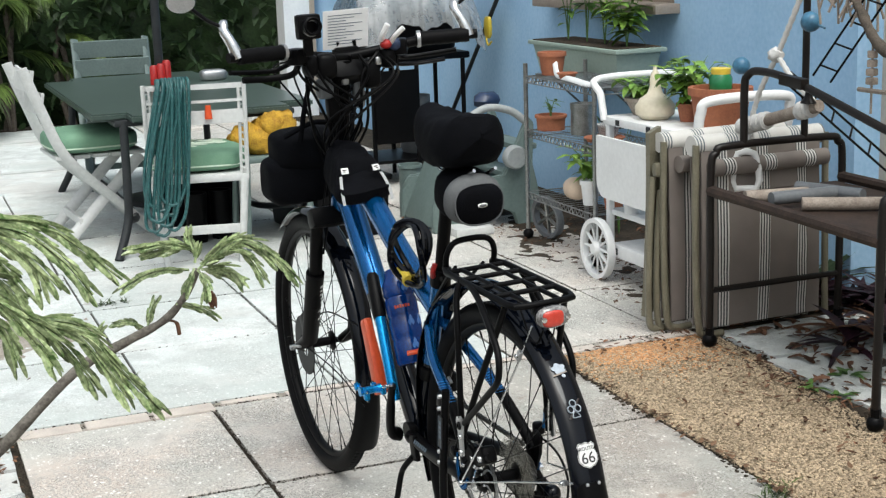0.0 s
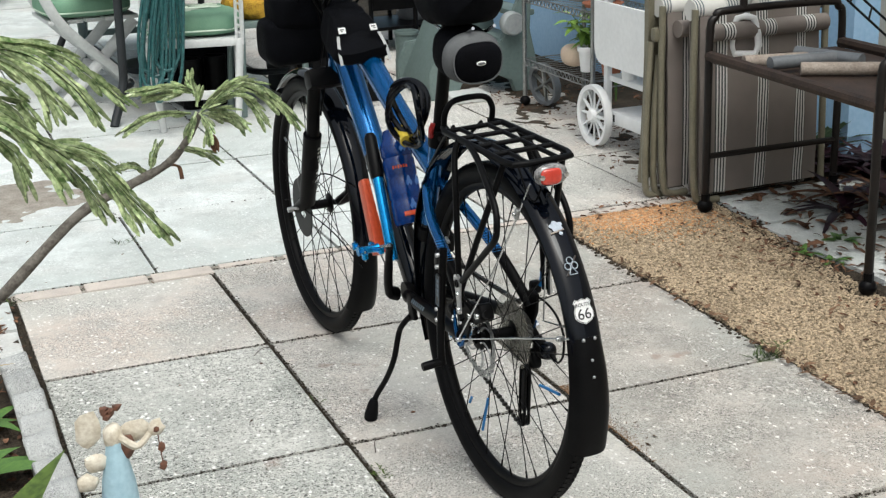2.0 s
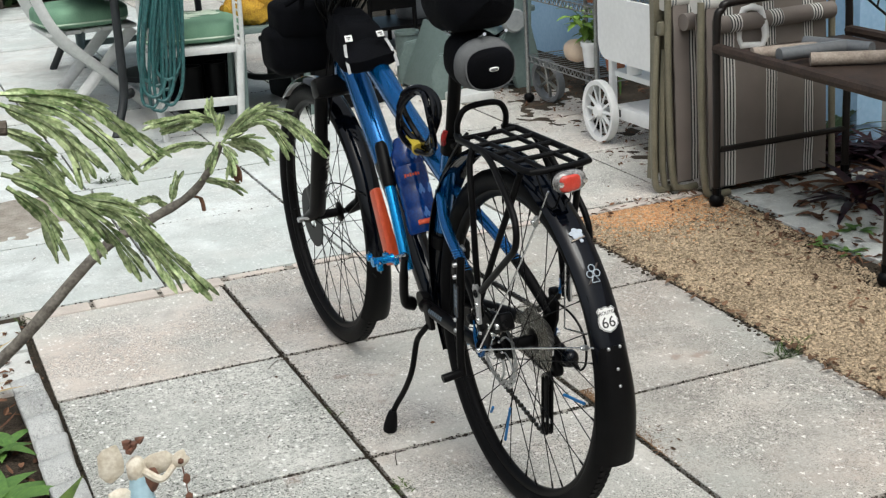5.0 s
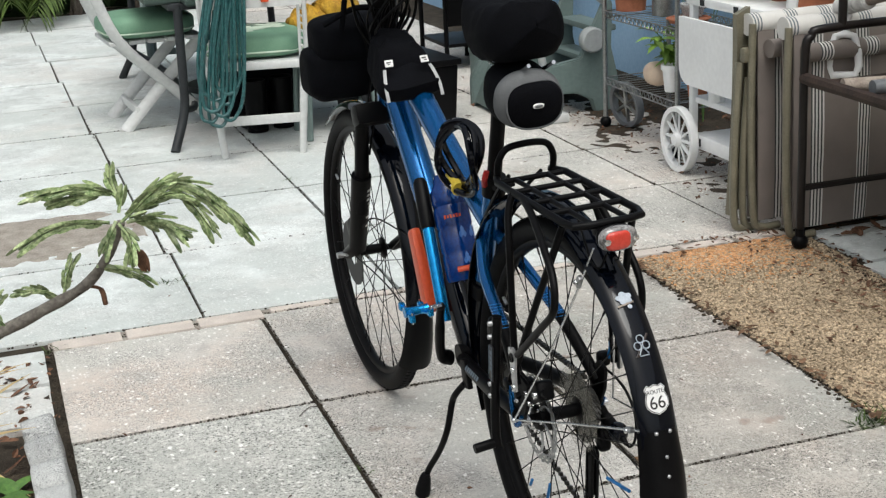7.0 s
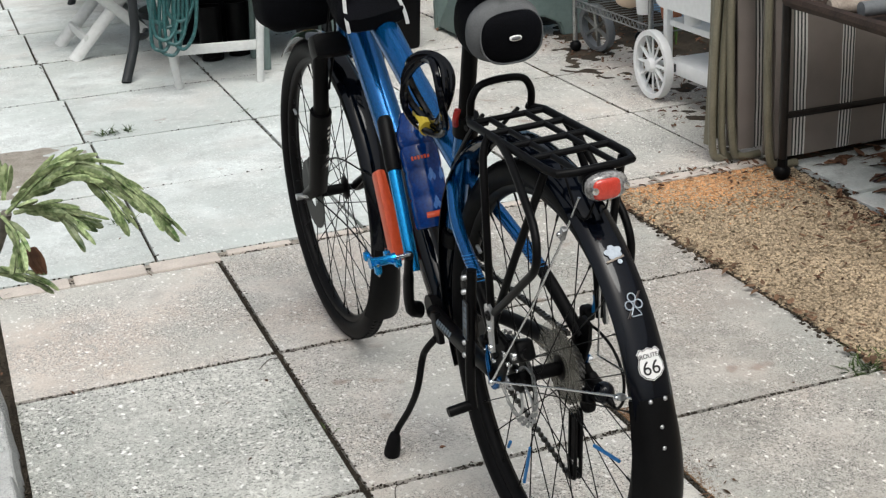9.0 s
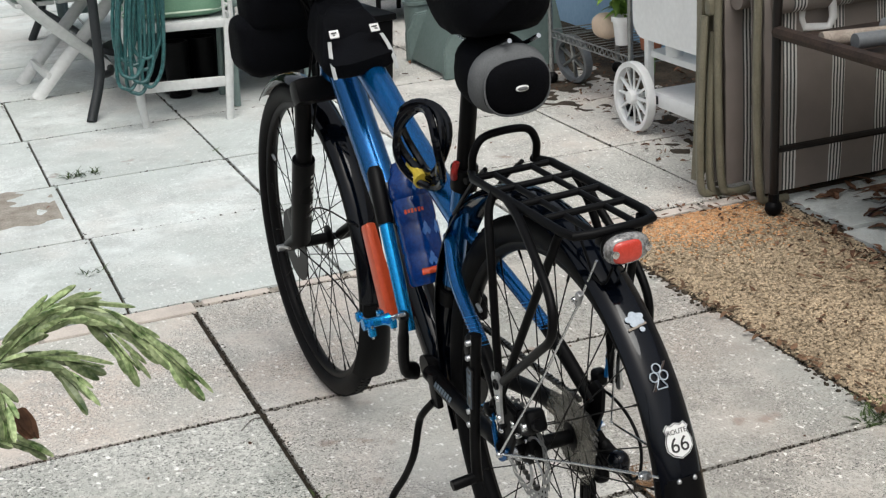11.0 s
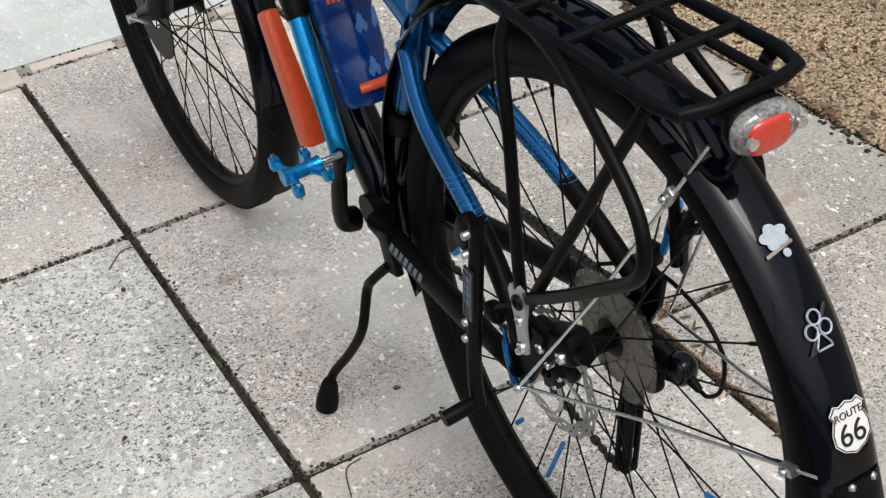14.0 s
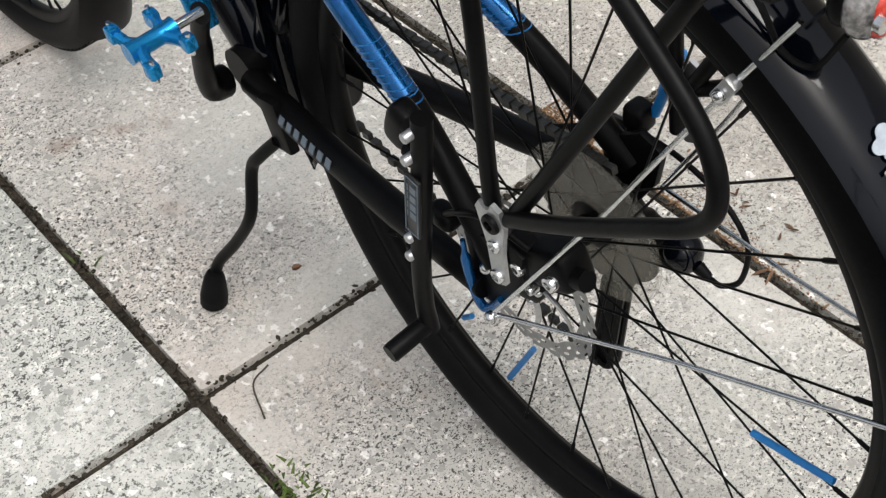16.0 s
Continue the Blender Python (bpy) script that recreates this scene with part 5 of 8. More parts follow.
# perforated rear brake disc: a wavy ring with slots, on six slanted arms
bm = bm_new()
n, y = 144, HUB.y + 0.050
radii = (0.0640, 0.0680, 0.0705, 0.0735, 0.0760, 0.0785, 0.0815)
rings = {}
for i in range(n):
    for j, r in enumerate(radii):
        a = 2 * math.pi * (i + 0.5 * j) / n
        rr = r + (0.0013 * math.cos(a * 12) if j in (0, 6) else 0)
        rings[i, j] = bm.verts.new((HUB.x + rr * math.cos(a), y, HUB.z + rr * math.sin(a)))
for i in range(n):
    for j in range(6):
        if j in (1, 3, 5) and (i + 2 * j) % 6 in (0, 1):
            continue
        bm.faces.new((rings[i, j], rings[(i + 1) % n, j], rings[(i + 1) % n, j + 1], rings[i, j + 1]))
bmesh.ops.solidify(bm, geom=bm.faces[:], thickness=0.0018)
rotor = part("brake_disc", bm, SILVER, bike, "perforated steel brake disc", smooth=False)
for k in range(6):
    a = math.pi / 3 * k
    bm = bm_new()
    tube(bm, curve_pts([(HUB.x + r * math.cos(a + b), y - 0.001, HUB.z + r * math.sin(a + b)) for r, b in ((0.020, 0.0), (0.036, 0.12), (0.052, 0.30), (0.065, 0.52))]), 0.0026, 8, flat=0.6)
    part("arm", bm, SILVER, rotor)
    bm = bm_new()
    ball(bm, (HUB.x + 0.0215 * math.cos(a), y + 0.003, HUB.z + 0.0215 * math.sin(a)), 0.0036, 2)
    part("bolt", bm, CHROME, rotor)
bm = bm_new()
lathe(bm, [(0.010, -0.004), (0.0245, -0.003), (0.0245, 0.002), (0.017, 0.006), (0.010, 0.006)], 24, Matrix.Translation((HUB.x, y, HUB.z)) @ Matrix.Rotation(radians(-90), 4, 'X'), closed=True)
part("carrier", bm, BLACK_MATTE, rotor)
# calliper on the dropout, over the back of the disc
bm = bm_new()
pillow(bm, (-0.064, 0.056, 0.424), (0.062, 0.032, 0.036), 0.38, 12, rot=Matrix.Rotation(radians(24), 3, 'Y'))
pillow(bm, (-0.040, 0.064, 0.418), (0.034, 0.018, 0.044), 0.4, 10)
tube(bm, [(-0.086, 0.060, 0.428), (-0.104, 0.060, 0.436)], 0.0085, 12)
calliper = part("brake_caliper", bm, BLACK_MATTE, bike, "black disc brake calliper")
for q, r in (((-0.046, 0.074, 0.416), 0.0062), ((-0.080, 0.073, 0.426), 0.0068), ((-0.060, 0.075, 0.404), 0.0042)):
    bm = bm_new()
    lathe(bm, [(0, 0.001), (r * 0.45, 0.001), (r * 0.5, 0.0045), (r * 0.9, 0.004), (r, 0.002), (r, -0.004), (0, -0.004)], 14, Matrix.Translation(q) @ Matrix.Rotation(radians(-90), 4, 'X'))
    part("bolt", bm, CHROME, calliper)
bm = bm_new()
tube(bm, curve_pts([(-0.055, 0.070, 0.440), (-0.02, 0.078, 0.452), (0.02, 0.076, 0.428), (0.046, 0.070, 0.402)]), 0.0027, 10)
part("brake_hose", bm, BLACK_MATTE, calliper)
bm = bm_new()
pillow(bm, (0.048, 0.068, 0.398), (0.030, 0.020, 0.020), 0.7, 10)
part("adjuster", bm, BLACK_MATTE, calliper)
for s in (1, -1):
    bm = bm_new()
    tube(bm, [(HUB.x, HUB.y + s * 0.066, HUB.z), (HUB.x, HUB.y + s * 0.084, HUB.z)], 0.0085, 12)
    part("axle_nut", bm, CHROME, bike)
for q in ((-0.033, 0.096, 0.366), (-0.012, 0.0785, 0.392)):
    bm = bm_new()
    ball(bm, q, 0.0055, 2)
    part("bolt", bm, CHROME, bike)
bm = bm_new()
tube(bm, curve_pts([(-0.012, -0.076, 0.345), (-0.022, -0.084, 0.322), (-0.040, -0.088, 0.312)]), [0.0095] * 5 + [0.0120] * 8, 14)
pillow(bm, (-0.036, -0.086, 0.306), (0.052, 0.030, 0.026), 0.65, 12, rot=Matrix.Rotation(radians(-12), 3, 'Y'))
pillow(bm, (-0.022, -0.074, 0.284), (0.034, 0.022, 0.044), 0.65, 12, rot=Matrix.Rotation(radians(28), 3, 'Y'))
drl = part("derailleur", bm, BLACK_MATTE, bike, "black rear derailleur")
bm = bm_new()
pillow(bm, (-0.062, -0.086, 0.312), (0.034, 0.034, 0.036), 0.85, 12)
part("knuckle", bm, BLACK_GLOSS, drl)
bm = bm_new()
tube(bm, [(-0.078, -0.087, 0.306), (-0.090, -0.088, 0.300)], [0.0062, 0.0042], 12)
part("barrel_adjuster", bm, BLACK_MATTE, drl)
for y in (-0.052, -0.062):
    bm = bm_new()
    ends = [Vector((-0.014, y, 0.258)), Vector((0.003, y, 0.140))]
    d = (ends[1] - ends[0]).normalized()
    side = Vector((-d.z, 0, d.x))
    loop = [ends[0] + 0.0100 * (side * math.cos(a) - d * math.sin(a)) for a in [math.pi * k / 10 for k in range(11)]]
    loop += [ends[1] + 0.0100 * (-side * math.cos(a) + d * math.sin(a)) for a in [math.pi * k / 10 for k in range(11)]]
    tube(bm, loop, 0.0036, 8, closed=True)
    box(bm, ends[0].lerp(ends[1], 0.40), (0.010, 0.002, 0.088), rot=(0, -8, 0), bev=0.0006)
    part("cage", bm, BLACK_MATTE, drl)
for c in ((-0.012, 0.258), (0.002, 0.142)):
    bm = bm_new()
    lathe(bm, [(0, -0.004), (0.0125, -0.003), (0.0135, 0), (0.0125, 0.003), (0, 0.004)], 14, Matrix.Translation((c[0], -0.057, c[1])) @ Matrix.Rotation(radians(90), 4, 'X'))
    part("jockey_wheel", bm, BLACK_MATTE, drl)
bm = bm_new()
tube(bm, curve_pts([(0.08, -0.075, 0.372), (0.0, -0.09, 0.41), (-0.075, -0.092, 0.405), (-0.122, -0.090, 0.372), (-0.122, -0.089, 0.325), (-0.104, -0.088, 0.302), (-0.090, -0.088, 0.300)], 8), 0.0025, 10)
part("gear_cable", bm, BLACK_MATTE, drl)
bm = bm_new()
m = Matrix.Translation((BB.x, -0.045, BB.z)) @ Matrix.Rotation(radians(90), 4, 'X')
lathe(bm, [(0.06, -0.0012), (0.089, -0.0012), (0.089, 0.0012), (0.06, 0.0012)], 48, m, closed=True)
lathe(bm, [(0.05, 0.005), (0.074, 0.005), (0.074, 0.008), (0.05, 0.008)], 48, m, closed=True)
for k in range(4):
    a = math.pi / 2 * k + 0.4
    tube(bm, [(BB.x, -0.05, BB.z), (BB.x + 0.075 * math.cos(a), -0.05, BB.z + 0.075 * math.sin(a))], 0.006, 8)
crank = part("chainset", bm, BLACK_MATTE, bike)
bm = bm_new()
links = []
for k in range(40):
    links.append(Vector((BB.x - 0.01 - (BB.x - 0.01 - AX) * k / 39, -0.047, BB.z + 0.088 + (R + 0.049 - BB.z - 0.088) * k / 39)))
for k in range(14):
    a = radians(90 - 180 * k / 14)
    links.append(Vector((BB.x + 0.088 * math.cos(a), -0.047, BB.z + 0.088 * math.sin(a))))
for k in range(30):
    links.append(Vector((BB.x + (0.012 - BB.x) * k / 29, -0.05, BB.z - 0.088 + (0.130 - BB.z + 0.088) * k / 29)))
for i, q in enumerate(links):
    box(bm, q, (0.0105, 0.006 if i % 2 else 0.008, 0.0075), rot=(0, 10, 0))
part("chain", bm, SPROCKET, crank, smooth=False)
bm = bm_new()
tube(bm, curve_pts([(BB.x, 0.055, BB.z), (BB.x - 0.012, 0.078, BB.z + 0.02), (BB.x - 0.045, 0.085, BB.z + 0.10), (BB.x - 0.064, 0.087, BB.z + 0.138)]), [0.017] * 6 + [0.0145] * 6 + [0.012] * 7, 12, flat=0.7)
part("crank_arm", bm, BLACK_MATTE, crank)
bm = bm_new()
tube(bm, curve_pts([(BB.x, -0.055, BB.z), (BB.x + 0.07, -0.085, BB.z - 0.11), (BB.x + 0.10, -0.088, BB.z - 0.165)]), 0.011, 12, flat=0.7)
part("crank_arm", bm, BLACK_MATTE, crank)


def pedal(c, s):
    o = c + Vector((0, s * 0.044, 0))
    bm = bm_new()
    lathe(bm, [(0, -0.024), (0.0105, -0.024), (0.0085, -0.010), (0.0085, 0.010), (0.0105, 0.024), (0, 0.024)], 14, Matrix.Translation(o) @ Matrix.Rotation(radians(90), 4, 'X'))
    p = part("pedal", bm, LIGHT_BLUE, crank, "anodised sky blue pedal with four short arms")
    bm = bm_new()
    tube(bm, [c + Vector((0, -s * 0.008, 0)), c + Vector((0, s * 0.022, 0))], 0.0048, 10)
    part("axle", bm, CHROME, p, "steel pedal axle")
    for x in (-1, 1):
        for y in (-1, 1):
            e = o + Vector((x * 0.030, y * 0.019, x * y * 0.003))
            bm = bm_new()
            tube(bm, [o + Vector((0, y * 0.010, 0)), o + Vector((x * 0.014, y * 0.016, 0)), e], [0.0072, 0.0055, 0.006], 8)
            box(bm, e, (0.013, 0.012, 0.015), bev=0.003)
            part("arm", bm, LIGHT_BLUE, p)
            for z in (-0.009, 0.009):
                bm = bm_new()
                tube(bm, [e + Vector((x * 0.003, 0, z * 0.6)), e + Vector((x * 0.003, 0, z * 1.25))], 0.0024, 6)
                part("pin", bm, CHROME, p)


pedal(Vector((BB.x - 0.065, 0.094, BB.z + 0.140)), 1)
pedal(Vector((BB.x + 0.10, -0.09, BB.z - 0.167)), -1)

# kickstand and the lock bar beside the wheel
bm = bm_new()
box(bm, (0.318, 0.054, 0.312), (0.030, 0.012, 0.060), rot=(0, 12, 0), bev=0.004)
ks = part("kickstand_bracket", bm, BLACK_MATTE, bike)
bm = bm_new()
tube(bm, curve_pts([(0.322, 0.058, 0.290), (0.345, 0.070, 0.262), (0.362, 0.074, 0.236), (0.367, 0.088, 0.176), (0.400, 0.098, 0.118), (0.436, 0.112, 0.066), (0.438, 0.122, 0.042)], 8), 0.0066, 14)
part("kickstand", bm, BLACK_MATTE, ks, "bent black kickstand leg")
bm = bm_new()
tube(bm, curve_pts([(0.4365, 0.120, 0.056), (0.438, 0.122, 0.046), (0.441, 0.126, 0.026), (0.444, 0.129, 0.010), (0.445, 0.130, 0.003)]), [0.0080 + 0.0078 * min(1, k / 14) ** 0.8 - 0.0035 * max(0, k - 20) / 4 for k in range(25)], 16)
part("rubber_foot", bm, TYRE, ks, "black rubber foot")
bm = bm_new()
tube(bm, curve_pts([(0.018, 0.094, 0.540), (0.022, 0.096, 0.505), (0.034, 0.098, 0.430), (0.045, 0.099, 0.370), (0.050, 0.100, 0.315), (0.048, 0.100, 0.284)]), 0.0082, 16)
hold = part("pannier_stay", bm, BLACK_MATTE, bike, "black bar with a peg at its foot")
bm = bm_new()
lathe(bm, [(0, 0.0), (0.0085, 0.0), (0.0090, 0.002), (0.0090, 0.040), (0.0082, 0.043), (0, 0.043)], 16, along((0.050, 0.100, 0.290), (0.050, 0.150, 0.286))[0])
part("peg", bm, BLACK_MATTE, hold)
bm = bm_new()
pillow(bm, (0.054, 0.086, 0.506), (0.026, 0.022, 0.044), 0.55, 12, rot=Matrix.Rotation(radians(-20), 3, 'Y'))
part("clamp", bm, BLACK_MATTE, hold)
lean = Matrix.Translation((0.0295, 0.1062, 0.452)) @ Matrix.Rotation(radians(-10), 4, 'Y')
bm = bm_new()
box(bm, (0, 0, 0), (0.016, 0.003, 0.070), bev=0.001)
label = part("plate", bm, INK, hold, matrix=lean)
bm = bm_new()
tube(bm, [(x, 0.0020, z) for x, z in ((-0.0068, -0.033), (0.0068, -0.033), (0.0068, 0.033), (-0.0068, 0.033))], 0.0006, 4, closed=True)
part("printed_border", bm, PALE_INK, label, "grey line round the plate", smooth=False)
for k in range(4):
    bm = bm_new()
    box(bm, (-0.0015, 0.0017, -0.010 + 0.0105 * k), (0.0066, 0.0008, 0.0078))
    box(bm, (0.0045, 0.0017, -0.010 + 0.0105 * k), (0.0012, 0.0008, 0.0078))
    part("printed_bar", bm, PALE_INK, label, "grey print on the plate", smooth=False)
for x, z in ((0.018, 0.528), (0.023, 0.502), (0.038, 0.408), (0.042, 0.384)):
    bm = bm_new()
    lathe(bm, [(0, 0.006), (0.0036, 0.006), (0.0044, 0.005), (0.0044, -0.003), (0, -0.003)], 12, Matrix.Translation((x + 0.004, 0.104, z)) @ Matrix.Rotation(radians(-90), 4, 'X'))
    part("screw", bm, SILVER, hold)
    bm = bm_new()
    lathe(bm, [(0, 0.006), (0.0062, 0.005), (0.0066, 0.0), (0.0062, -0.005), (0, -0.006)], 12, Matrix.Translation((x + 0.013, 0.095, z - 0.006)) @ Matrix.Rotation(radians(90), 4, 'Y'))
    part("nut", bm, BLACK_MATTE, hold)

# blue strap, black clamp and steel plate on the far stay
bm = bm_new()
tube(bm, curve_pts([(-0.022, -0.095, 0.438), (-0.030, -0.096, 0.462), (-0.046, -0.096, 0.512)]), [0.0046] * 7 + [0.0060] * 6, 10)
part("strap", bm, STRAW_BLUE, bike, "blue strap hanging from the rack leg")
bm = bm_new()
pillow(bm, (-0.012, -0.088, 0.434), (0.022, 0.022, 0.026), 0.5, 10)
part("clamp", bm, BLACK_MATTE, bike)
bm = bm_new()
box(bm, (0.006, -0.088, 0.388), (0.016, 0.004, 0.062), rot=(0, 8, 0), bev=0.0015)
part("bracket", bm, SPROCKET, bike, "dull steel bracket")
# blue straws on the spokes
for p0, p1 in (((0.022, 0.014, 0.197), (0.068, 0.010, 0.106)), ((-0.222, 0.014, 0.322), (-0.292, 0.010, 0.330)), ((0.112, 0.012, 0.164), (0.128, 0.010, 0.146))):
    bm = bm_new()
    tube(bm, [p0, p1], 0.0030, 10)
    part("spoke_straw", bm, STRAW_BLUE, bike, "blue straw on a spoke")

# bottle, pump, cable lock
m, L = along((0.388, 0.016, 0.478), (0.478, 0.012, 0.685))
bm = bm_new()
lathe(bm, [(0, 0), (0.033, 0), (0.036, 0.006), (0.036, 0.05), (0.034, 0.056), (0.036, 0.062), (0.036, 0.10), (0.034, 0.106), (0.036, 0.112), (0.036, 0.145), (0.033, 0.152), (0.036, 0.16), (0.034, 0.185), (0.026, 0.198), (0.026, 0.205), (0.022, 0.215), (0.010, 0.219), (0.009, 0.232), (0, 0.233)], 28, m)
bottle = part("water_bottle", bm, BOTTLE_BLUE, bike, "dark blue squeeze bottle")
# bright arrow-shaped reflections on the ridged bottle, laid on as pale patches
for z0 in (0.030, 0.082, 0.160):
    for a0 in (96, 134, 172):
        bm = bm_new()
        sheet(bm, lambda u, v: Vector((0.0364 * math.cos(radians(a0 + 26 * (u - 0.5) * (0.45 + 0.55 * math.sin(math.pi * min(1.0, 1.25 * v))))), 0.0364 * math.sin(radians(a0 + 26 * (u - 0.5) * (0.45 + 0.55 * math.sin(math.pi * min(1.0, 1.25 * v))))), z0 + 0.019 * v + 0.006 * (1 - abs(2 * u - 1)))), 4, 5, 0.0005)
        part("facet_glint", bm, GLINT_BLUE, bottle, "pale arrow-shaped patch for a reflection on the bottle", matrix=m)
for k in range(6):
    a = radians(50 + 9.5 * k)
    bm = bm_new()
    box(bm, (0, 0, 0), (0.0008, 0.0038, 0.0075 - 0.002 * (k % 2)))
    part("printed_bar", bm, ORANGE, bottle, "orange printed bar", smooth=False, matrix=m @ Matrix.Translation((0.0362 * math.cos(a), 0.0362 * math.sin(a), 0.128)) @ Matrix.Rotation(a, 4, 'Z'))
bm = bm_new()
tube(bm, [m @ Vector((0.0395 * math.cos(a), 0.0395 * math.sin(a), 0.022)) for a in [radians(60 + 12 * k) for k in range(14)]], 0.006, 8, flat=0.5)
part("cage_band", bm, ORANGE, bottle, "orange bottle cage clip")
m, L = along((0.378, 0.068, 0.405), (0.462, 0.060, 0.585))
bm = bm_new()
lathe(bm, [(0, 0), (0.012, 0), (0.0125, 0.01), (0.0125, 0.19), (0.010, 0.2), (0, 0.2)], 18, m)
pump = part("hand_pump", bm, LIGHT_BLUE, bike, "sky blue hand pump")
m2, L = along((0.462, 0.060, 0.585), (0.515, 0.052, 0.668))
bm = bm_new()
lathe(bm, [(0, -0.01), (0.0145, -0.01), (0.0155, 0.0), (0.0145, 0.085), (0.010, 0.095), (0, 0.095)], 16, m2)
part("pump_handle", bm, BLACK_MATTE, pump)
bm = bm_new()
box(bm, (0.522, 0.060, 0.468), (0.040, 0.030, 0.178), rot=(0, 26, 0), bev=0.008, taper=(0.9, 0.7))
part("pump_bracket", bm, ORANGE, pump, "orange pump bracket")
bm = bm_new()
tube(bm, curve_pts([(0.485, 0.056, 0.41), (0.52, 0.056, 0.43), (0.505, 0.056, 0.465), (0.552, 0.056, 0.50), (0.545, 0.056, 0.54)]), 0.005, 6)
part("strap", bm, BLACK_MATTE, pump)
bm = bm_new()
for k in range(3):
    c = Vector((0.322 - 0.005 * k, 0.024 + 0.006 * k, 0.756 - 0.007 * k))
    tube(bm, [c + Vector((0.052 * math.cos(a), 0.016 * math.cos(a) + 0.010 * math.sin(a * 2 + k), (0.060 + 0.003 * k) * math.sin(a))) for a in [2 * math.pi * i / 30 for i in range(30)]], 0.0065, 8, closed=True)
lock = part("cable_lock", bm, BLACK_GLOSS, bike, "coiled black cable lock")
bm = bm_new()
tube(bm, [(0.372, 0.03, 0.702), (0.352, 0.034, 0.69), (0.33, 0.034, 0.683)], 0.0145, 12)
part("lock_body", bm, YELLOW_PLASTIC, lock, "yellow lock body")

# bags
def bag_form(u, v):
    """A slumped wedge: wide and square at its foot, narrow along its ridge."""
    a = 2 * math.pi * v
    c, d = math.cos(a), math.sin(a)
    k = math.sqrt(max(0.0, 1 - abs(2 * u - 1) ** 9))
    h = math.copysign(abs(d) ** 0.55, d)
    w = 0.082 - 0.034 * (h + 1) / 2
    x = 0.585 + 0.185 * u + (0.055 * (h + 1) / 2) * (1 - 1.2 * u)
    z = 0.856 + 0.035 * u + 0.052 * h * (0.35 + 0.65 * k) + 0.010 * noise.noise(Vector((u * 5, c * 2, d * 2)))
    return Vector((x, 0.024 - 0.01 * u + math.copysign(abs(c) ** 0.5, c) * w * (0.82 + 0.18 * k) * (1 - 0.25 * u), z))


bm = bm_new()
sheet(bm, bag_form, 22, 32)
bmesh.ops.remove_doubles(bm, verts=bm.verts[:], dist=0.0005)
bmesh.ops.holes_fill(bm, edges=[e for e in bm.edges if e.is_boundary], sides=0)
tbag = part("top_tube_bag", bm, BLACK_FABRIC, bike, "slumped black bag on the top tube with reflective strips")
for y0, y1, s in ((0.072, 0.080, 1), (-0.026, -0.036, -1)):
    bm = bm_new()
    sheet(bm, lambda u, v: Vector((0.581 - 0.004 * math.sin(3.14 * v) + 0.036 * v, y1 + (y0 - y1) * v + s * 0.003 * math.sin(3.14 * v) + 0.007 * (u - 0.5), 0.814 + 0.060 * v)), 2, 10, 0.001)
    part("reflective_strip", bm, REFLECTIVE, tbag, "silver reflective strip")
for y in (0.062, -0.014):
    bm = bm_new()
    box(bm, (0.616, y, 0.886), (0.003, 0.017, 0.015), rot=(0, 32, -6 if y > 0 else 6), bev=0.001)
    patch = part("logo_patch", bm, STICKER, tbag, "small white square logo patch")
    bm = bm_new()
    box(bm, (0.6138, y + 0.0012, 0.8890), (0.001, 0.0095, 0.0022), rot=(0, 32, 0))
    box(bm, (0.6138, y - 0.0010, 0.8845), (0.001, 0.0075, 0.0022), rot=(0, 32, 0))
    part("logo_mark", bm, INK, patch)
bm = bm_new()
pillow(bm, (0.930, 0.045, 0.900), (0.14, 0.190, 0.105), 0.50, 16, rough=0.08)
pillow(bm, (0.945, 0.080, 0.825), (0.14, 0.165, 0.12), 0.50, 16, rough=0.08)
fbag = part("handlebar_bag", bm, BLACK_FABRIC, bike, "large black fabric handlebar bag")
for p in ([(0.85, 0.13, 0.945), (0.835, 0.05, 0.975), (0.86, -0.05, 0.945)], [(0.85, 0.09, 0.93), (0.81, 0.08, 1.03), (0.72, 0.07, 1.145)], [(0.85, 0.0, 0.93), (0.81, 0.01, 1.02), (0.72, 0.0, 1.13)]):
    bm = bm_new()
    tube(bm, curve_pts(p), 0.0065, 8)
    part("strap", bm, BLACK_FABRIC, fbag)


# ---------- garden furniture ----------
random.seed(21)


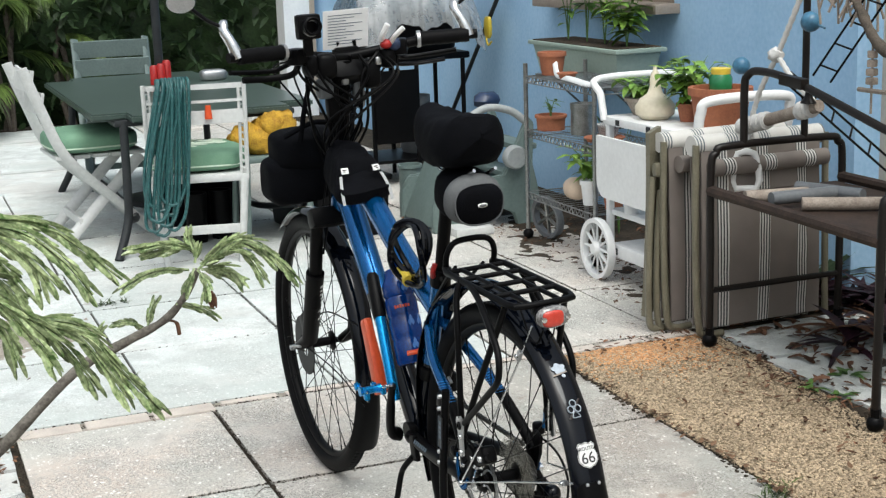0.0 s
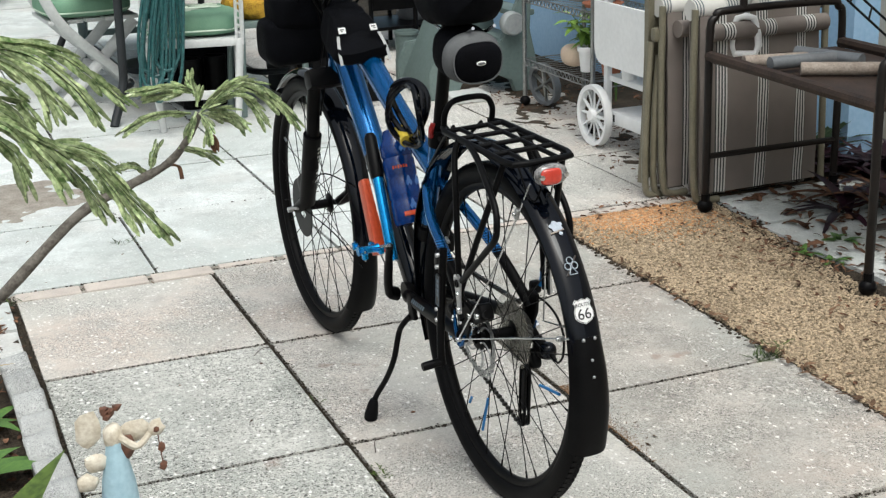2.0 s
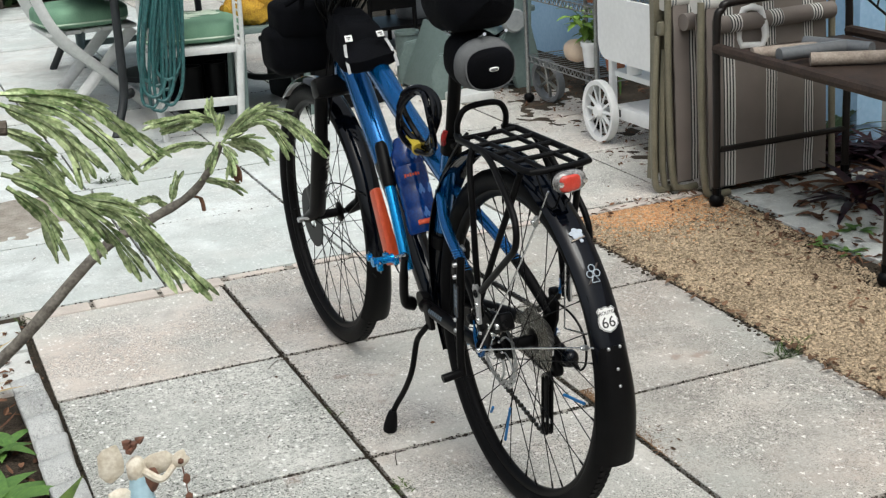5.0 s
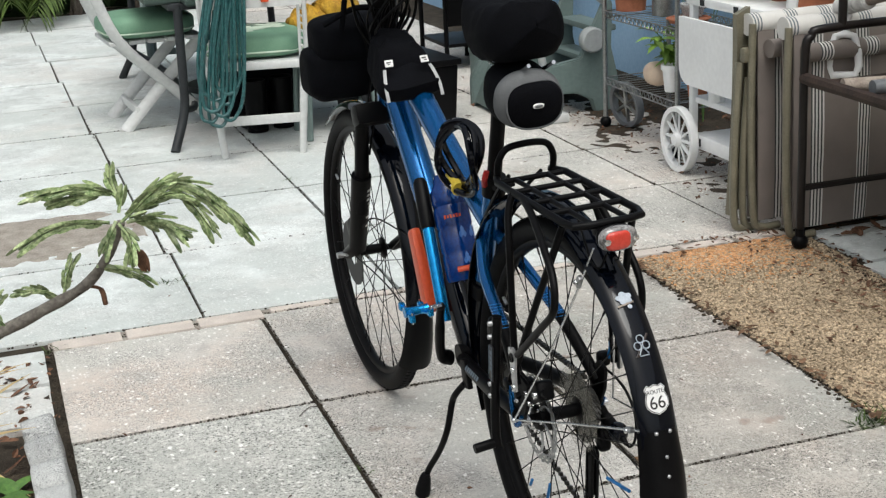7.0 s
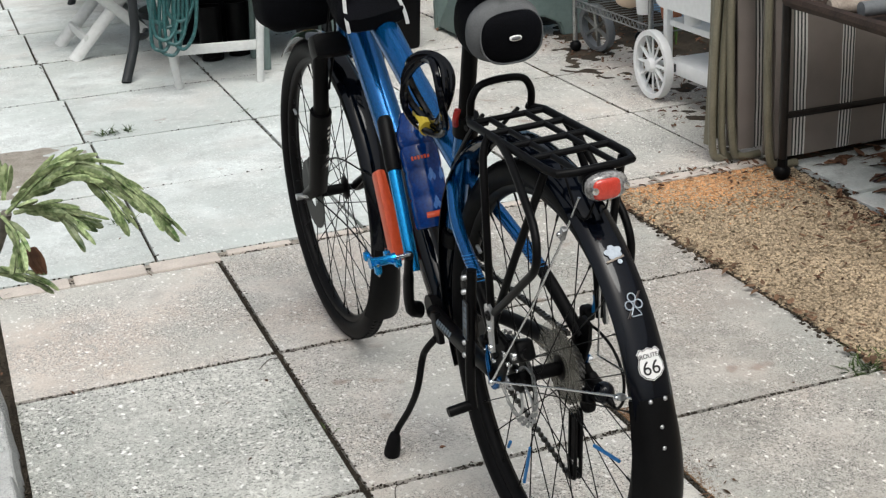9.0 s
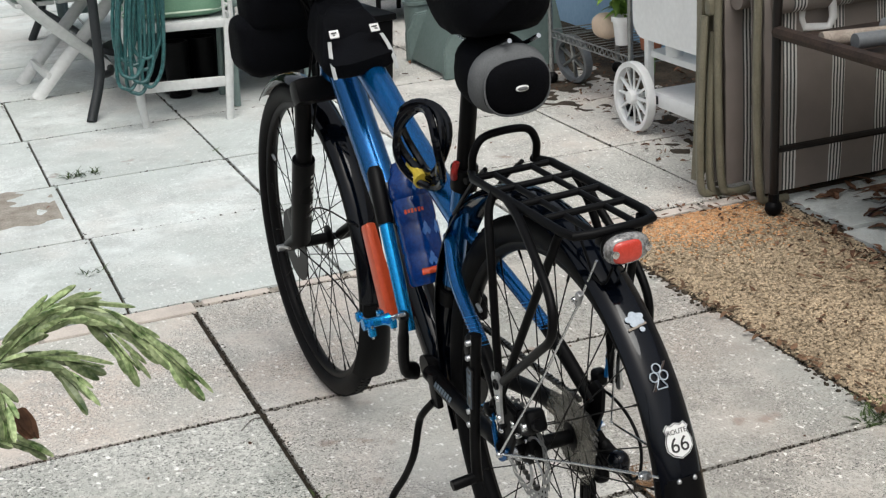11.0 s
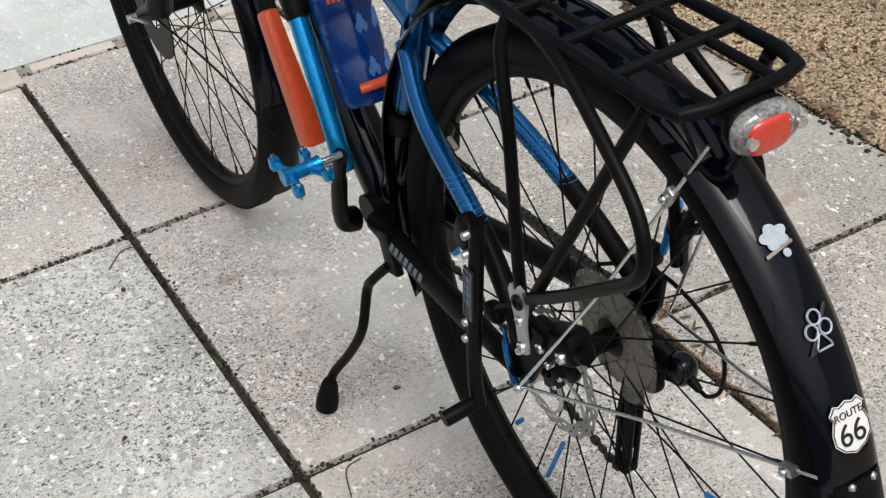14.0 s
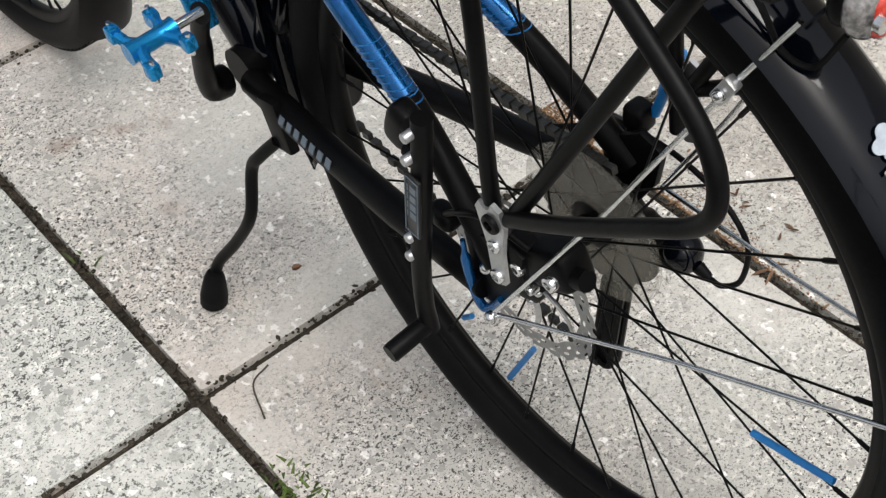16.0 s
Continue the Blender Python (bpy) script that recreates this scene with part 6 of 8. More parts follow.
def resin_chair(m, label):
    """A garden chair with an openwork back; its back stands at y = 0 and it faces +y."""
    c = thing("garden_chair", label, "chair", m, group="chairs round the table")
    bm = bm_new()
    box(bm, (0, 0.20, 0.385), (0.44, 0.43, 0.035), bev=0.012)
    part("seat", bm, GREY_PLASTIC, c)
    for x in (-0.165, 0.165):
        bm = bm_new()
        tube(bm, [(x * 1.22, 0.0, 0.40), (x, -0.02, 0.0)], [0.022, 0.018], 10, flat=0.7)
        part("leg", bm, GREY_PLASTIC, c)
        bm = bm_new()
        tube(bm, [(x * 1.22, 0.38, 0.40), (x * 1.15, 0.43, 0.0)], [0.022, 0.018], 10, flat=0.7)
        part("leg", bm, GREY_PLASTIC, c)
    bm = bm_new()
    box(bm, (0, -0.012, 0.155), (0.34, 0.022, 0.04), bev=0.006)
    part("stretcher", bm, GREY_PLASTIC, c)
    for x in (-0.212, 0.212):
        bm = bm_new()
        tube(bm, [(x, -0.005, 0.40), (x * 1.02, -0.03, 0.6), (x * 1.03, -0.05, 0.815)], 0.010, 8)
        tube(bm, [(x * 0.88, 0.0, 0.40), (x * 0.90, -0.024, 0.6), (x * 0.91, -0.045, 0.81)], 0.007, 8)
        for k in range(12):
            z = 0.42 + 0.032 * k
            tube(bm, [(x, -0.01 - 0.05 * (z - 0.4), z), (x * 0.9, -0.005 - 0.05 * (z - 0.4), z + 0.012)], 0.005, 6)
        part("back_post", bm, GREY_PLASTIC, c)
    for z, h in ((0.80, 0.022), (0.735, 0.012), (0.665, 0.06)):
        bm = bm_new()
        sheet(bm, lambda u, v: Vector((-0.215 + 0.43 * u, -0.045 - 0.025 * math.sin(math.pi * u) + 0.14 * (0.8 - z) * 0.4, z - h / 2 + h * v)), 12, 2, 0.014)
        part("back_rail", bm, GREY_PLASTIC, c)
    return c


def folding_chair(m, label, material, slats=2):
    """A folding garden chair with crossed legs; its back stands at y = 0 and it faces +y."""
    c = thing("folding_chair", label, "chair", m, group="chairs round the table")
    for x in (-0.215, 0.215):
        bm = bm_new()
        tube(bm, curve_pts([(x, -0.10, 0.86), (x, -0.03, 0.66), (x, 0.07, 0.42), (x, 0.28, 0.20), (x, 0.48, 0.0)]), 0.031, 10, flat=0.5)
        part("long_leg", bm, material, c)
        bm = bm_new()
        tube(bm, [(x * 0.88, 0.44, 0.40), (x * 0.88, 0.05, 0.0)], 0.030, 10, flat=0.5)
        part("short_leg", bm, material, c)
    for k in range(slats):
        bm = bm_new()
        z = 0.80 - 0.11 * k
        sheet(bm, lambda u, v: Vector((-0.225 + 0.45 * u, -0.10 + 0.35 * (0.86 - z) - 0.02 * math.sin(math.pi * u) + 0.02 * v, z - 0.05 + 0.1 * v)), 10, 2, 0.016)
        part("back_slat", bm, material, c)
    for k in range(5):
        bm = bm_new()
        box(bm, (0, 0.06 + 0.09 * k, 0.415), (0.42, 0.078, 0.02), bev=0.006)
        part("seat_slat", bm, material, c)
    bm = bm_new()
    box(bm, (0, 0.12, 0.09), (0.40, 0.02, 0.04), bev=0.006)
    part("stretcher", bm, material, c)
    return c


def cushion(m, label, s=(0.45, 0.44, 0.112), leaves=True):
    c = thing("seat_cushion", label, "cushion", m, group="seat cushions")
    bm = bm_new()
    pillow(bm, (0, 0, s[2] / 2), s, 0.52, 18, rough=0.02)
    part("pad", bm, CUSHION, c)
    bm = bm_new()
    tube(bm, [(math.copysign(abs(math.cos(a)) ** 0.52, math.cos(a)) * s[0] * 0.4925, math.copysign(abs(math.sin(a)) ** 0.52, math.sin(a)) * s[1] * 0.4925, s[2] * 0.30) for a in [2 * math.pi * i / 48 for i in range(48)]], 0.0042, 6, closed=True)
    part("piping", bm, CUSHION_LEAF, c, "pale piping")
    if leaves:
        for k, (x, y, a) in enumerate(((-0.06, -0.08, 40), (0.09, -0.01, 110), (-0.02, 0.10, 160))):
            bm = bm_new()
            d = Vector((math.cos(radians(a)), math.sin(radians(a)), 0))
            for j in range(5):
                q = Vector((x * 0.95, y * 0.95, s[2] * 1.012 + 0.0008 * j)) + d * (0.022 * (j - 2))
                leaf_blade(bm, q, Matrix.Rotation(radians(38 * (1 if j % 2 else -1)), 3, 'Z') @ d, (0, 0, 1), 0.115, 0.050, bend=0.03, fold=0.01)
            for v in bm.verts:
                p = min(0.98, (abs(v.co.x) * 2 / s[0]) ** (2 / 0.52) + (abs(v.co.y) * 2 / s[1]) ** (2 / 0.52))
                v.co.z += s[2] / 2 * (1 + 1.02 * (1 - p) ** 0.26) + 0.0015 - s[2] * 1.012
            part("leaf_print", bm, CUSHION_LEAF, c)
    return c


resin_chair(pose(0.43, 2.70, 0, 0, 0, -12), "greyed white plastic garden chair with a hose hung on its back")
cushion(pose(0.47, 2.93, 0.403, 0, 0, -12), "green leaf-print cushion on the plastic chair")
folding_chair(pose(-0.135, 3.70, 0, 0, 0, -86), "greyed white folding chair with a green cushion", GREY_PLASTIC)
cushion(pose(0.09, 3.69, 0.426, 0, 0, -86), "green cushion with a pale edge on the folding chair", leaves=False)
folding_chair(pose(0.50, 5.40, 0.0, 0, 0, 176), "slate green slatted chair behind the table", SLATE_PLASTIC)

table = thing("garden_table", "dark green rectangular patio table on charcoal legs", "table", pose(0.56, 4.02, 0))
bm = bm_new()
box(bm, (0, 0, 0.643), (1.06, 2.16, 0.034))
bmesh.ops.bevel(bm, geom=[e for e in bm.edges if abs(e.verts[0].co.z - e.verts[1].co.z) > 0.02], offset=0.16, segments=6, affect='EDGES')
bmesh.ops.bevel(bm, geom=[e for e in bm.edges if e.calc_length() > 0.0 and abs(e.verts[0].co.z - e.verts[1].co.z) < 0.001], offset=0.008, segments=2, affect='EDGES')
part("tabletop", bm, TABLE_GREEN, table)
bm = bm_new()
box(bm, (0, 0, 0.612), (0.86, 1.9, 0.03), bev=0.01)
part("apron", bm, DARK_METAL, table)
for x in (-0.42, 0.42):
    for y in (-0.98, 0.92):
        bm = bm_new()
        tube(bm, curve_pts([(x * 0.92, y * 0.95, 0.62), (x * 0.95, y, 0.3), (x * 0.98, y * 1.02, 0.16), (x * 1.14, y * 1.10, 0.0)]), 0.021, 10)
        part("leg", bm, DARK_METAL, table)
    bm = bm_new()
    tube(bm, curve_pts([(x * 0.97, -0.97, 0.16), (x * 0.7, -0.5, 0.10), (x * 0.7, 0.5, 0.10), (x * 0.97, 0.92, 0.16)]), 0.016, 8)
    part("stretcher", bm, DARK_METAL, table)

pole = thing("parasol_pole", "dark green parasol pole standing through the patio table", "parasol pole", pose(0.60, 4.40, 0))
bm = bm_new()
tube(bm, [(0, 0, 0.0), (0, 0, 2.4)], 0.024, 14)
part("pole", bm, DARK_METAL, pole)
bm = bm_new()
lathe(bm, [(0, 0), (0.24, 0), (0.24, 0.03), (0.06, 0.06), (0.03, 0.22), (0, 0.22)], 28)
part("base", bm, DARK_METAL, pole)
for dx, dy, z in ((-0.036, -0.03, 0.755), (0.0, -0.048, 0.765), (0.036, -0.03, 0.78)):
    bm = bm_new()
    lathe(bm, [(0, 0.66), (0.023, 0.66), (0.023, z), (0.015, z + 0.01), (0, z + 0.01)], 16, Matrix.Translation((dx, dy, 0)))
    part("red_tube", bm, RED_PLASTIC, pole, "red plastic tube")
bm = bm_new()
pillow(bm, (0.90, 4.40, 0.691), (0.15, 0.10, 0.062), 0.5, 10)
tagged(part("tin_box", bm, SILVER), "small silver box on the patio table", "box")

# hose over the chair's back
hose = thing("garden_hose", "dark teal garden hose hung in a long coil over the chair", "hose", pose(0.385, 2.645, 0))
for k in range(9):
    bm = bm_new()
    w, low = 0.055 + 0.006 * (k % 4), 0.30 - 0.022 * ((k * 5) % 7)
    y = -0.022 - 0.010 * (k % 3)
    x = -0.055 + 0.0125 * k
    pts = [(x - w * 0.25, 0.055, 0.62 + 0.01 * k), (x - w * 0.25, 0.05, 0.79), (x - w * 0.3, 0.02, 0.835), (x - w * 0.4, y, 0.80), (x - w * 0.9, y - 0.012, 0.50), (x - w * 0.8, y, low + 0.05), (x - w * 0.3, y - 0.012, low), (x + w * 0.3, y - 0.008, low + 0.01), (x + w * 0.7, y, low + 0.10), (x + w * 0.5, y - 0.012, 0.55), (x + w * 0.2, y, 0.81), (x + w * 0.2, 0.03, 0.832), (x + w * 0.2, 0.06, 0.75), (x, 0.06, 0.5 + 0.01 * k)]
    tube(bm, curve_pts([Vector((p[0] - 0.055 - 0.14 * max(0.0, 0.80 - p[2]) + rnd(-0.005, 0.005), p[1], p[2])) for p in pts], 5), 0.0075, 8)
    part("hose_loop", bm, HOSE, hose)
bm = bm_new()
tube(bm, [(0.085, -0.03, 0.72), (0.085, -0.032, 0.66)], [0.012, 0.017], 12)
part("nozzle", bm, ORANGE, hose, "orange hose connector")

# yellow bag and things behind the chair
stool = thing("plastic_stool", "low dark green plastic stool under a yellow bag", "stool", pose(0.83, 2.98, 0.055))
bm = bm_new()
box(bm, (0, 0, 0.37), (0.36, 0.30, 0.03), bev=0.01)
part("seat", bm, SAGE_PLASTIC, stool)
for x in (-0.14, 0.14):
    for y in (-0.11, 0.11):
        bm = bm_new()
        tube(bm, [(x, y, 0.36), (x * 1.15, y * 1.15, -0.055)], 0.016, 8)
        part("leg", bm, SAGE_PLASTIC, stool)
bm = bm_new()
pillow(bm, (0.78, 2.96, 0.505), (0.29, 0.20, 0.13), 0.8, 26)
ball(bm, (0.85, 2.92, 0.565), (0.09, 0.08, 0.065), 4)
for v in bm.verts:
    q = v.co * 1.0
    v.co += Vector((noise.noise(q * 19) * 0.03, noise.noise(q * 17 + Vector((5, 0, 0))) * 0.03, 0.06 * abs(noise.noise(q * 16 + Vector((0, 9, 0)))) - 0.03 * abs(noise.noise(q * 42))))
tagged(part("yellow_bag", bm, YELLOW_CLOTH), "crumpled mustard yellow cloth bag on a stool", "bag")
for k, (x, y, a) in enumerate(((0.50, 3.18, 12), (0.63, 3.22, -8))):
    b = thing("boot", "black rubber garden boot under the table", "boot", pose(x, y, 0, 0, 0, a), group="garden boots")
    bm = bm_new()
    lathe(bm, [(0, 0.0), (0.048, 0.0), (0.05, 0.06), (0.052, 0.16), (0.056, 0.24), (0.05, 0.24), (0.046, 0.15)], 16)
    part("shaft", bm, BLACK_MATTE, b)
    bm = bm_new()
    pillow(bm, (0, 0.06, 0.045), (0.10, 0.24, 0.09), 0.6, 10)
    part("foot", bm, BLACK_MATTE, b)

# added bag form: its black stands in for the deep shade under the table
shade_bag = thing("shade_bag", "black bag form added in place of the shade under the table", "bag", pose(0.60, 3.42, 0, 0, 0, 8))
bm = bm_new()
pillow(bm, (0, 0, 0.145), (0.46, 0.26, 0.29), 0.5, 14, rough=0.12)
part("body", bm, BLACK_FABRIC, shade_bag)
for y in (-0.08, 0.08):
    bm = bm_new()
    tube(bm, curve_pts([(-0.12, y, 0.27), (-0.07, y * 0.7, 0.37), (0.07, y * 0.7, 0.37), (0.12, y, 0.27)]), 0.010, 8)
    part("handle", bm, BLACK_FABRIC, shade_bag)

# added tub form, assumed: a black mass for the shadow below the tabletop
tub = thing("shade_tub", "low black tub form added to darken the space under the table", "tub", pose(1.16, 3.16, 0.0, 0, 0, 6))
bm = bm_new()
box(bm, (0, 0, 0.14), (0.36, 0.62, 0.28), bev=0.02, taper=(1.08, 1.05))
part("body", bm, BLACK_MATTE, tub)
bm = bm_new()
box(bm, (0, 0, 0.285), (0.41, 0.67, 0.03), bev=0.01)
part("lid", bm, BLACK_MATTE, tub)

# ---------- along the wall, far part: grill, drape, gas bottle ----------
grill = thing("barbecue_trolley", "black barbecue trolley half covered by a plastic sheet", "barbecue", pose(2.05, 4.36, 0))
for x in (-0.29, -0.02, 0.27):
    for y in (-0.22, 0.22):
        bm = bm_new()
        tube(bm, [(x, y, 0), (x, y, 0.72)], 0.014, 8)
        part("leg", bm, BLACK_MATTE, grill)
bm = bm_new()
box(bm, (-0.15, -0.235, 0.46), (0.27, 0.012, 0.42), bev=0.004)
part("front_panel", bm, BLACK_MATTE, grill)
bm = bm_new()
box(bm, (0, 0, 0.14), (0.58, 0.44, 0.02), bev=0.004)
part("shelf", bm, BLACK_MATTE, grill)
bm = bm_new()
box(bm, (0, 0, 0.735), (0.62, 0.48, 0.04), bev=0.01)
pillow(bm, (0, 0, 0.86), (0.54, 0.42, 0.26), 0.4, 12)
part("firebox", bm, BLACK_MATTE, grill)
bm = bm_new()


def drape(u, v):
    x = -0.36 + 0.72 * u
    a = (v - 0.5) * 2
    y = 0.30 * math.sin(a * 1.5)
    z = 1.30 - 0.34 * abs(a) ** 2.2 - 0.16 * abs(2 * u - 1) ** 3
    f = noise.noise(Vector((u * 13, v * 3, 2))) * 0.05 + noise.noise(Vector((u * 5, v * 5, 9))) * 0.05
    return Vector((x + f * 0.6, y * (1 + 0.2 * abs(a)) + f, z + f * 0.6 - 0.02))


sheet(bm, drape, 44, 40, 0.002)
tagged(part("plastic_cover", bm, SHEET, matrix=pose(2.05, 4.36, -0.02)), "crumpled milky plastic sheet over the barbecue", "cover")
gas = thing("gas_bottle", "grey gas bottle under the barbecue trolley", "gas bottle", pose(2.13, 4.40, 0.151))
bm = bm_new()
lathe(bm, [(0, 0), (0.10, 0.0), (0.115, 0.03), (0.115, 0.22), (0.09, 0.27), (0.03, 0.29), (0, 0.29)], 24)
part("body", bm, GREY_STEEL, gas)
bm = bm_new()
lathe(bm, [(0.07, 0.275), (0.075, 0.275), (0.075, 0.34), (0.07, 0.34)], 24, closed=True)
part("collar", bm, GREY_STEEL, gas)
broom = thing("broom", "dark broom handle leaning on the blue wall", "broom", None)
bm = bm_new()
tube(bm, [(2.40, 4.88, 0.0), (2.57, 3.86, 1.36)], 0.013, 10)
part("handle", bm, DARK_METAL, broom)
bm = bm_new()
pillow(bm, (2.40, 4.86, 0.04), (0.08, 0.30, 0.08), 0.5, 8)
part("head", bm, NAVY, broom)
bm = bm_new()
pillow(bm, (2.505, 4.18, 0.88), (0.03, 0.08, 0.13), 0.6, 10)
tube(bm, curve_pts([(2.50, 4.2, 0.83), (2.49, 4.15, 0.78), (2.50, 4.12, 0.80)]), 0.006, 6)
part("clip", bm, YELLOW_PLASTIC, broom, "yellow plastic clip")

# sage plastic toy
toy = thing("toy_slide", "sage green plastic toddler slide with a pale curved handle", "toy slide", pose(1.86, 2.98, 0))


def side_panel(y):
    bm = bm_new()
    out = [(-0.30, 0.0), (-0.16, 0.0), (-0.13, 0.07), (-0.05, 0.10), (0.05, 0.10), (0.13, 0.06), (0.15, 0.0), (0.27, 0.0), (0.27, 0.15), (0.235, 0.30), (0.245, 0.50), (0.215, 0.535), (0.15, 0.40), (0.08, 0.26), (-0.04, 0.24), (-0.25, 0.22), (-0.30, 0.14)]
    vs = [bm.verts.new((x, y - 0.02, z)) for x, z in out]
    f = bm.faces.new(vs)
    r = bmesh.ops.extrude_face_region(bm, geom=[f])
    bmesh.ops.translate(bm, vec=(0, 0.04, 0), verts=[v for v in r["geom"] if isinstance(v, bmesh.types.BMVert)])
    bmesh.ops.bevel(bm, geom=bm.edges[:], offset=0.006, segments=2, affect='EDGES')
    return part("side_panel", bm, SAGE_PLASTIC, toy)


side_panel(-0.22)
side_panel(0.22)
bm = bm_new()
box(bm, (-0.21, 0, 0.17), (0.03, 0.40, 0.34), rot=(0, 24, 0), bev=0.01)
part("slide_board", bm, SAGE_PLASTIC, toy)
for z, x in ((0.10, 0.12), (0.24, 0.18), (0.38, 0.22)):
    bm = bm_new()
    box(bm, (x, 0, z), (0.12, 0.40, 0.03), bev=0.01)
    part("step", bm, SAGE_PLASTIC, toy)
bm = bm_new()
lathe(bm, [(0, -0.03), (0.05, -0.03), (0.058, -0.02), (0.058, 0.02), (0.05, 0.03), (0, 0.03)], 24, Matrix.Translation((0.125, -0.265, 0.345)) @ Matrix.Rotation(radians(90), 4, 'X'))
part("knob", bm, PALE_GREY, toy, "grey round knob")
bm = bm_new()
tube(bm, curve_pts([(-0.10, -0.22, 0.24), (-0.14, -0.22, 0.48), (-0.02, -0.22, 0.585), (0.12, -0.22, 0.57), (0.22, -0.22, 0.50)]), 0.019, 10)
part("handle", bm, PALE_GREY, toy, "grey curved handle")
bm = bm_new()
box(bm, (-0.14, -0.30, 0.02), (0.20, 0.16, 0.04), bev=0.01)
part("foot", bm, GREY_PLASTIC, toy)
bm = bm_new()
ball(bm, (1.96, 2.98, 0.60), (0.07, 0.05, 0.045), 2, 0.3)
tagged(part("sun_hat", bm, NAVY), "dark blue cloth hat on the toy slide", "hat")
bm = bm_new()
lathe(bm, [(0, 0), (0.055, 0), (0.060, 0.22), (0.066, 0.225), (0.066, 0.24), (0.056, 0.24), (0.052, 0.02), (0, 0.02)], 20)
tagged(part("tall_planter", bm, SAGE_PLASTIC, matrix=pose(1.70, 3.42, 0)), "small sage green plastic bin on the patio", "bin")


# ---------- wire shelf with pots ----------
shelf = thing("wire_shelf", "three-tier chrome wire shelf with rusted posts and casters", "shelf", pose(2.07, 2.09, 0))
for x in (-0.155, 0.155):
    for y in (-0.335, 0.335):
        bm = bm_new()
        tube(bm, [(x, y, 0.05), (x, y, 0.825)], 0.0105, 10)
        p = part("post", bm, GALV, shelf)
        bm = bm_new()
        ball(bm, (x, y, 0.026), 0.026, 2)
        part("caster", bm, BLACK_MATTE, p)
for z in (0.765, 0.515, 0.225):
    bm = bm_new()
    for x in (-0.155, 0.155):
        for dz in (0.0, -0.028):
            tube(bm, [(x, -0.335, z + dz), (x, 0.335, z + dz)], 0.0032, 6)
        zig = [(x, -0.335 + 0.67 * k / 36, z - (0.028 if k % 2 else 0.0)) for k in range(37)]
        tube(bm, zig, 0.0026, 5)
    for y in (-0.335, 0.335):
        for dz in (0.0, -0.028):
            tube(bm, [(-0.155, y, z + dz), (0.155, y, z + dz)], 0.0032, 6)
    deck = part("shelf_deck", bm, GALV, shelf)
    for k in range(15):
        m = pose(0, -0.32 + 0.64 * k / 14, z + 0.003)
        if k == 0:
            bm = bm_new()
            tube(bm, [(-0.155, 0, 0), (0.155, 0, 0)], 0.0016, 5)
            wire = part("wire", bm, GALV, deck, matrix=m)
        else:
            again(wire, m)


def pot(name, label, c, r, h, material, taper=0.75, rim=0.012, category="pot"):
    bm = bm_new()
    lathe(bm, [(0, 0), (r * taper, 0), (r * 0.97, h * 0.82), (r + rim * 0.4, h * 0.82), (r + rim * 0.4, h), (r - 0.008, h), (r - 0.01, h * 0.85), (0, h * 0.82)], 24)
    o = part(name, bm, material, matrix=Matrix.Translation(c))
    return tagged(o, label, category)


def plant(name, label, c, n, size, spread, height, material=None, stems=5):
    """A leafy plant: bent stems that carry folded leaves."""
    p = thing(name, label, "plant", Matrix.Translation(c))
    bm, lb = bm_new(), bm_new()
    for s in range(stems):
        a = 2 * math.pi * s / stems + rnd(-0.5, 0.5)
        tip = Vector((math.cos(a) * spread * rnd(0.4, 1), math.sin(a) * spread * rnd(0.4, 1), height * rnd(0.65, 1.0)))
        pts = curve_pts([Vector((0, 0, 0)), Vector((tip.x * 0.25, tip.y * 0.25, tip.z * 0.5)), tip], 6)
        tube(bm, pts, [0.0035 * (1 - 0.6 * k / (len(pts) - 1)) for k in range(len(pts))], 5)
        for k in range(n // stems):
            q = pts[rnd_index(len(pts), k)]
            b = rnd(0, 6.28)
            leaf_blade(lb, q, (math.cos(b), math.sin(b), rnd(-0.3, 0.5)), (0, 0, 1), size * rnd(0.6, 1.2), size * rnd(0.35, 0.5), bend=rnd(0.1, 0.5))
    part("stems", bm, LEAF, p)
    part("leaves", lb, material or LEAF, p)
    return p


def rnd_index(n, k):
    return min(n - 1, int(n * (0.3 + 0.7 * random.random())))


pot("terracotta_pot", "tilted terracotta pot on the top shelf", (2.02, 2.36, 0.771), 0.062, 0.105, TERRACOTTA)
pot("terracotta_saucer", "small terracotta dish on the top shelf", (1.98, 2.13, 0.771), 0.042, 0.03, TERRACOTTA)
bm = bm_new()
tube(bm, curve_pts([(2.0, 2.29, 0.83), (1.97, 2.2, 0.785), (1.94, 2.0, 0.782), (1.93, 1.83, 0.775), (1.92, 1.76, 0.79)]), 0.014, 8, flat=0.35)
tagged(part("cloth_strip", bm, WHITE_PLASTIC), "strip of white cloth lying on the shelf", "cloth")
pot("red_brown_pot", "squat red-brown pot on the middle shelf", (2.0, 2.34, 0.521), 0.07, 0.07, TERRACOTTA, 0.9)
plant("pot_seedling", "small seedling in the red-brown pot", (2.0, 2.34, 0.57), 10, 0.05, 0.05, 0.12, stems=3)
pot("speckled_can", "speckled grey tin used as a pot", (2.05, 2.12, 0.521), 0.055, 0.14, GALV, 1.0, 0.004, "tin")
pot("clay_saucer", "wide clay saucer on the middle shelf", (2.03, 1.88, 0.521), 0.085, 0.018, TERRACOTTA, 0.9)
pot("pebble_dish", "shallow stone dish on the middle shelf", (2.06, 1.90, 0.541), 0.05, 0.05, EDGE_STONE)
bm = bm_new()
pillow(bm, (2.02, 2.12, 0.277), (0.12, 0.13, 0.10), 0.8, 12, rough=0.1)
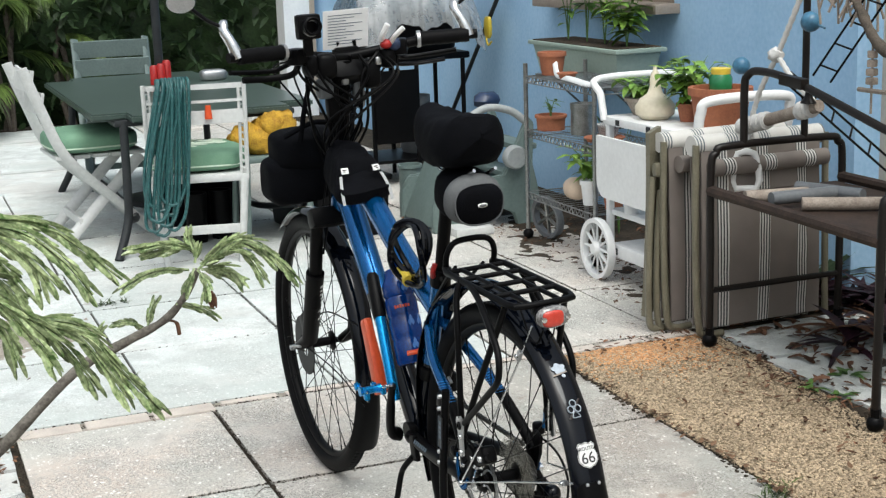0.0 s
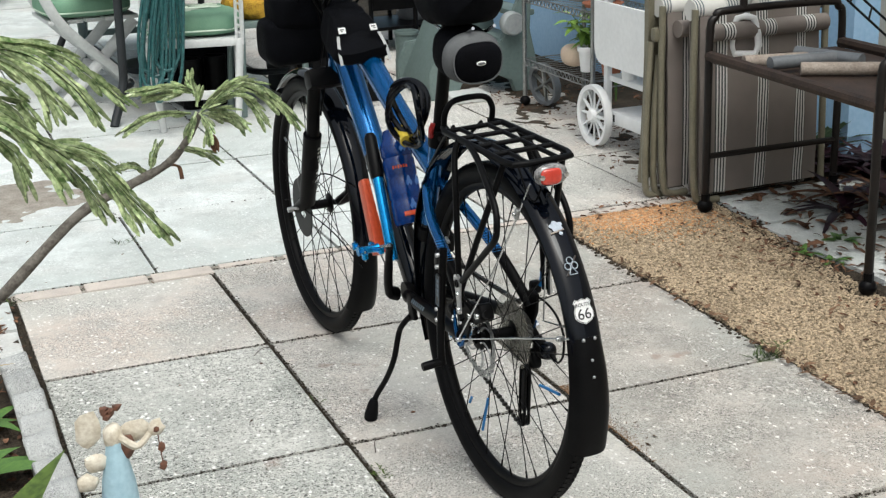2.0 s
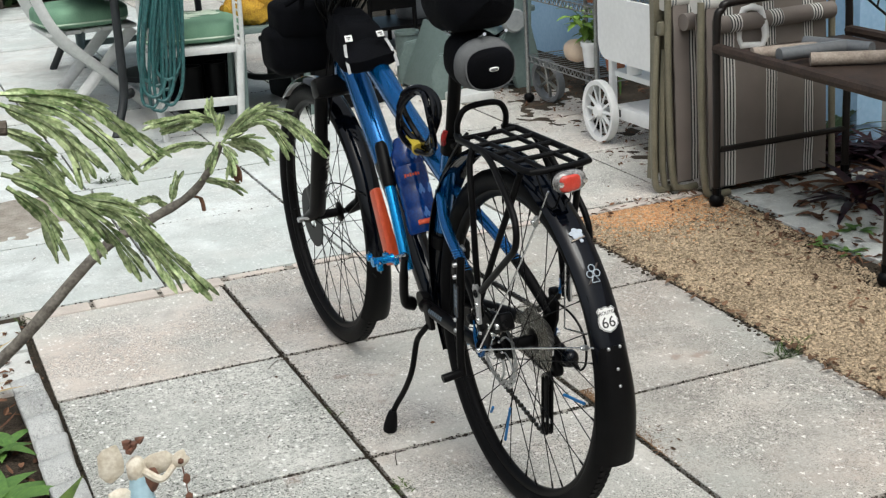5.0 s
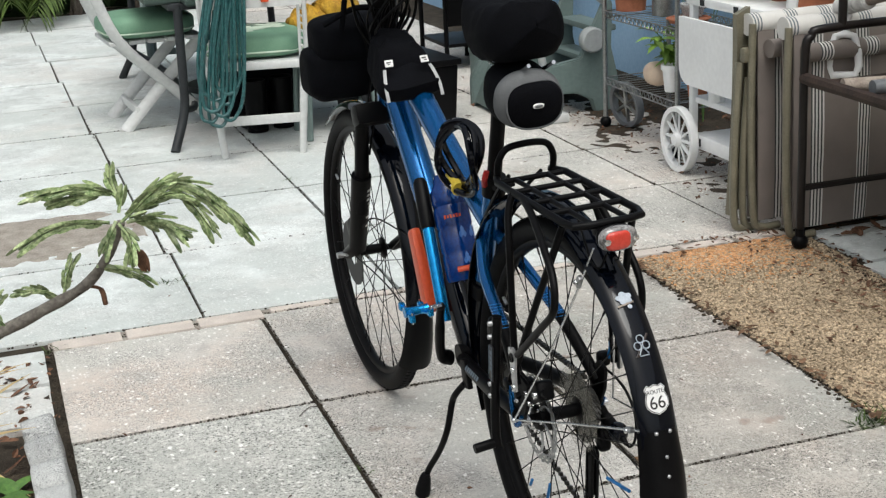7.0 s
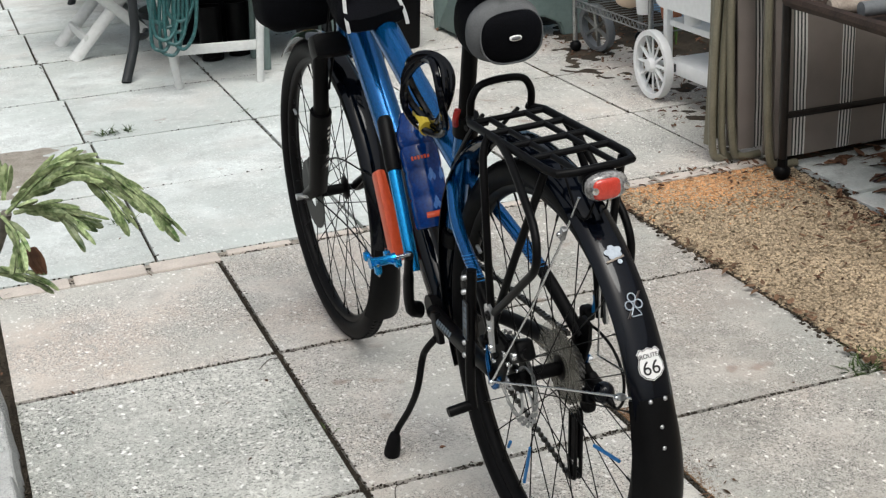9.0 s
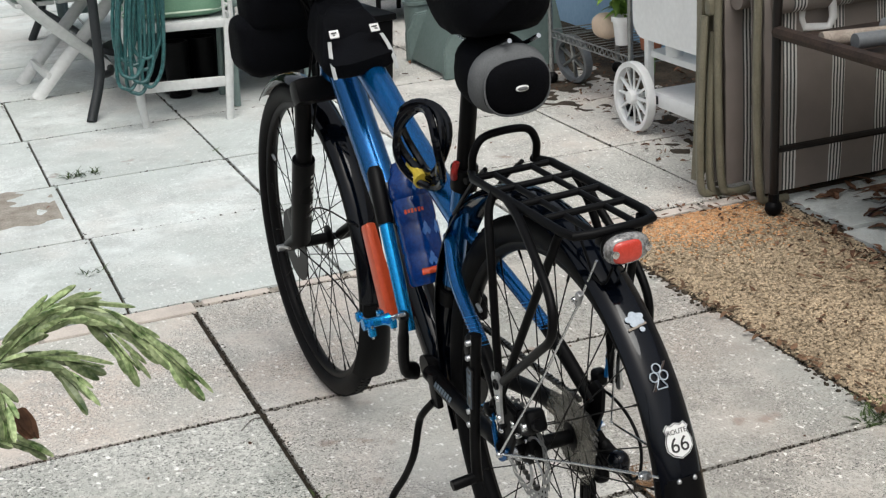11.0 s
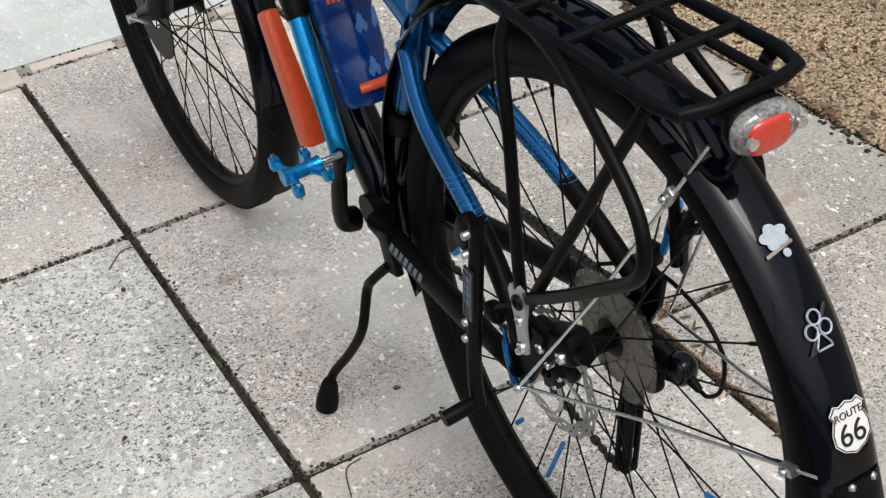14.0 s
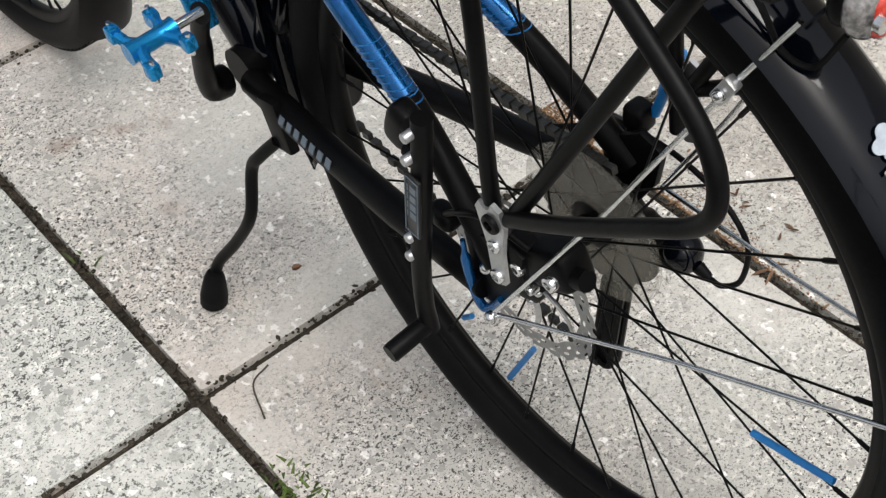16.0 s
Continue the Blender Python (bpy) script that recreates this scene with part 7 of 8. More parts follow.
tagged(part("peach_pot", bm, SKIN_CERAMIC), "rounded peach ceramic pot on the low shelf", "pot")
pot("white_pot", "tall white plastic pot on the low shelf", (2.0, 1.96, 0.231), 0.042, 0.11, WHITE_PLASTIC)
plant("low_shelf_plant", "green leafy plant on the low shelf", (2.05, 2.02, 0.30), 90, 0.085, 0.16, 0.22, HERB)
pot("brown_pot", "brown clay pot on the low shelf", (2.04, 1.82, 0.231), 0.05, 0.11, TERRACOTTA)
plant("trailing_plant", "sparse trailing plant behind the shelf", (2.33, 2.30, 0.0), 26, 0.10, 0.12, 0.62, DARK_LEAF, stems=4)
hub = thing("small_cart_wheel", "grey plastic wheel lying against the low shelf", "wheel", pose(1.99, 2.37, 0.105, 0, 82, 12))
bm = bm_new()
lathe(bm, [(0.082, -0.015), (0.10, -0.018), (0.105, 0), (0.10, 0.018), (0.082, 0.015)], 30, closed=True)
part("tyre", bm, GREY_STEEL, hub)
for k in range(6):
    bm = bm_new()
    a = math.pi * k / 3
    tube(bm, [(0, 0, 0), (0.085 * math.cos(a), 0.085 * math.sin(a), 0)], 0.009, 6)
    part("wheel_spoke", bm, GALV, hub)

# planter on its stand by the wall
ledge = thing("planter_ledge", "narrow grey board on wall brackets under the planter", "shelf", pose(2.37, 2.61, 0))
bm = bm_new()
box(bm, (0.02, 0, 0.70), (0.26, 0.86, 0.024), bev=0.004)
part("board", bm, GREY_STEEL, ledge)
for y in (-0.3, 0.3):
    bm = bm_new()
    tube(bm, [(0.218, y, 0.42), (0.218, y, 0.68), (-0.06, y, 0.682), (0.215, y, 0.44)], 0.007, 6)
    part("bracket", bm, GREY_STEEL, ledge)
bm = bm_new()
box(bm, (0, 0.07, 0.08), (0.19, 0.80, 0.16), bev=0.012, taper=(1.28, 1.1))
box(bm, (0, 0.07, 0.155), (0.27, 0.92, 0.02), bev=0.006)
tagged(part("planter_box", bm, PALE_SAGE, matrix=pose(2.37, 2.54, 0.716)), "long sage green plastic planter box on a stand", "planter")
bm = bm_new()
box(bm, (2.37, 2.61, 0.880), (0.24, 0.86, 0.012))
tagged(part("planter_soil", bm, SOIL), "soil in the planter box", "soil", kind="stuff")
for y, h, n, s in ((2.27, 0.26, 90, 0.10), (2.48, 0.42, 40, 0.09), (2.86, 0.48, 26, 0.085), (2.66, 0.55, 36, 0.09)):
    plant("pepper_plant", "green pepper plant growing in the planter box", (2.36, y, 0.884), n, s, 0.12, h, HERB if h < 0.45 else None, stems=4)


# ---------- serving cart ----------
cart = thing("serving_cart", "white plastic garden serving cart with spoked wheels and drop leaf", "cart", pose(2.05, 1.22, 0))
bm = bm_new()
box(bm, (0, 0, 0.66), (0.40, 0.70, 0.035), bev=0.01)
top = part("top_tray", bm, WHITE_PLASTIC, cart)
for y in (0.22, -0.02, -0.24):
    bm = bm_new()
    box(bm, (-0.2015, y, 0.66), (0.004, 0.028, 0.022))
    part("slot", bm, DARK_METAL, top, "dark slot")
bm = bm_new()
box(bm, (0, 0, 0.285), (0.36, 0.66, 0.025), bev=0.008)
part("middle_shelf", bm, WHITE_PLASTIC, cart)
bm = bm_new()
box(bm, (0, -0.03, 0.135), (0.40, 0.64, 0.055), bev=0.01)
low = part("bottom_tray", bm, WHITE_PLASTIC, cart)
bm = bm_new()
box(bm, (-0.2015, 0.24, 0.135), (0.004, 0.03, 0.028))
part("slot", bm, DARK_METAL, low, "dark slot")
for x in (-0.18, 0.18):
    for y in (-0.32, 0.32):
        bm = bm_new()
        box(bm, (x, y, 0.40), (0.026, 0.03, 0.55), bev=0.006)
        part("leg", bm, WHITE_PLASTIC, cart)
bm = bm_new()
out = [(-0.20, 0.60)]
for k in range(7):
    a = radians(180 + 90 * k / 6)
    out.append((-0.20 + 0.07 + 0.07 * math.cos(a), 0.42 + 0.07 * math.sin(a)))
for k in range(7):
    a = radians(270 + 90 * k / 6)
    out.append((0.35 - 0.07 + 0.07 * math.cos(a), 0.42 + 0.07 * math.sin(a)))
out.append((0.35, 0.60))
f = bm.faces.new([bm.verts.new((-0.212, y, z)) for y, z in out])
r = bmesh.ops.extrude_face_region(bm, geom=[f])
bmesh.ops.translate(bm, vec=(-0.016, 0, 0), verts=[v for v in r["geom"] if isinstance(v, bmesh.types.BMVert)])
part("drop_leaf", bm, WHITE_PLASTIC, cart, "white drop leaf with rounded corners")
bm = bm_new()
tube(bm, curve_pts([(-0.20, 0.33, 0.66), (-0.20, 0.36, 0.76), (-0.20, 0.40, 0.815), (0.0, 0.42, 0.825), (0.20, 0.40, 0.815), (0.20, 0.36, 0.76), (0.20, 0.33, 0.66)]), 0.015, 10)
part("push_handle", bm, WHITE_PLASTIC, cart)
bm = bm_new()
tube(bm, curve_pts([(-0.19, -0.35, 0.66), (-0.19, -0.37, 0.755), (-0.15, -0.38, 0.80), (0.15, -0.38, 0.80), (0.19, -0.37, 0.755), (0.19, -0.35, 0.66)]), 0.019, 10)
part("end_rail", bm, WHITE_PLASTIC, cart)
for x in (-0.225, 0.225):
    bm = bm_new()
    m = Matrix.Translation((x, 0.35, 0.128)) @ Matrix.Rotation(radians(90), 4, 'Y')
    lathe(bm, [(0.108, -0.014), (0.126, -0.016), (0.128, 0), (0.126, 0.016), (0.108, 0.014)], 40, m, closed=True)
    w = part("wheel", bm, WHITE_PLASTIC, cart, "white plastic spoked wheel")
    bm = bm_new()
    lathe(bm, [(0, -0.026), (0.022, -0.024), (0.028, -0.012), (0.028, 0.012), (0.022, 0.024), (0, 0.026)], 20, m)
    part("wheel_hub", bm, WHITE_PLASTIC, w)
    for k in range(12):
        a = 2 * math.pi * k / 12
        bm = bm_new()
        tube(bm, [m @ Vector((0.02 * math.cos(a), 0.02 * math.sin(a), 0)), m @ Vector((0.112 * math.cos(a), 0.112 * math.sin(a), 0))], [0.008, 0.0055], 6, flat=0.6)
        part("wheel_spoke", bm, WHITE_PLASTIC, w)
bm = bm_new()
tube(bm, [(-0.22, 0.35, 0.128), (0.22, 0.35, 0.128)], 0.010, 10)
part("axle", bm, WHITE_PLASTIC, cart)
CT = 0.678
bm = bm_new()
lathe(bm, [(0, 0), (0.05, 0.0), (0.076, 0.02), (0.080, 0.05), (0.060, 0.08), (0.032, 0.10), (0.022, 0.125), (0.021, 0.155), (0.017, 0.178), (0.009, 0.19), (0.006, 0.21), (0, 0.21)], 28)
tagged(part("bottle_gourd", bm, GOURD, matrix=pose(1.965, 1.345, CT)), "dried cream bottle gourd standing on the cart", "gourd")
pot("bowl_planter", "brown clay bowl planter on the cart", (2.0, 1.49, CT), 0.075, 0.07, WOOD, 0.6)
plant("bowl_plant", "bright green herb in the clay bowl", (2.0, 1.49, CT + 0.055), 150, 0.06, 0.12, 0.10, HERB, stems=12)
pot("hidden_pot", "terracotta pot behind the gourd", (2.04, 1.21, CT), 0.05, 0.07, TERRACOTTA)
plant("leafy_plant", "bright green leafy plant beside the gourd", (2.03, 1.21, CT + 0.05), 190, 0.075, 0.13, 0.20, HERB, stems=14)
pot("large_terracotta_pot", "large terracotta pot at the end of the cart", (2.04, 1.0, CT), 0.112, 0.15, TERRACOTTA, 0.82, 0.02)
jar = thing("honey_jar", "green jar with a yellow lid in the terracotta pot", "jar", pose(2.06, 1.03, CT + 0.124))
bm = bm_new()
lathe(bm, [(0, 0), (0.04, 0), (0.044, 0.01), (0.044, 0.055), (0.036, 0.07), (0, 0.07)], 20)
part("body", bm, GREEN_LID, jar)
bm = bm_new()
lathe(bm, [(0, 0.068), (0.036, 0.068), (0.037, 0.09), (0.034, 0.093), (0, 0.093)], 20)
part("lid", bm, YELLOW_PLASTIC, jar, "yellow lid")
bm = bm_new()
lathe(bm, [(0, 0), (0.03, 0), (0.032, 0.04), (0.014, 0.062), (0.012, 0.09), (0, 0.092)], 16)
tagged(part("spray_bottle", bm, WHITE_PLASTIC, matrix=pose(1.89, 1.40, 0.298)), "white spray bottle on the cart's middle shelf", "bottle")


# ---------- folded loungers ----------
def lounger(m, label, cloth):
    """A sun lounger folded flat and stood on its edge; x across, z up."""
    o = thing("folded_lounger", label, "lounger", m, group="folded loungers")
    for y, h in ((0.0, 0.70), (0.065, 0.66)):
        bm = bm_new()
        sheet(bm, lambda u, v: Vector((0.02 + 0.50 * u, y - 0.018 * math.sin(math.pi * u) * math.sin(math.pi * v) + 0.004 * noise.noise(Vector((u * 6, v * 8, y))), 0.035 + (h - 0.05) * v)), 24, 24, 0.006)
        part("sling", bm, cloth, o)
        if y > 0:
            continue
        bm = bm_new()
        tube(bm, curve_pts([(0.0, y, h - 0.02), (-0.005, y + 0.004, h * 0.5), (0.0, y, 0.06), (0.03, y, 0.014), (0.10, y, 0.012)]), 0.0125, 10)
        part("frame_tube", bm, KHAKI_TUBE, o)
        bm = bm_new()
        tube(bm, [(0.545, y, h - 0.02), (0.545, y, 0.03)], 0.0125, 10)
        part("frame_tube", bm, KHAKI_TUBE, o)
    bm = bm_new()
    tube(bm, [(0.0, 0.03, 0.675), (0.54, 0.03, 0.675)], 0.036, 14)
    part("head_roll", bm, STRIPES_TOP, o, "rolled pale striped end of the sling")
    bm = bm_new()
    tube(bm, [(0.04, -0.03, 0.60), (0.52, -0.03, 0.60)], 0.030, 14)
    part("cloth_roll", bm, cloth, o)
    return o


lounger(pose(1.70, 0.60, 0.004, -2, 0, 2), "folded lounger in taupe and white striped sling fabric", STRIPES)
lounger(pose(1.655, 0.735, 0.004, -2, 0, 4), "second folded striped lounger on a khaki steel frame", STRIPES)
arm = thing("folded_armchair", "folded khaki plastic armchair frame beside the loungers", "chair", pose(1.60, 0.80, 0.0, 0, 0, 3))
bm = bm_new()
sheet(bm, lambda u, v: Vector((0.055 * u + 0.02 * math.sin(v * 2.0), 0.02 + 0.01 * u, 0.05 + 0.66 * v + 0.02 * u)), 4, 20, 0.02)
part("side_plate", bm, KHAKI_TUBE, arm)
for k in range(2):
    bm = bm_new()
    tube(bm, curve_pts([(0.02 + 0.035 * k, -0.02, 0.56 - 0.05 * k), (0.0 + 0.035 * k, -0.03, 0.30), (0.0 + 0.035 * k, -0.03, 0.06), (0.025 + 0.035 * k, -0.03, 0.012), (0.10, -0.03, 0.012)]), 0.0125, 10)
    part("frame_tube", bm, KHAKI_TUBE, arm)
bm = bm_new()
box(bm, (0.045, -0.03, 0.585), (0.05, 0.03, 0.05), bev=0.012)
part("hinge", bm, KHAKI_TUBE, arm)


# ---------- steel play stand with perches ----------
stand = thing("bird_play_stand", "brown-black steel bird play stand on casters with a tray", "play stand", None)


def arch_tube(y, x0, x1, top, r=0.0135):
    return curve_pts([(x0, y, 0.05), (x0, y, 0.30), (x0, y, top - 0.07), (x0 + 0.02, y, top - 0.02), (x0 + 0.07, y, top), (x1 - 0.07, y, top), (x1 - 0.02, y, top - 0.02), (x1, y, top - 0.07), (x1, y, 0.30), (x1, y, 0.05)], 5)


for y, x0, x1 in ((0.515, 1.69, 2.22), (-0.405, 1.645, 2.20)):
    bm = bm_new()
    tube(bm, arch_tube(y, x0, x1, 0.69), 0.0135, 10)
    a = part("arch", bm, BROWN_TUBE, stand)
    bm = bm_new()
    tube(bm, [(x0, y, 0.20), (x1, y, 0.20)], 0.011, 8)
    part("crossbar", bm, BROWN_TUBE, a)
    for x in (x0, x1):
        bm = bm_new()
        ball(bm, (x, y, 0.026), (0.028, 0.024, 0.026), 2)
        tube(bm, [(x, y, 0.03), (x, y, 0.07)], 0.016, 8)
        part("caster", bm, BLACK_MATTE, a)
for x0, x1 in ((1.69, 1.645), (2.22, 2.20)):
    bm = bm_new()
    tube(bm, [(x0, 0.515, 0.545), (x1, -0.405, 0.545)], 0.019, 8)
    part("tray_rail", bm, RUST_TUBE, stand)
bm = bm_new()
box(bm, (1.94, 0.055, 0.528), (0.50, 0.90, 0.012), bev=0.002)
part("tray", bm, RUST_TUBE, stand, "rusty brown tray")
bm = bm_new()
tube(bm, curve_pts([(1.817, 0.515, 0.69), (1.817, 0.515, 0.88), (1.822, 0.505, 0.92), (1.835, 0.46, 0.938), (1.86, 0.30, 0.915), (1.90, -0.10, 0.80), (1.93, -0.30, 0.74), (1.93, -0.40, 0.69)]), 0.0135, 10)
part("top_bar", bm, BROWN_TUBE, stand)
bm = bm_new()
tube(bm, [(2.06, 0.515, 0.685), (2.06, 0.515, 1.45)], 0.0125, 10)
part("upright", bm, BROWN_TUBE, stand)
bm = bm_new()
box(bm, (1.855, 0.30, 0.915), (0.03, 0.12, 0.035), rot=(4, 0, 0), bev=0.004)
part("bracket", bm, BROWN_TUBE, stand)


def ladder(p0, p1, w, n, name="toy_ladder", label="small black wire ladder on the play stand"):
    o = thing(name, label, "ladder", None, group="wire ladders")
    p0, p1, w = Vector(p0), Vector(p1), Vector(w)
    for s in (0, 1):
        bm = bm_new()
        tube(bm, [p0 + w * s, p1 + w * s], 0.004, 6)
        part("side_wire", bm, BLACK_MATTE, o)
    for k in range(n):
        bm = bm_new()
        q = p0.lerp(p1, (k + 0.5) / n)
        tube(bm, [q, q + w], 0.0035, 6)
        part("rung", bm, BLACK_MATTE, o)


ladder((1.93, 0.30, 0.93), (2.06, -0.02, 1.42), (0.03, -0.05, -0.02), 7)
ladder((1.90, 0.40, 0.90), (2.12, 0.02, 0.56), (0.05, 0.05, 0.03), 7)
perch = thing("rope_perch", "wooden dowel perch hung on knotted white rope with a ring", "perch", None)
bm = bm_new()
tube(bm, [(1.90, 0.66, 0.725), (1.92, 0.25, 0.838)], 0.0205, 14)
part("dowel", bm, WOOD, perch)
for t0 in (0.03, 0.22, 0.78):
    bm = bm_new()
    a, b = Vector((1.90, 0.66, 0.725)), Vector((1.92, 0.25, 0.838))
    pts = []
    for k in range(120):
        q = a.lerp(b, t0 + 0.15 * k / 120)
        r = 0.0245 + 0.002 * math.sin(k * 0.21)
        pts.append(q + Vector((r * math.cos(k * 0.42), 0.004 * math.sin(k * 0.11), r * math.sin(k * 0.42))))
    tube(bm, pts, 0.0062, 6)
    part("rope_wrap", bm, ROPE, perch)
for p in ([(1.93, 0.33, 1.25), (1.925, 0.42, 1.09), (1.92, 0.48, 0.985)], [(1.92, 0.48, 0.985), (1.91, 0.56, 0.86), (1.90, 0.60, 0.75)], [(1.92, 0.48, 0.985), (1.92, 0.38, 0.90), (1.92, 0.28, 0.85)]):
    bm = bm_new()
    c = curve_pts(p, 10)
    tube(bm, c, [0.008 + 0.0022 * (k % 2) for k in range(len(c))], 8)
    part("rope", bm, ROPE, perch)
bm = bm_new()
ball(bm, (1.92, 0.488, 0.985), (0.026, 0.028, 0.024), 3, 0.3)
part("knot", bm, ROPE, perch)
bm = bm_new()
tube(bm, curve_pts([(1.90, 0.605, 0.71), (1.895, 0.60, 0.67), (1.89, 0.605, 0.64)]), 0.007, 6)
tube(bm, curve_pts([(1.90, 0.59, 0.71), (1.897, 0.615, 0.67), (1.89, 0.60, 0.64)]), 0.006, 6)
part("rope", bm, ROPE, perch)
bm = bm_new()
ring = [(0.0, 0.066), (0.026, 0.058), (0.040, 0.015), (0.045, -0.036), (0.033, -0.064), (-0.033, -0.064), (-0.045, -0.036), (-0.040, 0.015), (-0.026, 0.058)]
tube(bm, [Vector((1.885 + x * 0.9, 0.60 - x * 0.5, 0.585 + z)) for x, z in ring], 0.0125, 10, closed=True)
tube(bm, [Vector((1.855, 0.617, 0.598)), Vector((1.915, 0.583, 0.598))], 0.009, 8)
part("plastic_ring", bm, WHITE_PLASTIC, perch, "white plastic hand ring")
for c, r in (((1.86, 0.60, 0.945), 0.030), ((2.02, 0.44, 1.09), 0.034)):
    bm = bm_new()
    ball(bm, c, r, 3, 0.05)
    tube(bm, [(c[0], c[1], c[2]), (c[0] + 0.02, c[1] - 0.05, c[2] - 0.02)], 0.004, 6)
    tagged(part("toy_ball", bm, BLUE_PLASTIC), "blue plastic toy ball on the play stand", "ball", "toy balls")
bm = bm_new()
lathe(bm, [(0, 0.0), (0.006, 0.0), (0.010, -0.012), (0.014, -0.035), (0.026, -0.05), (0.024, -0.052), (0.0, -0.03)], 16)
tagged(part("small_bell", bm, BROWN_TUBE, matrix=pose(1.885, 0.26, 0.90)), "small dark bell under the top bar", "bell")
bm = bm_new()
pts = curve_pts([(1.98, 0.20, 1.20), (1.98, 0.14, 1.14), (1.97, 0.07, 1.07), (1.96, 0.0, 1.03), (1.95, -0.12, 1.0), (1.94, -0.40, 0.93)], 6)
tube(bm, pts, [0.012 + 0.005 * noise.noise(q * 30) + 0.010 * k / len(pts) for k, q in enumerate(pts)], 10)
tube(bm, [(1.94, -0.40, 0.93), (1.93, -0.405, 0.69)], 0.014, 8)
tagged(part("driftwood_branch", bm, BARK), "dark driftwood branch fixed on the play stand", "branch")
bm = bm_new()
for k in range(26):
    x, y = 2.0 + rnd(-0.05, 0.05), 0.24 + rnd(-0.10, 0.10)
    tube(bm, curve_pts([(x, y, 1.25), (x + rnd(-0.02, 0.02), y + rnd(-0.02, 0.02), 1.18), (x + rnd(-0.03, 0.03), y + rnd(-0.03, 0.03), 1.13 + rnd(-0.06, 0.03))], 4), 0.004, 4)
tagged(part("dry_moss", bm, WOOD), "grey dry moss hung from the play stand", "moss", kind="stuff")
bm = bm_new()
for k in range(4):
    box(bm, (1.96, 0.05, 0.93 + 0.027 * k), (0.028, 0.028, 0.022), rot=(0, 0, 20 * k), bev=0.004)
tube(bm, [(1.96, 0.05, 0.83), (1.96, 0.05, 1.05)], 0.004, 6)
tube(bm, [(1.96, 0.11, 0.90), (1.96, -0.02, 0.90)], 0.008, 6)
tagged(part("wood_block_toy", bm, WOOD), "stack of wooden toy blocks on a cord", "toy")
for k, (x, y, a) in enumerate(((1.80, 0.28, 12), (1.82, 0.18, 4), (1.87, 0.06, 30), (1.93, 0.20, 70))):
    bm = bm_new()
    d = Vector((math.cos(radians(a)), -math.sin(radians(a)), 0)) * 0.12
    q = Vector((x, y, 0.557 + 0.012 * (k % 2)))
    tube(bm, [q - d, q + d], 0.021, 12)
    tagged(part("tray_perch", bm, GREY_STEEL if k % 2 else WOOD), "grey perch rod lying on the tray", "rod", "tray rods")
bm = bm_new()
pillow(bm, (1.98, -0.10, 0.565), (0.14, 0.10, 0.06), 0.5, 8)
tagged(part("red_block", bm, TERRACOTTA), "dull red block on the tray", "block")


# ---------- planting bed: edging, figure, plants, sapling ----------
bm = bm_new()
prof = [(-0.058, -0.03), *[(-0.058 * math.cos(math.pi * k / 10), 0.040 + 0.054 * math.sin(math.pi * k / 10)) for k in range(11)], (0.058, -0.03)]
vs0 = [bm.verts.new((-0.036, y, z)) for y, z in prof]
f = bm.faces.new(vs0)
r = bmesh.ops.extrude_face_region(bm, geom=[f])
bmesh.ops.translate(bm, vec=(0.072, 0, 0), verts=[v for v in r["geom"] if isinstance(v, bmesh.types.BMVert)])
bmesh.ops.bevel(bm, geom=bm.edges[:], offset=0.004, segments=1, affect='EDGES')
edging = thing("edging_stones", "row of scalloped grey cast edging stones", "edging", kind="structure")
first = None
for k in range(16):
    m = pose(-0.643 + 0.0020 * k + rnd(-0.006, 0.006), -0.035 - 0.122 * k, rnd(-0.012, 0.006), rnd(-4, 4), -8 + rnd(-4, 4), rnd(-5, 5))
    if first is None:
        first = part("edging_stone", bm, EDGE_STONE, edging, smooth=False, matrix=m)
    else:
        again(first, m)
for x0, x1, y0, y1 in ((-0.98, -0.608, 0.12, 0.375), (-0.98, -0.608, 0.38, 0.635), (-1.5, -0.985, 0.12, 0.635)):
    lay(x0, x1, y0, y1, True, top=0.012)

# plain figure on a stake, one mesh in three plain colours
FX, FY, FZ = -0.632, -1.74, 0.635
fig = bm_new()
tube(fig, [(FX, FY, 0.0), (FX, FY, FZ - 0.10)], 0.006, 8)
lathe(fig, [(0, -0.24), (0.05, -0.24), (0.042, -0.16), (0.028, -0.10), (0.02, -0.06), (0.016, -0.03), (0, -0.03)], 16, Matrix.Translation((FX, FY, FZ)))
low = len(fig.faces)
ball(fig, (FX - 0.002, FY, FZ - 0.050), (0.026, 0.022, 0.034), 2, 0.15)
ball(fig, (FX - 0.060, FY + 0.012, FZ - 0.030), (0.034, 0.005, 0.046), 2, 0.35)
ball(fig, (FX - 0.048, FY - 0.004, FZ - 0.105), (0.030, 0.012, 0.024), 2, 0.35)
ball(fig, (FX + 0.052, FY + 0.012, FZ - 0.050), (0.040, 0.005, 0.026), 2, 0.35)
tube(fig, curve_pts([(FX + 0.010, FY - 0.012, FZ - 0.050), (FX + 0.05, FY - 0.022, FZ - 0.075), (FX + 0.085, FY - 0.018, FZ - 0.052)]), [0.010] * 6 + [0.008] * 7, 8)
ball(fig, (FX + 0.100, FY - 0.016, FZ - 0.042), (0.020, 0.008, 0.020), 2, 0.5)
ball(fig, (FX - 0.075, FY - 0.004, FZ - 0.150), (0.028, 0.012, 0.022), 2, 0.4)
mid_faces = len(fig.faces)
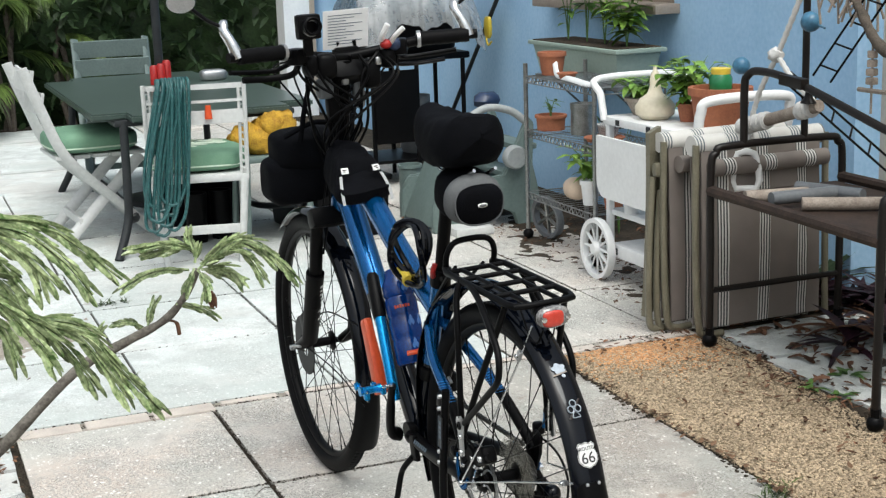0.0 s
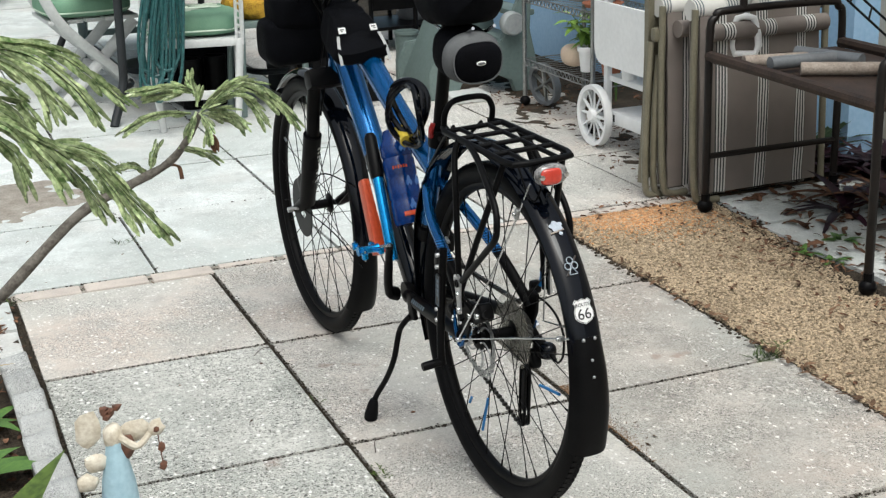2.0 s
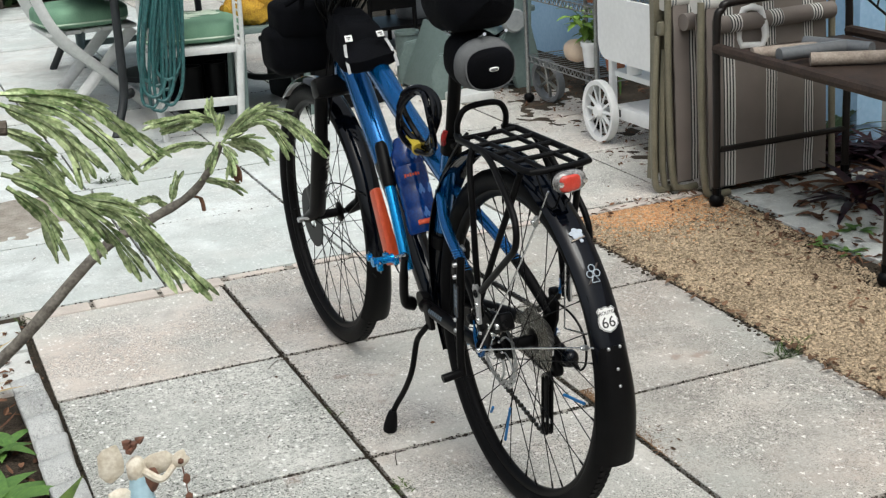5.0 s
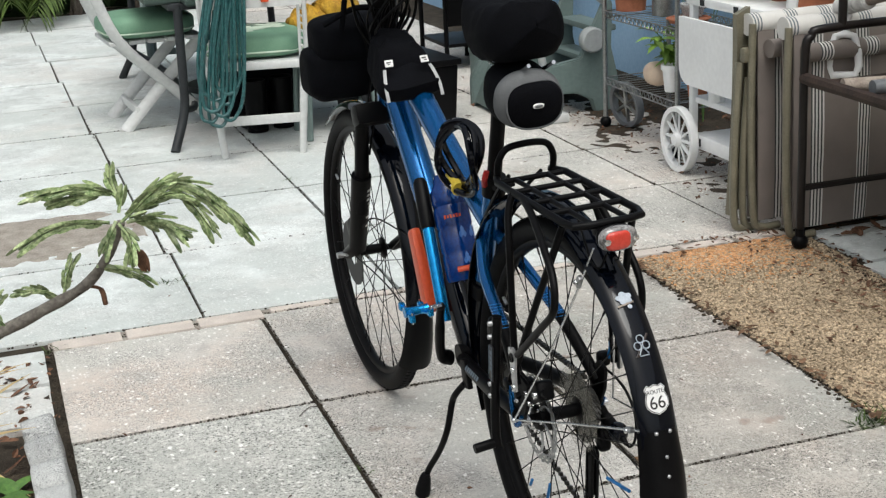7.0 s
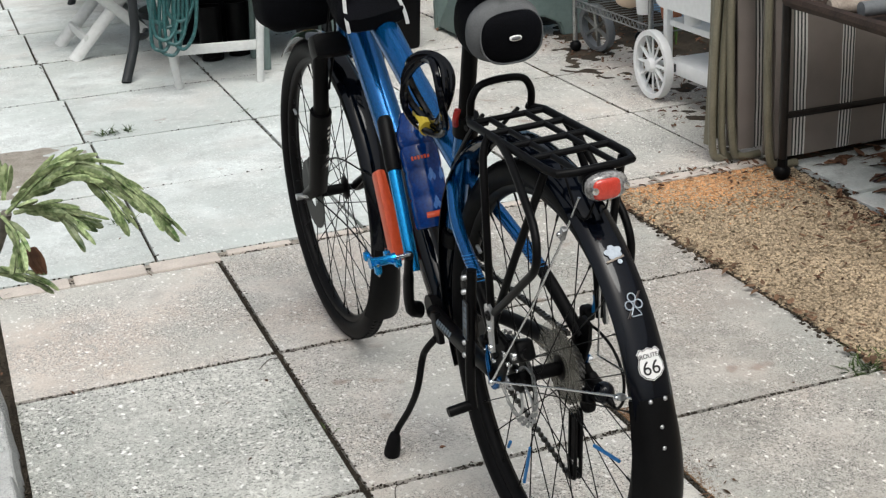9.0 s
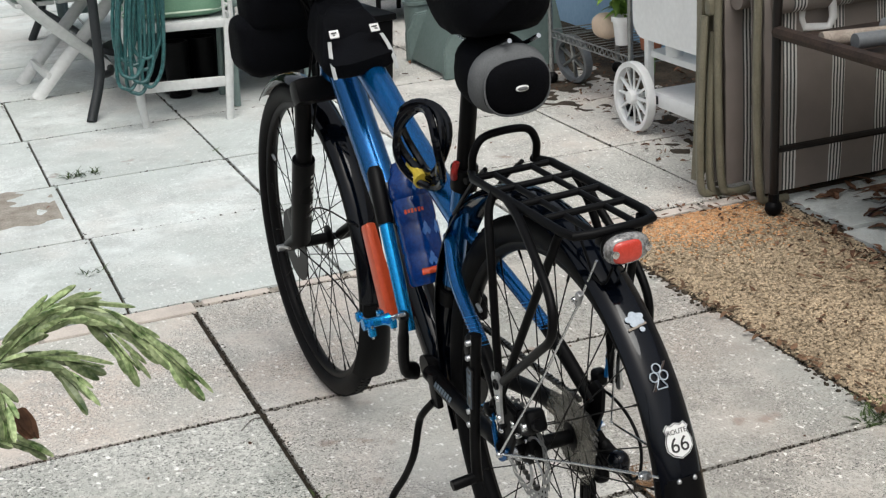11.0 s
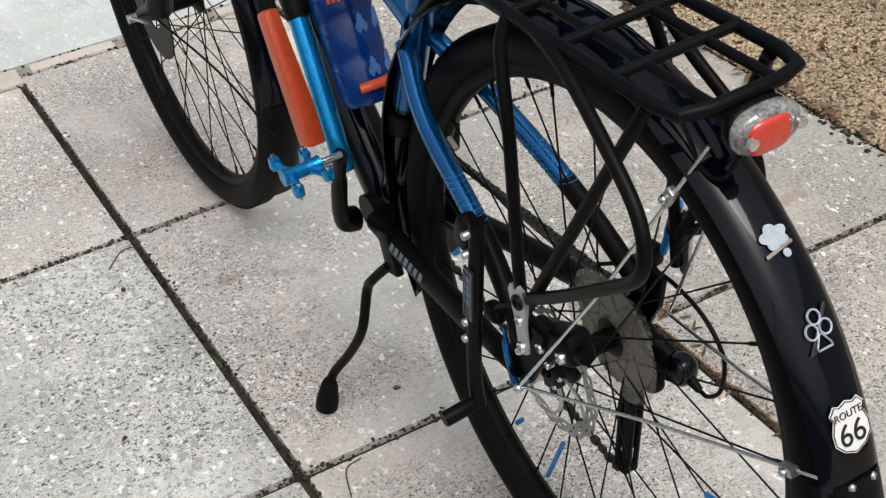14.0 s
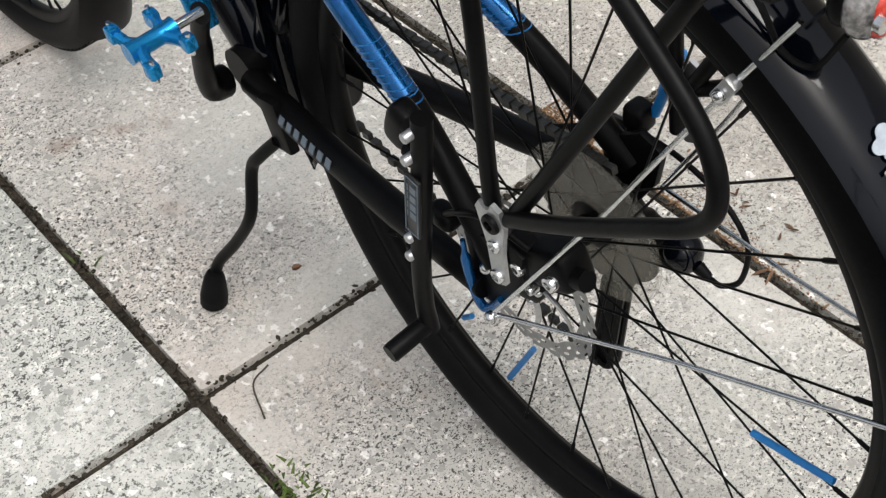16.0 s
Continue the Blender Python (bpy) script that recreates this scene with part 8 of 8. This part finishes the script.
for k in range(9):
    ball(fig, (FX + rnd(-0.02, 0.02), FY + rnd(-0.012, 0.012), FZ + 0.006 + rnd(-0.008, 0.01)), (0.012, 0.011, 0.010), 1, 0.5)
ball(fig, (FX + 0.101, FY - 0.026, FZ - 0.042), (0.008, 0.004, 0.008), 1, 0.2)
for q in (0.09, 0.135):
    ball(fig, (FX + 0.112, FY - 0.016, FZ - q), (0.011, 0.005, 0.013), 1, 0.4)
tube(fig, [(FX + 0.104, FY - 0.016, FZ - 0.05), (FX + 0.112, FY - 0.016, FZ - 0.14)], 0.0016, 5)
ball(fig, (FX + 0.028, FY - 0.01, FZ - 0.075), (0.022, 0.012, 0.03), 2, 0.3)
for v in fig.verts:
    if v.co.z > FZ - 0.25:
        v.co = Vector((FX - 0.012 + (v.co.x - FX) * 0.52, FY + (v.co.y - FY) * 0.55, FZ + (v.co.z - FZ) * 0.58))
for i, f in enumerate(fig.faces):
    f.material_index = 0 if i < low else 1 if i < mid_faces else 2
figure = tagged(part("garden_figure", fig, PALE_BLUE), "weathered pale blue garden figure on a stake", "figurine")
figure.data.materials.append(FIGURE_CREAM)
figure.data.materials.append(FIGURE_BROWN)


def broad_plant(c, n, length, width, label, material, rise=0.6):
    bm = bm_new()
    for k in range(n):
        a = 2 * math.pi * k / n + rnd(-0.3, 0.3)
        leaf_blade(bm, Vector(c) + Vector((rnd(-0.02, 0.02), rnd(-0.02, 0.02), 0)), (math.cos(a), math.sin(a), rise * rnd(0.6, 1.6)), (0, 0, 1), length * rnd(0.7, 1.15), width * rnd(0.8, 1.2), bend=rnd(0.3, 0.7), n=7)
    return tagged(part("broad_leaf_plant", bm, material), label, "plant")


broad_plant((-0.80, -0.55, 0.01), 9, 0.20, 0.06, "low green broad-leaf plant in the bed", LEAF)
broad_plant((-0.74, -0.25, 0.01), 7, 0.10, 0.035, "small green weed by the edging", LEAF)
broad_plant((-0.86, -1.15, 0.01), 10, 0.34, 0.09, "broad yellow-green leaves in the bed", PALM_LEAF, 0.9)
broad_plant((-0.90, -0.02, 0.01), 14, 0.26, 0.022, "clump of straw-coloured dry leaves", STRAW, 0.8)
broad_plant((-0.86, 0.30, 0.015), 16, 0.20, 0.014, "clump of curled dry grass leaves", STRAW, 0.7)
pot("sunk_pot", "grey clay pot in the planting bed", (-0.90, -0.28, 0.0), 0.09, 0.13, EDGE_STONE)
for q, s in (((1.90, 0.05, 0.0), 0.07), ((1.72, -0.02, 0.0), 0.055), ((1.76, -0.12, 0.0), 0.05)):
    broad_plant(q, 7, s, s * 0.35, "small green weed at the gravel's edge", LEAF)
for q in ((2.30, 0.30, 0.0), (2.42, 0.15, 0.0), (2.20, 0.42, 0.0), (2.45, 0.55, 0), (2.1, 0.30, 0)):
    broad_plant(q, 12, 0.24, 0.035, "dark trailing plant at the foot of the wall", PURPLE_LEAF if rnd(0, 1) < 0.6 else DRY_LEAF)
# extra dark leaves: some plants grow here, the mass stands in for wall shadow
for k in range(11):
    q = (rnd(2.15, 2.62), rnd(0.15, 1.0), 0.0)
    broad_plant(q, 20, rnd(0.15, 0.29), 0.042, "dark plant massed in place of the shadow at the foot of the wall", (PURPLE_LEAF, DARK_LEAF, PURPLE_LEAF)[k % 3], 1.1)
# tufts in the joints
bm = bm_new()
for x, y, n, s in ((0.004, -0.835, 44, 0.018), (0.008, -0.862, 40, 0.021), (-0.195, 1.1, 24, 0.04), (-0.1, 2.15, 50, 0.05), (-0.03, 2.16, 40, 0.04), (1.12, -0.66, 60, 0.04), (1.17, -0.62, 40, 0.05), (-0.59, 0.66, 20, 0.03), (0.0, -0.42, 12, 0.02), (0.43, 2.2, 20, 0.03)):
    for k in range(n):
        a = rnd(0, 6.28)
        leaf_blade(bm, (x + rnd(-0.03, 0.03), y + rnd(-0.02, 0.02), -0.006), (math.cos(a), math.sin(a), rnd(0.3, 1.5)), (0, 0, 1), s * rnd(0.4, 1.1), 0.003, bend=0.4, n=3)
tagged(part("joint_grass", bm, PALM_LEAF), "tiny grass tufts in the slab joints", "grass", kind="stuff")

# dry leaves
bm = bm_new()
def litter(x0, x1, y0, y1, n, s=0.035):
    for k in range(n):
        a = rnd(0, 6.28)
        leaf_blade(bm, (rnd(x0, x1), rnd(y0, y1), 0.006 + rnd(0, 0.012)), (math.cos(a), math.sin(a), rnd(-0.05, 0.25)), (rnd(-0.4, 0.4), rnd(-0.4, 0.4), 1), s * rnd(0.4, 1.5), s * rnd(0.2, 0.6), bend=rnd(-0.3, 0.5), fold=rnd(0.1, 0.7), n=3)


litter(1.85, 2.5, 1.35, 2.75, 420, 0.022)
litter(1.70, 2.5, 0.62, 1.5, 220, 0.022)
litter(1.66, 1.80, -0.6, 0.55, 90, 0.03)
litter(1.80, 2.5, -0.5, 0.6, 150, 0.05)
litter(1.1, 1.7, -1.0, 0.7, 34, 0.022)
litter(-0.74, -0.60, -0.9, 0.6, 120, 0.025)
litter(-1.5, -0.7, -1.6, 0.6, 260, 0.05)
litter(1.0, 1.75, 0.7, 2.4, 40, 0.014)
litter(-0.5, 1.1, -1.2, 2.4, 26, 0.013)
litter(1.2, 2.3, 2.6, 4.5, 60, 0.03)
litter(1.62, 2.5, 0.74, 2.7, 240, 0.013)
litter(1.18, 1.75, 0.60, 0.74, 50, 0.022)
litter(1.50, 1.75, -0.9, 0.60, 110, 0.022)
litter(1.85, 2.6, -0.3, 0.70, 160, 0.05)
tagged(part("dry_leaves", bm, DRY_LEAF), "scattered dry brown leaves on the ground", "leaves", kind="stuff")

# twigs on the slabs
for p0, p1, p2 in (((-0.005, -0.042, 0.004), (-0.03, -0.05, 0.010), (-0.062, -0.078, 0.004)), ((0.079, -0.698, 0.004), (0.050, -0.715, 0.012), (0.036, -0.755, 0.004)), ((0.35, 0.62, 0.004), (0.42, 0.66, 0.010), (0.47, 0.65, 0.004))):
    bm = bm_new()
    tube(bm, curve_pts([p0, p1, p2], 6), 0.0011, 5)
    tagged(part("twig", bm, BARK), "thin dry curved twig on the slab", "twig", "fallen twigs")

# sapling with folded compound leaves
sap = thing("sapling", "leaning sapling with drooping folded compound leaves", "sapling", None)
TR = [(-1.04, -1.90, 0.0), (-1.00, -1.98, 0.40), (-0.93, -2.04, 0.72), (-0.85, -2.08, 0.865), (-0.772, -2.10, 0.939), (-0.698, -2.10, 1.004), (-0.650, -2.10, 1.026), (-0.610, -2.105, 1.045), (-0.590, -2.12, 1.072), (-0.580, -2.129, 1.096)]
bm = bm_new()
c = curve_pts(TR, 6)
tube(bm, c, [0.0066 - 0.0036 * (k / (len(c) - 1)) ** 1.6 + 0.0009 * noise.noise(c[k] * 60) for k in range(len(c))], 12)
part("trunk", bm, SAPLING_BARK, sap)


def pod(bm, base, way, up, length, width):
    """A leaflet folded along its midrib, blunt at the tip."""
    way = way.normalized()
    side = way.cross(up).normalized()
    up = side.cross(way)
    rings = []
    for t, w in ((0.0, 0.25), (0.25, 0.85), (0.6, 1.0), (0.88, 0.72), (1.0, 0.22)):
        q = base + way * length * t - up * length * 0.10 * t * t
        w *= width / 2
        rings.append([bm.verts.new(q + v) for v in (side * w, up * w * 0.55 + side * w * 0.25, up * w * 0.30 - side * w * 0.30, -side * w, -up * w * 0.65)])
    for a, b in zip(rings, rings[1:]):
        for k in range(5):
            bm.faces.new((a[k], a[(k + 1) % 5], b[(k + 1) % 5], b[k]))
    bm.faces.new(rings[-1])
    bm.faces.new(rings[0][::-1])


def strand(pts, size=0.0180, thick=0.0042, step=0.0060, spread=0.17):
    """A compound leaf: a stalk with pairs of leaflets folded forward along it."""
    bm = bm_new()
    c = curve_pts(pts, 14)
    tube(bm, c, [0.0014 * (1 - 0.5 * k / (len(c) - 1)) for k in range(len(c))], 5)
    run, nxt = 0.0, 0.35 * size
    total = sum((b - a).length for a, b in zip(c, c[1:]))
    for a, b in zip(c, c[1:]):
        d = b - a
        while nxt <= run + d.length and nxt < total - size * 0.35:
            q = a + d * ((nxt - run) / d.length)
            way = d.normalized()
            side = way.cross(Vector((0.25, 1.0, 0.15))).normalized()
            front = side.cross(way).normalized()
            k = 1.0 - 0.35 * max(0.0, nxt / total - 0.6)
            for s in (1, -1):
                w = way + side * s * rnd(0.2, 1.5) * spread + front * rnd(-0.25, 0.3) + Vector((0, 0, -0.10))
                pod(bm, q + side * s * 0.0016, w, front * rnd(0.6, 1.0) + side * s * rnd(0.2, 0.8), size * k * rnd(0.8, 1.2), thick * rnd(0.8, 1.15))
            nxt += step * rnd(0.8, 1.2)
        run += d.length
    return part("compound_leaf", bm, SEEDLING_LEAF, sap)


strand([(-0.580, -2.135, 1.098), (-0.555, -2.15, 1.122), (-0.535, -2.154, 1.125), (-0.515, -2.162, 1.110), (-0.496, -2.168, 1.087)])
strand([(-0.576, -2.125, 1.100), (-0.550, -2.13, 1.119), (-0.530, -2.14, 1.117), (-0.508, -2.15, 1.097)])
strand([(-0.572, -2.12, 1.100), (-0.544, -2.12, 1.111), (-0.528, -2.12, 1.101), (-0.513, -2.12, 1.076)])
strand([(-0.572, -2.11, 1.092), (-0.549, -2.10, 1.083), (-0.527, -2.10, 1.073)])
strand([(-0.576, -2.13, 1.096), (-0.556, -2.14, 1.098), (-0.540, -2.15, 1.080)])
strand([(-0.583, -2.145, 1.100), (-0.577, -2.15, 1.088), (-0.580, -2.15, 1.072)], 0.014)
strand([(-0.584, -2.135, 1.099), (-0.590, -2.14, 1.090), (-0.596, -2.14, 1.078)], 0.014)
strand([(-0.580, -2.12, 1.101), (-0.580, -2.12, 1.113), (-0.603, -2.12, 1.122), (-0.642, -2.12, 1.121)], 0.015)
strand([(-0.588, -2.12, 1.116), (-0.612, -2.115, 1.114), (-0.630, -2.11, 1.110)], 0.014)
strand([(-0.579, -2.11, 1.109), (-0.582, -2.11, 1.122), (-0.581, -2.11, 1.134)], 0.012)
strand([(-0.588, -2.13, 1.097), (-0.612, -2.13, 1.100), (-0.633, -2.13, 1.096), (-0.652, -2.13, 1.086)], 0.015)
strand([(-0.600, -2.115, 1.062), (-0.580, -2.12, 1.057), (-0.564, -2.12, 1.047)], 0.013)
strand([(-0.628, -2.10, 1.036), (-0.640, -2.10, 1.045), (-0.658, -2.10, 1.047)], 0.010, 0.004)
strand([(-0.624, -2.09, 1.037), (-0.621, -2.09, 1.049), (-0.615, -2.09, 1.063)], 0.010, 0.004)
strand([(-0.668, -2.10, 1.016), (-0.675, -2.10, 1.034), (-0.668, -2.10, 1.046)], 0.009, 0.0035)
# the spray that hangs nearest the path
for pts in ([(-0.802, -2.60, 1.251), (-0.766, -2.60, 1.245), (-0.745, -2.60, 1.230), (-0.719, -2.60, 1.205)],
            [(-0.797, -2.62, 1.251), (-0.774, -2.62, 1.243), (-0.754, -2.62, 1.225), (-0.739, -2.62, 1.203)],
            [(-0.799, -2.64, 1.250), (-0.782, -2.64, 1.239), (-0.772, -2.64, 1.225), (-0.769, -2.64, 1.213)],
            [(-0.802, -2.60, 1.246), (-0.785, -2.60, 1.236), (-0.771, -2.60, 1.225), (-0.754, -2.60, 1.203)],
            [(-0.805, -2.60, 1.220), (-0.787, -2.60, 1.212), (-0.774, -2.60, 1.190), (-0.754, -2.60, 1.167), (-0.738, -2.60, 1.140)],
            [(-0.801, -2.63, 1.220), (-0.773, -2.63, 1.195), (-0.753, -2.63, 1.185), (-0.739, -2.63, 1.166), (-0.726, -2.63, 1.142)],
            [(-0.772, -2.61, 1.191), (-0.746, -2.61, 1.183), (-0.730, -2.61, 1.159), (-0.704, -2.61, 1.125)],
            [(-0.805, -2.62, 1.205), (-0.791, -2.62, 1.191), (-0.786, -2.62, 1.177), (-0.784, -2.62, 1.166)],
            [(-0.808, -2.64, 1.217), (-0.791, -2.64, 1.208), (-0.775, -2.64, 1.187), (-0.765, -2.64, 1.169)],
            [(-0.804, -2.60, 1.233), (-0.786, -2.60, 1.222), (-0.773, -2.60, 1.200)]):
    strand(pts, 0.0155, 0.0036, 0.0052, 0.19)
bm = bm_new()
tube(bm, curve_pts([(-0.93, -2.04, 0.72), (-0.95, -2.25, 1.00), (-0.92, -2.48, 1.18), (-0.85, -2.60, 1.235), (-0.800, -2.615, 1.235)], 8), 0.004, 8)
part("side_branch", bm, BARK, sap)
bm = bm_new()
tube(bm, curve_pts([(-0.606, -2.10, 1.043), (-0.598, -2.10, 1.039), (-0.596, -2.10, 1.027)]), [0.0014] * 6 + [0.0020] * 7, 6)
part("dry_stipule", bm, DRY_LEAF, sap, "withered brown stipule")
bm = bm_new()
for k in range(5):
    leaf_blade(bm, (-0.573 + 0.001 * k, -2.13, 1.074), (rnd(0.1, 0.5), rnd(-0.3, 0.3), -1), (0, -1, 0.2), 0.022 * rnd(0.7, 1.1), 0.006, bend=0.3, fold=0.6)
part("withered_leaf", bm, DRY_LEAF, sap, "small withered red-brown leaf")

# ---------- hedge and palms at the back ----------
random.seed(4)
bm = bm_new()


def hedge_body(u, v):
    x = -6.5 + 8.9 * u
    z = 2.7 * v
    q = Vector((x * 1.3, z * 1.3, 3))
    return Vector((x, 8.55 - 0.35 * math.sin(math.pi * min(1, v * 1.05)) + 0.3 * noise.noise(q) + 0.16 * noise.noise(q * 3.1), z - 0.02))


sheet(bm, hedge_body, 130, 50)
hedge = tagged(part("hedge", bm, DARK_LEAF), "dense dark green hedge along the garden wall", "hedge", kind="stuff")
bm = bm_new()
for k in range(5200):
    u, v = random.random(), random.random() ** 0.8
    q = hedge_body(u, v) + Vector((0, -rnd(0.0, 0.16), rnd(-0.05, 0.05)))
    a = rnd(-0.9, 0.9)
    leaf_blade(bm, q, (math.sin(a), -rnd(0.2, 1.0), rnd(-0.9, 0.4)), (rnd(-0.3, 0.3), -0.4, 1), rnd(0.08, 0.17), rnd(0.035, 0.075), bend=rnd(0.1, 0.5), n=2)
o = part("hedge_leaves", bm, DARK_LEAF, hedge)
tagged(o, kind="stuff")


def palm_frond(p, base, way, length, droop, n, size):
    bm = bm_new()
    base, way = Vector(base), Vector(way).normalized()
    pts = [base + way * length * k / 10 - Vector((0, 0, 1)) * droop * length * (k / 10) ** 2 for k in range(11)]
    tube(bm, pts, [0.008 * (1 - 0.75 * k / 10) for k in range(11)], 5)
    side = way.cross(Vector((0, 0, 1))).normalized()
    for k in range(n):
        t = 0.18 + 0.80 * k / n
        i = min(9, int(t * 10))
        q = pts[i].lerp(pts[i + 1], t * 10 - i)
        d = (pts[i + 1] - pts[i]).normalized()
        for s in (1, -1):
            leaf_blade(bm, q, d * 0.75 + side * s * 0.8 + Vector((0, 0, -0.15)), (0, 0, 1), size * (1 - 0.55 * abs(t - 0.45)) * rnd(0.85, 1.1), 0.020, bend=rnd(0.25, 0.5), n=4)
    part("frond", bm, PALM_LEAF, p)


for x, y, s in ((-1.5, 7.9, 1.0), (-0.55, 8.25, 0.85), (-2.3, 7.9, 1.0), (-3.4, 7.9, 1.0), (0.06, 8.2, 0.82), (0.55, 8.3, 0.66)):
    p = thing("palm", "clump of yellow-green palm fronds before the hedge", "palm", pose(x, y, 0), group="palms")
    bm = bm_new()
    for k in range(3):
        tube(bm, curve_pts([(rnd(-0.05, 0.05), rnd(-0.05, 0.05), -0.02), (rnd(-0.1, 0.1), rnd(-0.1, 0.1), 0.5), (rnd(-0.15, 0.15), rnd(-0.15, 0.15), 1.5 * s)]), 0.022, 8)
    part("stem", bm, BARK, p)
    for k in range(15 if x < -0.5 else 8):
        a = rnd(0, 6.28)
        palm_frond(p, (rnd(-0.05, 0.05), rnd(-0.05, 0.05), 1.30 * s * rnd(0.3, 1.2)), (math.cos(a), math.sin(a) - 0.45, rnd(0.2, 1.3)), rnd(0.7, 1.1) * s, rnd(0.5, 0.9), 22, 0.34 * s)


# dry leaf litter and twigs where the gravel meets the slabs
bm = bm_new()
for k in range(240):
    y = rnd(-1.1, 0.64)
    x = 1.158 + rnd(-0.020, 0.022) * (1.6 if rnd(0, 1) > 0.8 else 1)
    if k % 5 == 0:
        x = 1.16 + rnd(0.03, 0.5)
    a, e = rnd(0, 6.28), rnd(0.008, 0.034)
    leaf_blade(bm, Vector((x, y, 0.012 + rnd(0, 0.003))), (math.cos(a), math.sin(a), rnd(-0.05, 0.15)), (0, 0, 1), e, e * rnd(0.22, 0.5), bend=rnd(-0.2, 0.3), n=4)
for k in range(46):
    a, e = rnd(0, 6.28), rnd(0.005, 0.020)
    leaf_blade(bm, Vector((rnd(0.560, 0.640), rnd(-0.98, -0.66), 0.004)), (math.cos(a), math.sin(a), rnd(0.0, 0.15)), (0, 0, 1), e, e * rnd(0.12, 0.3), bend=rnd(-0.2, 0.3), n=3)
tagged(part("leaf_litter", bm, DRY_BROWN), "small brown dry leaves along gravel and joints", "leaf litter", kind="stuff")
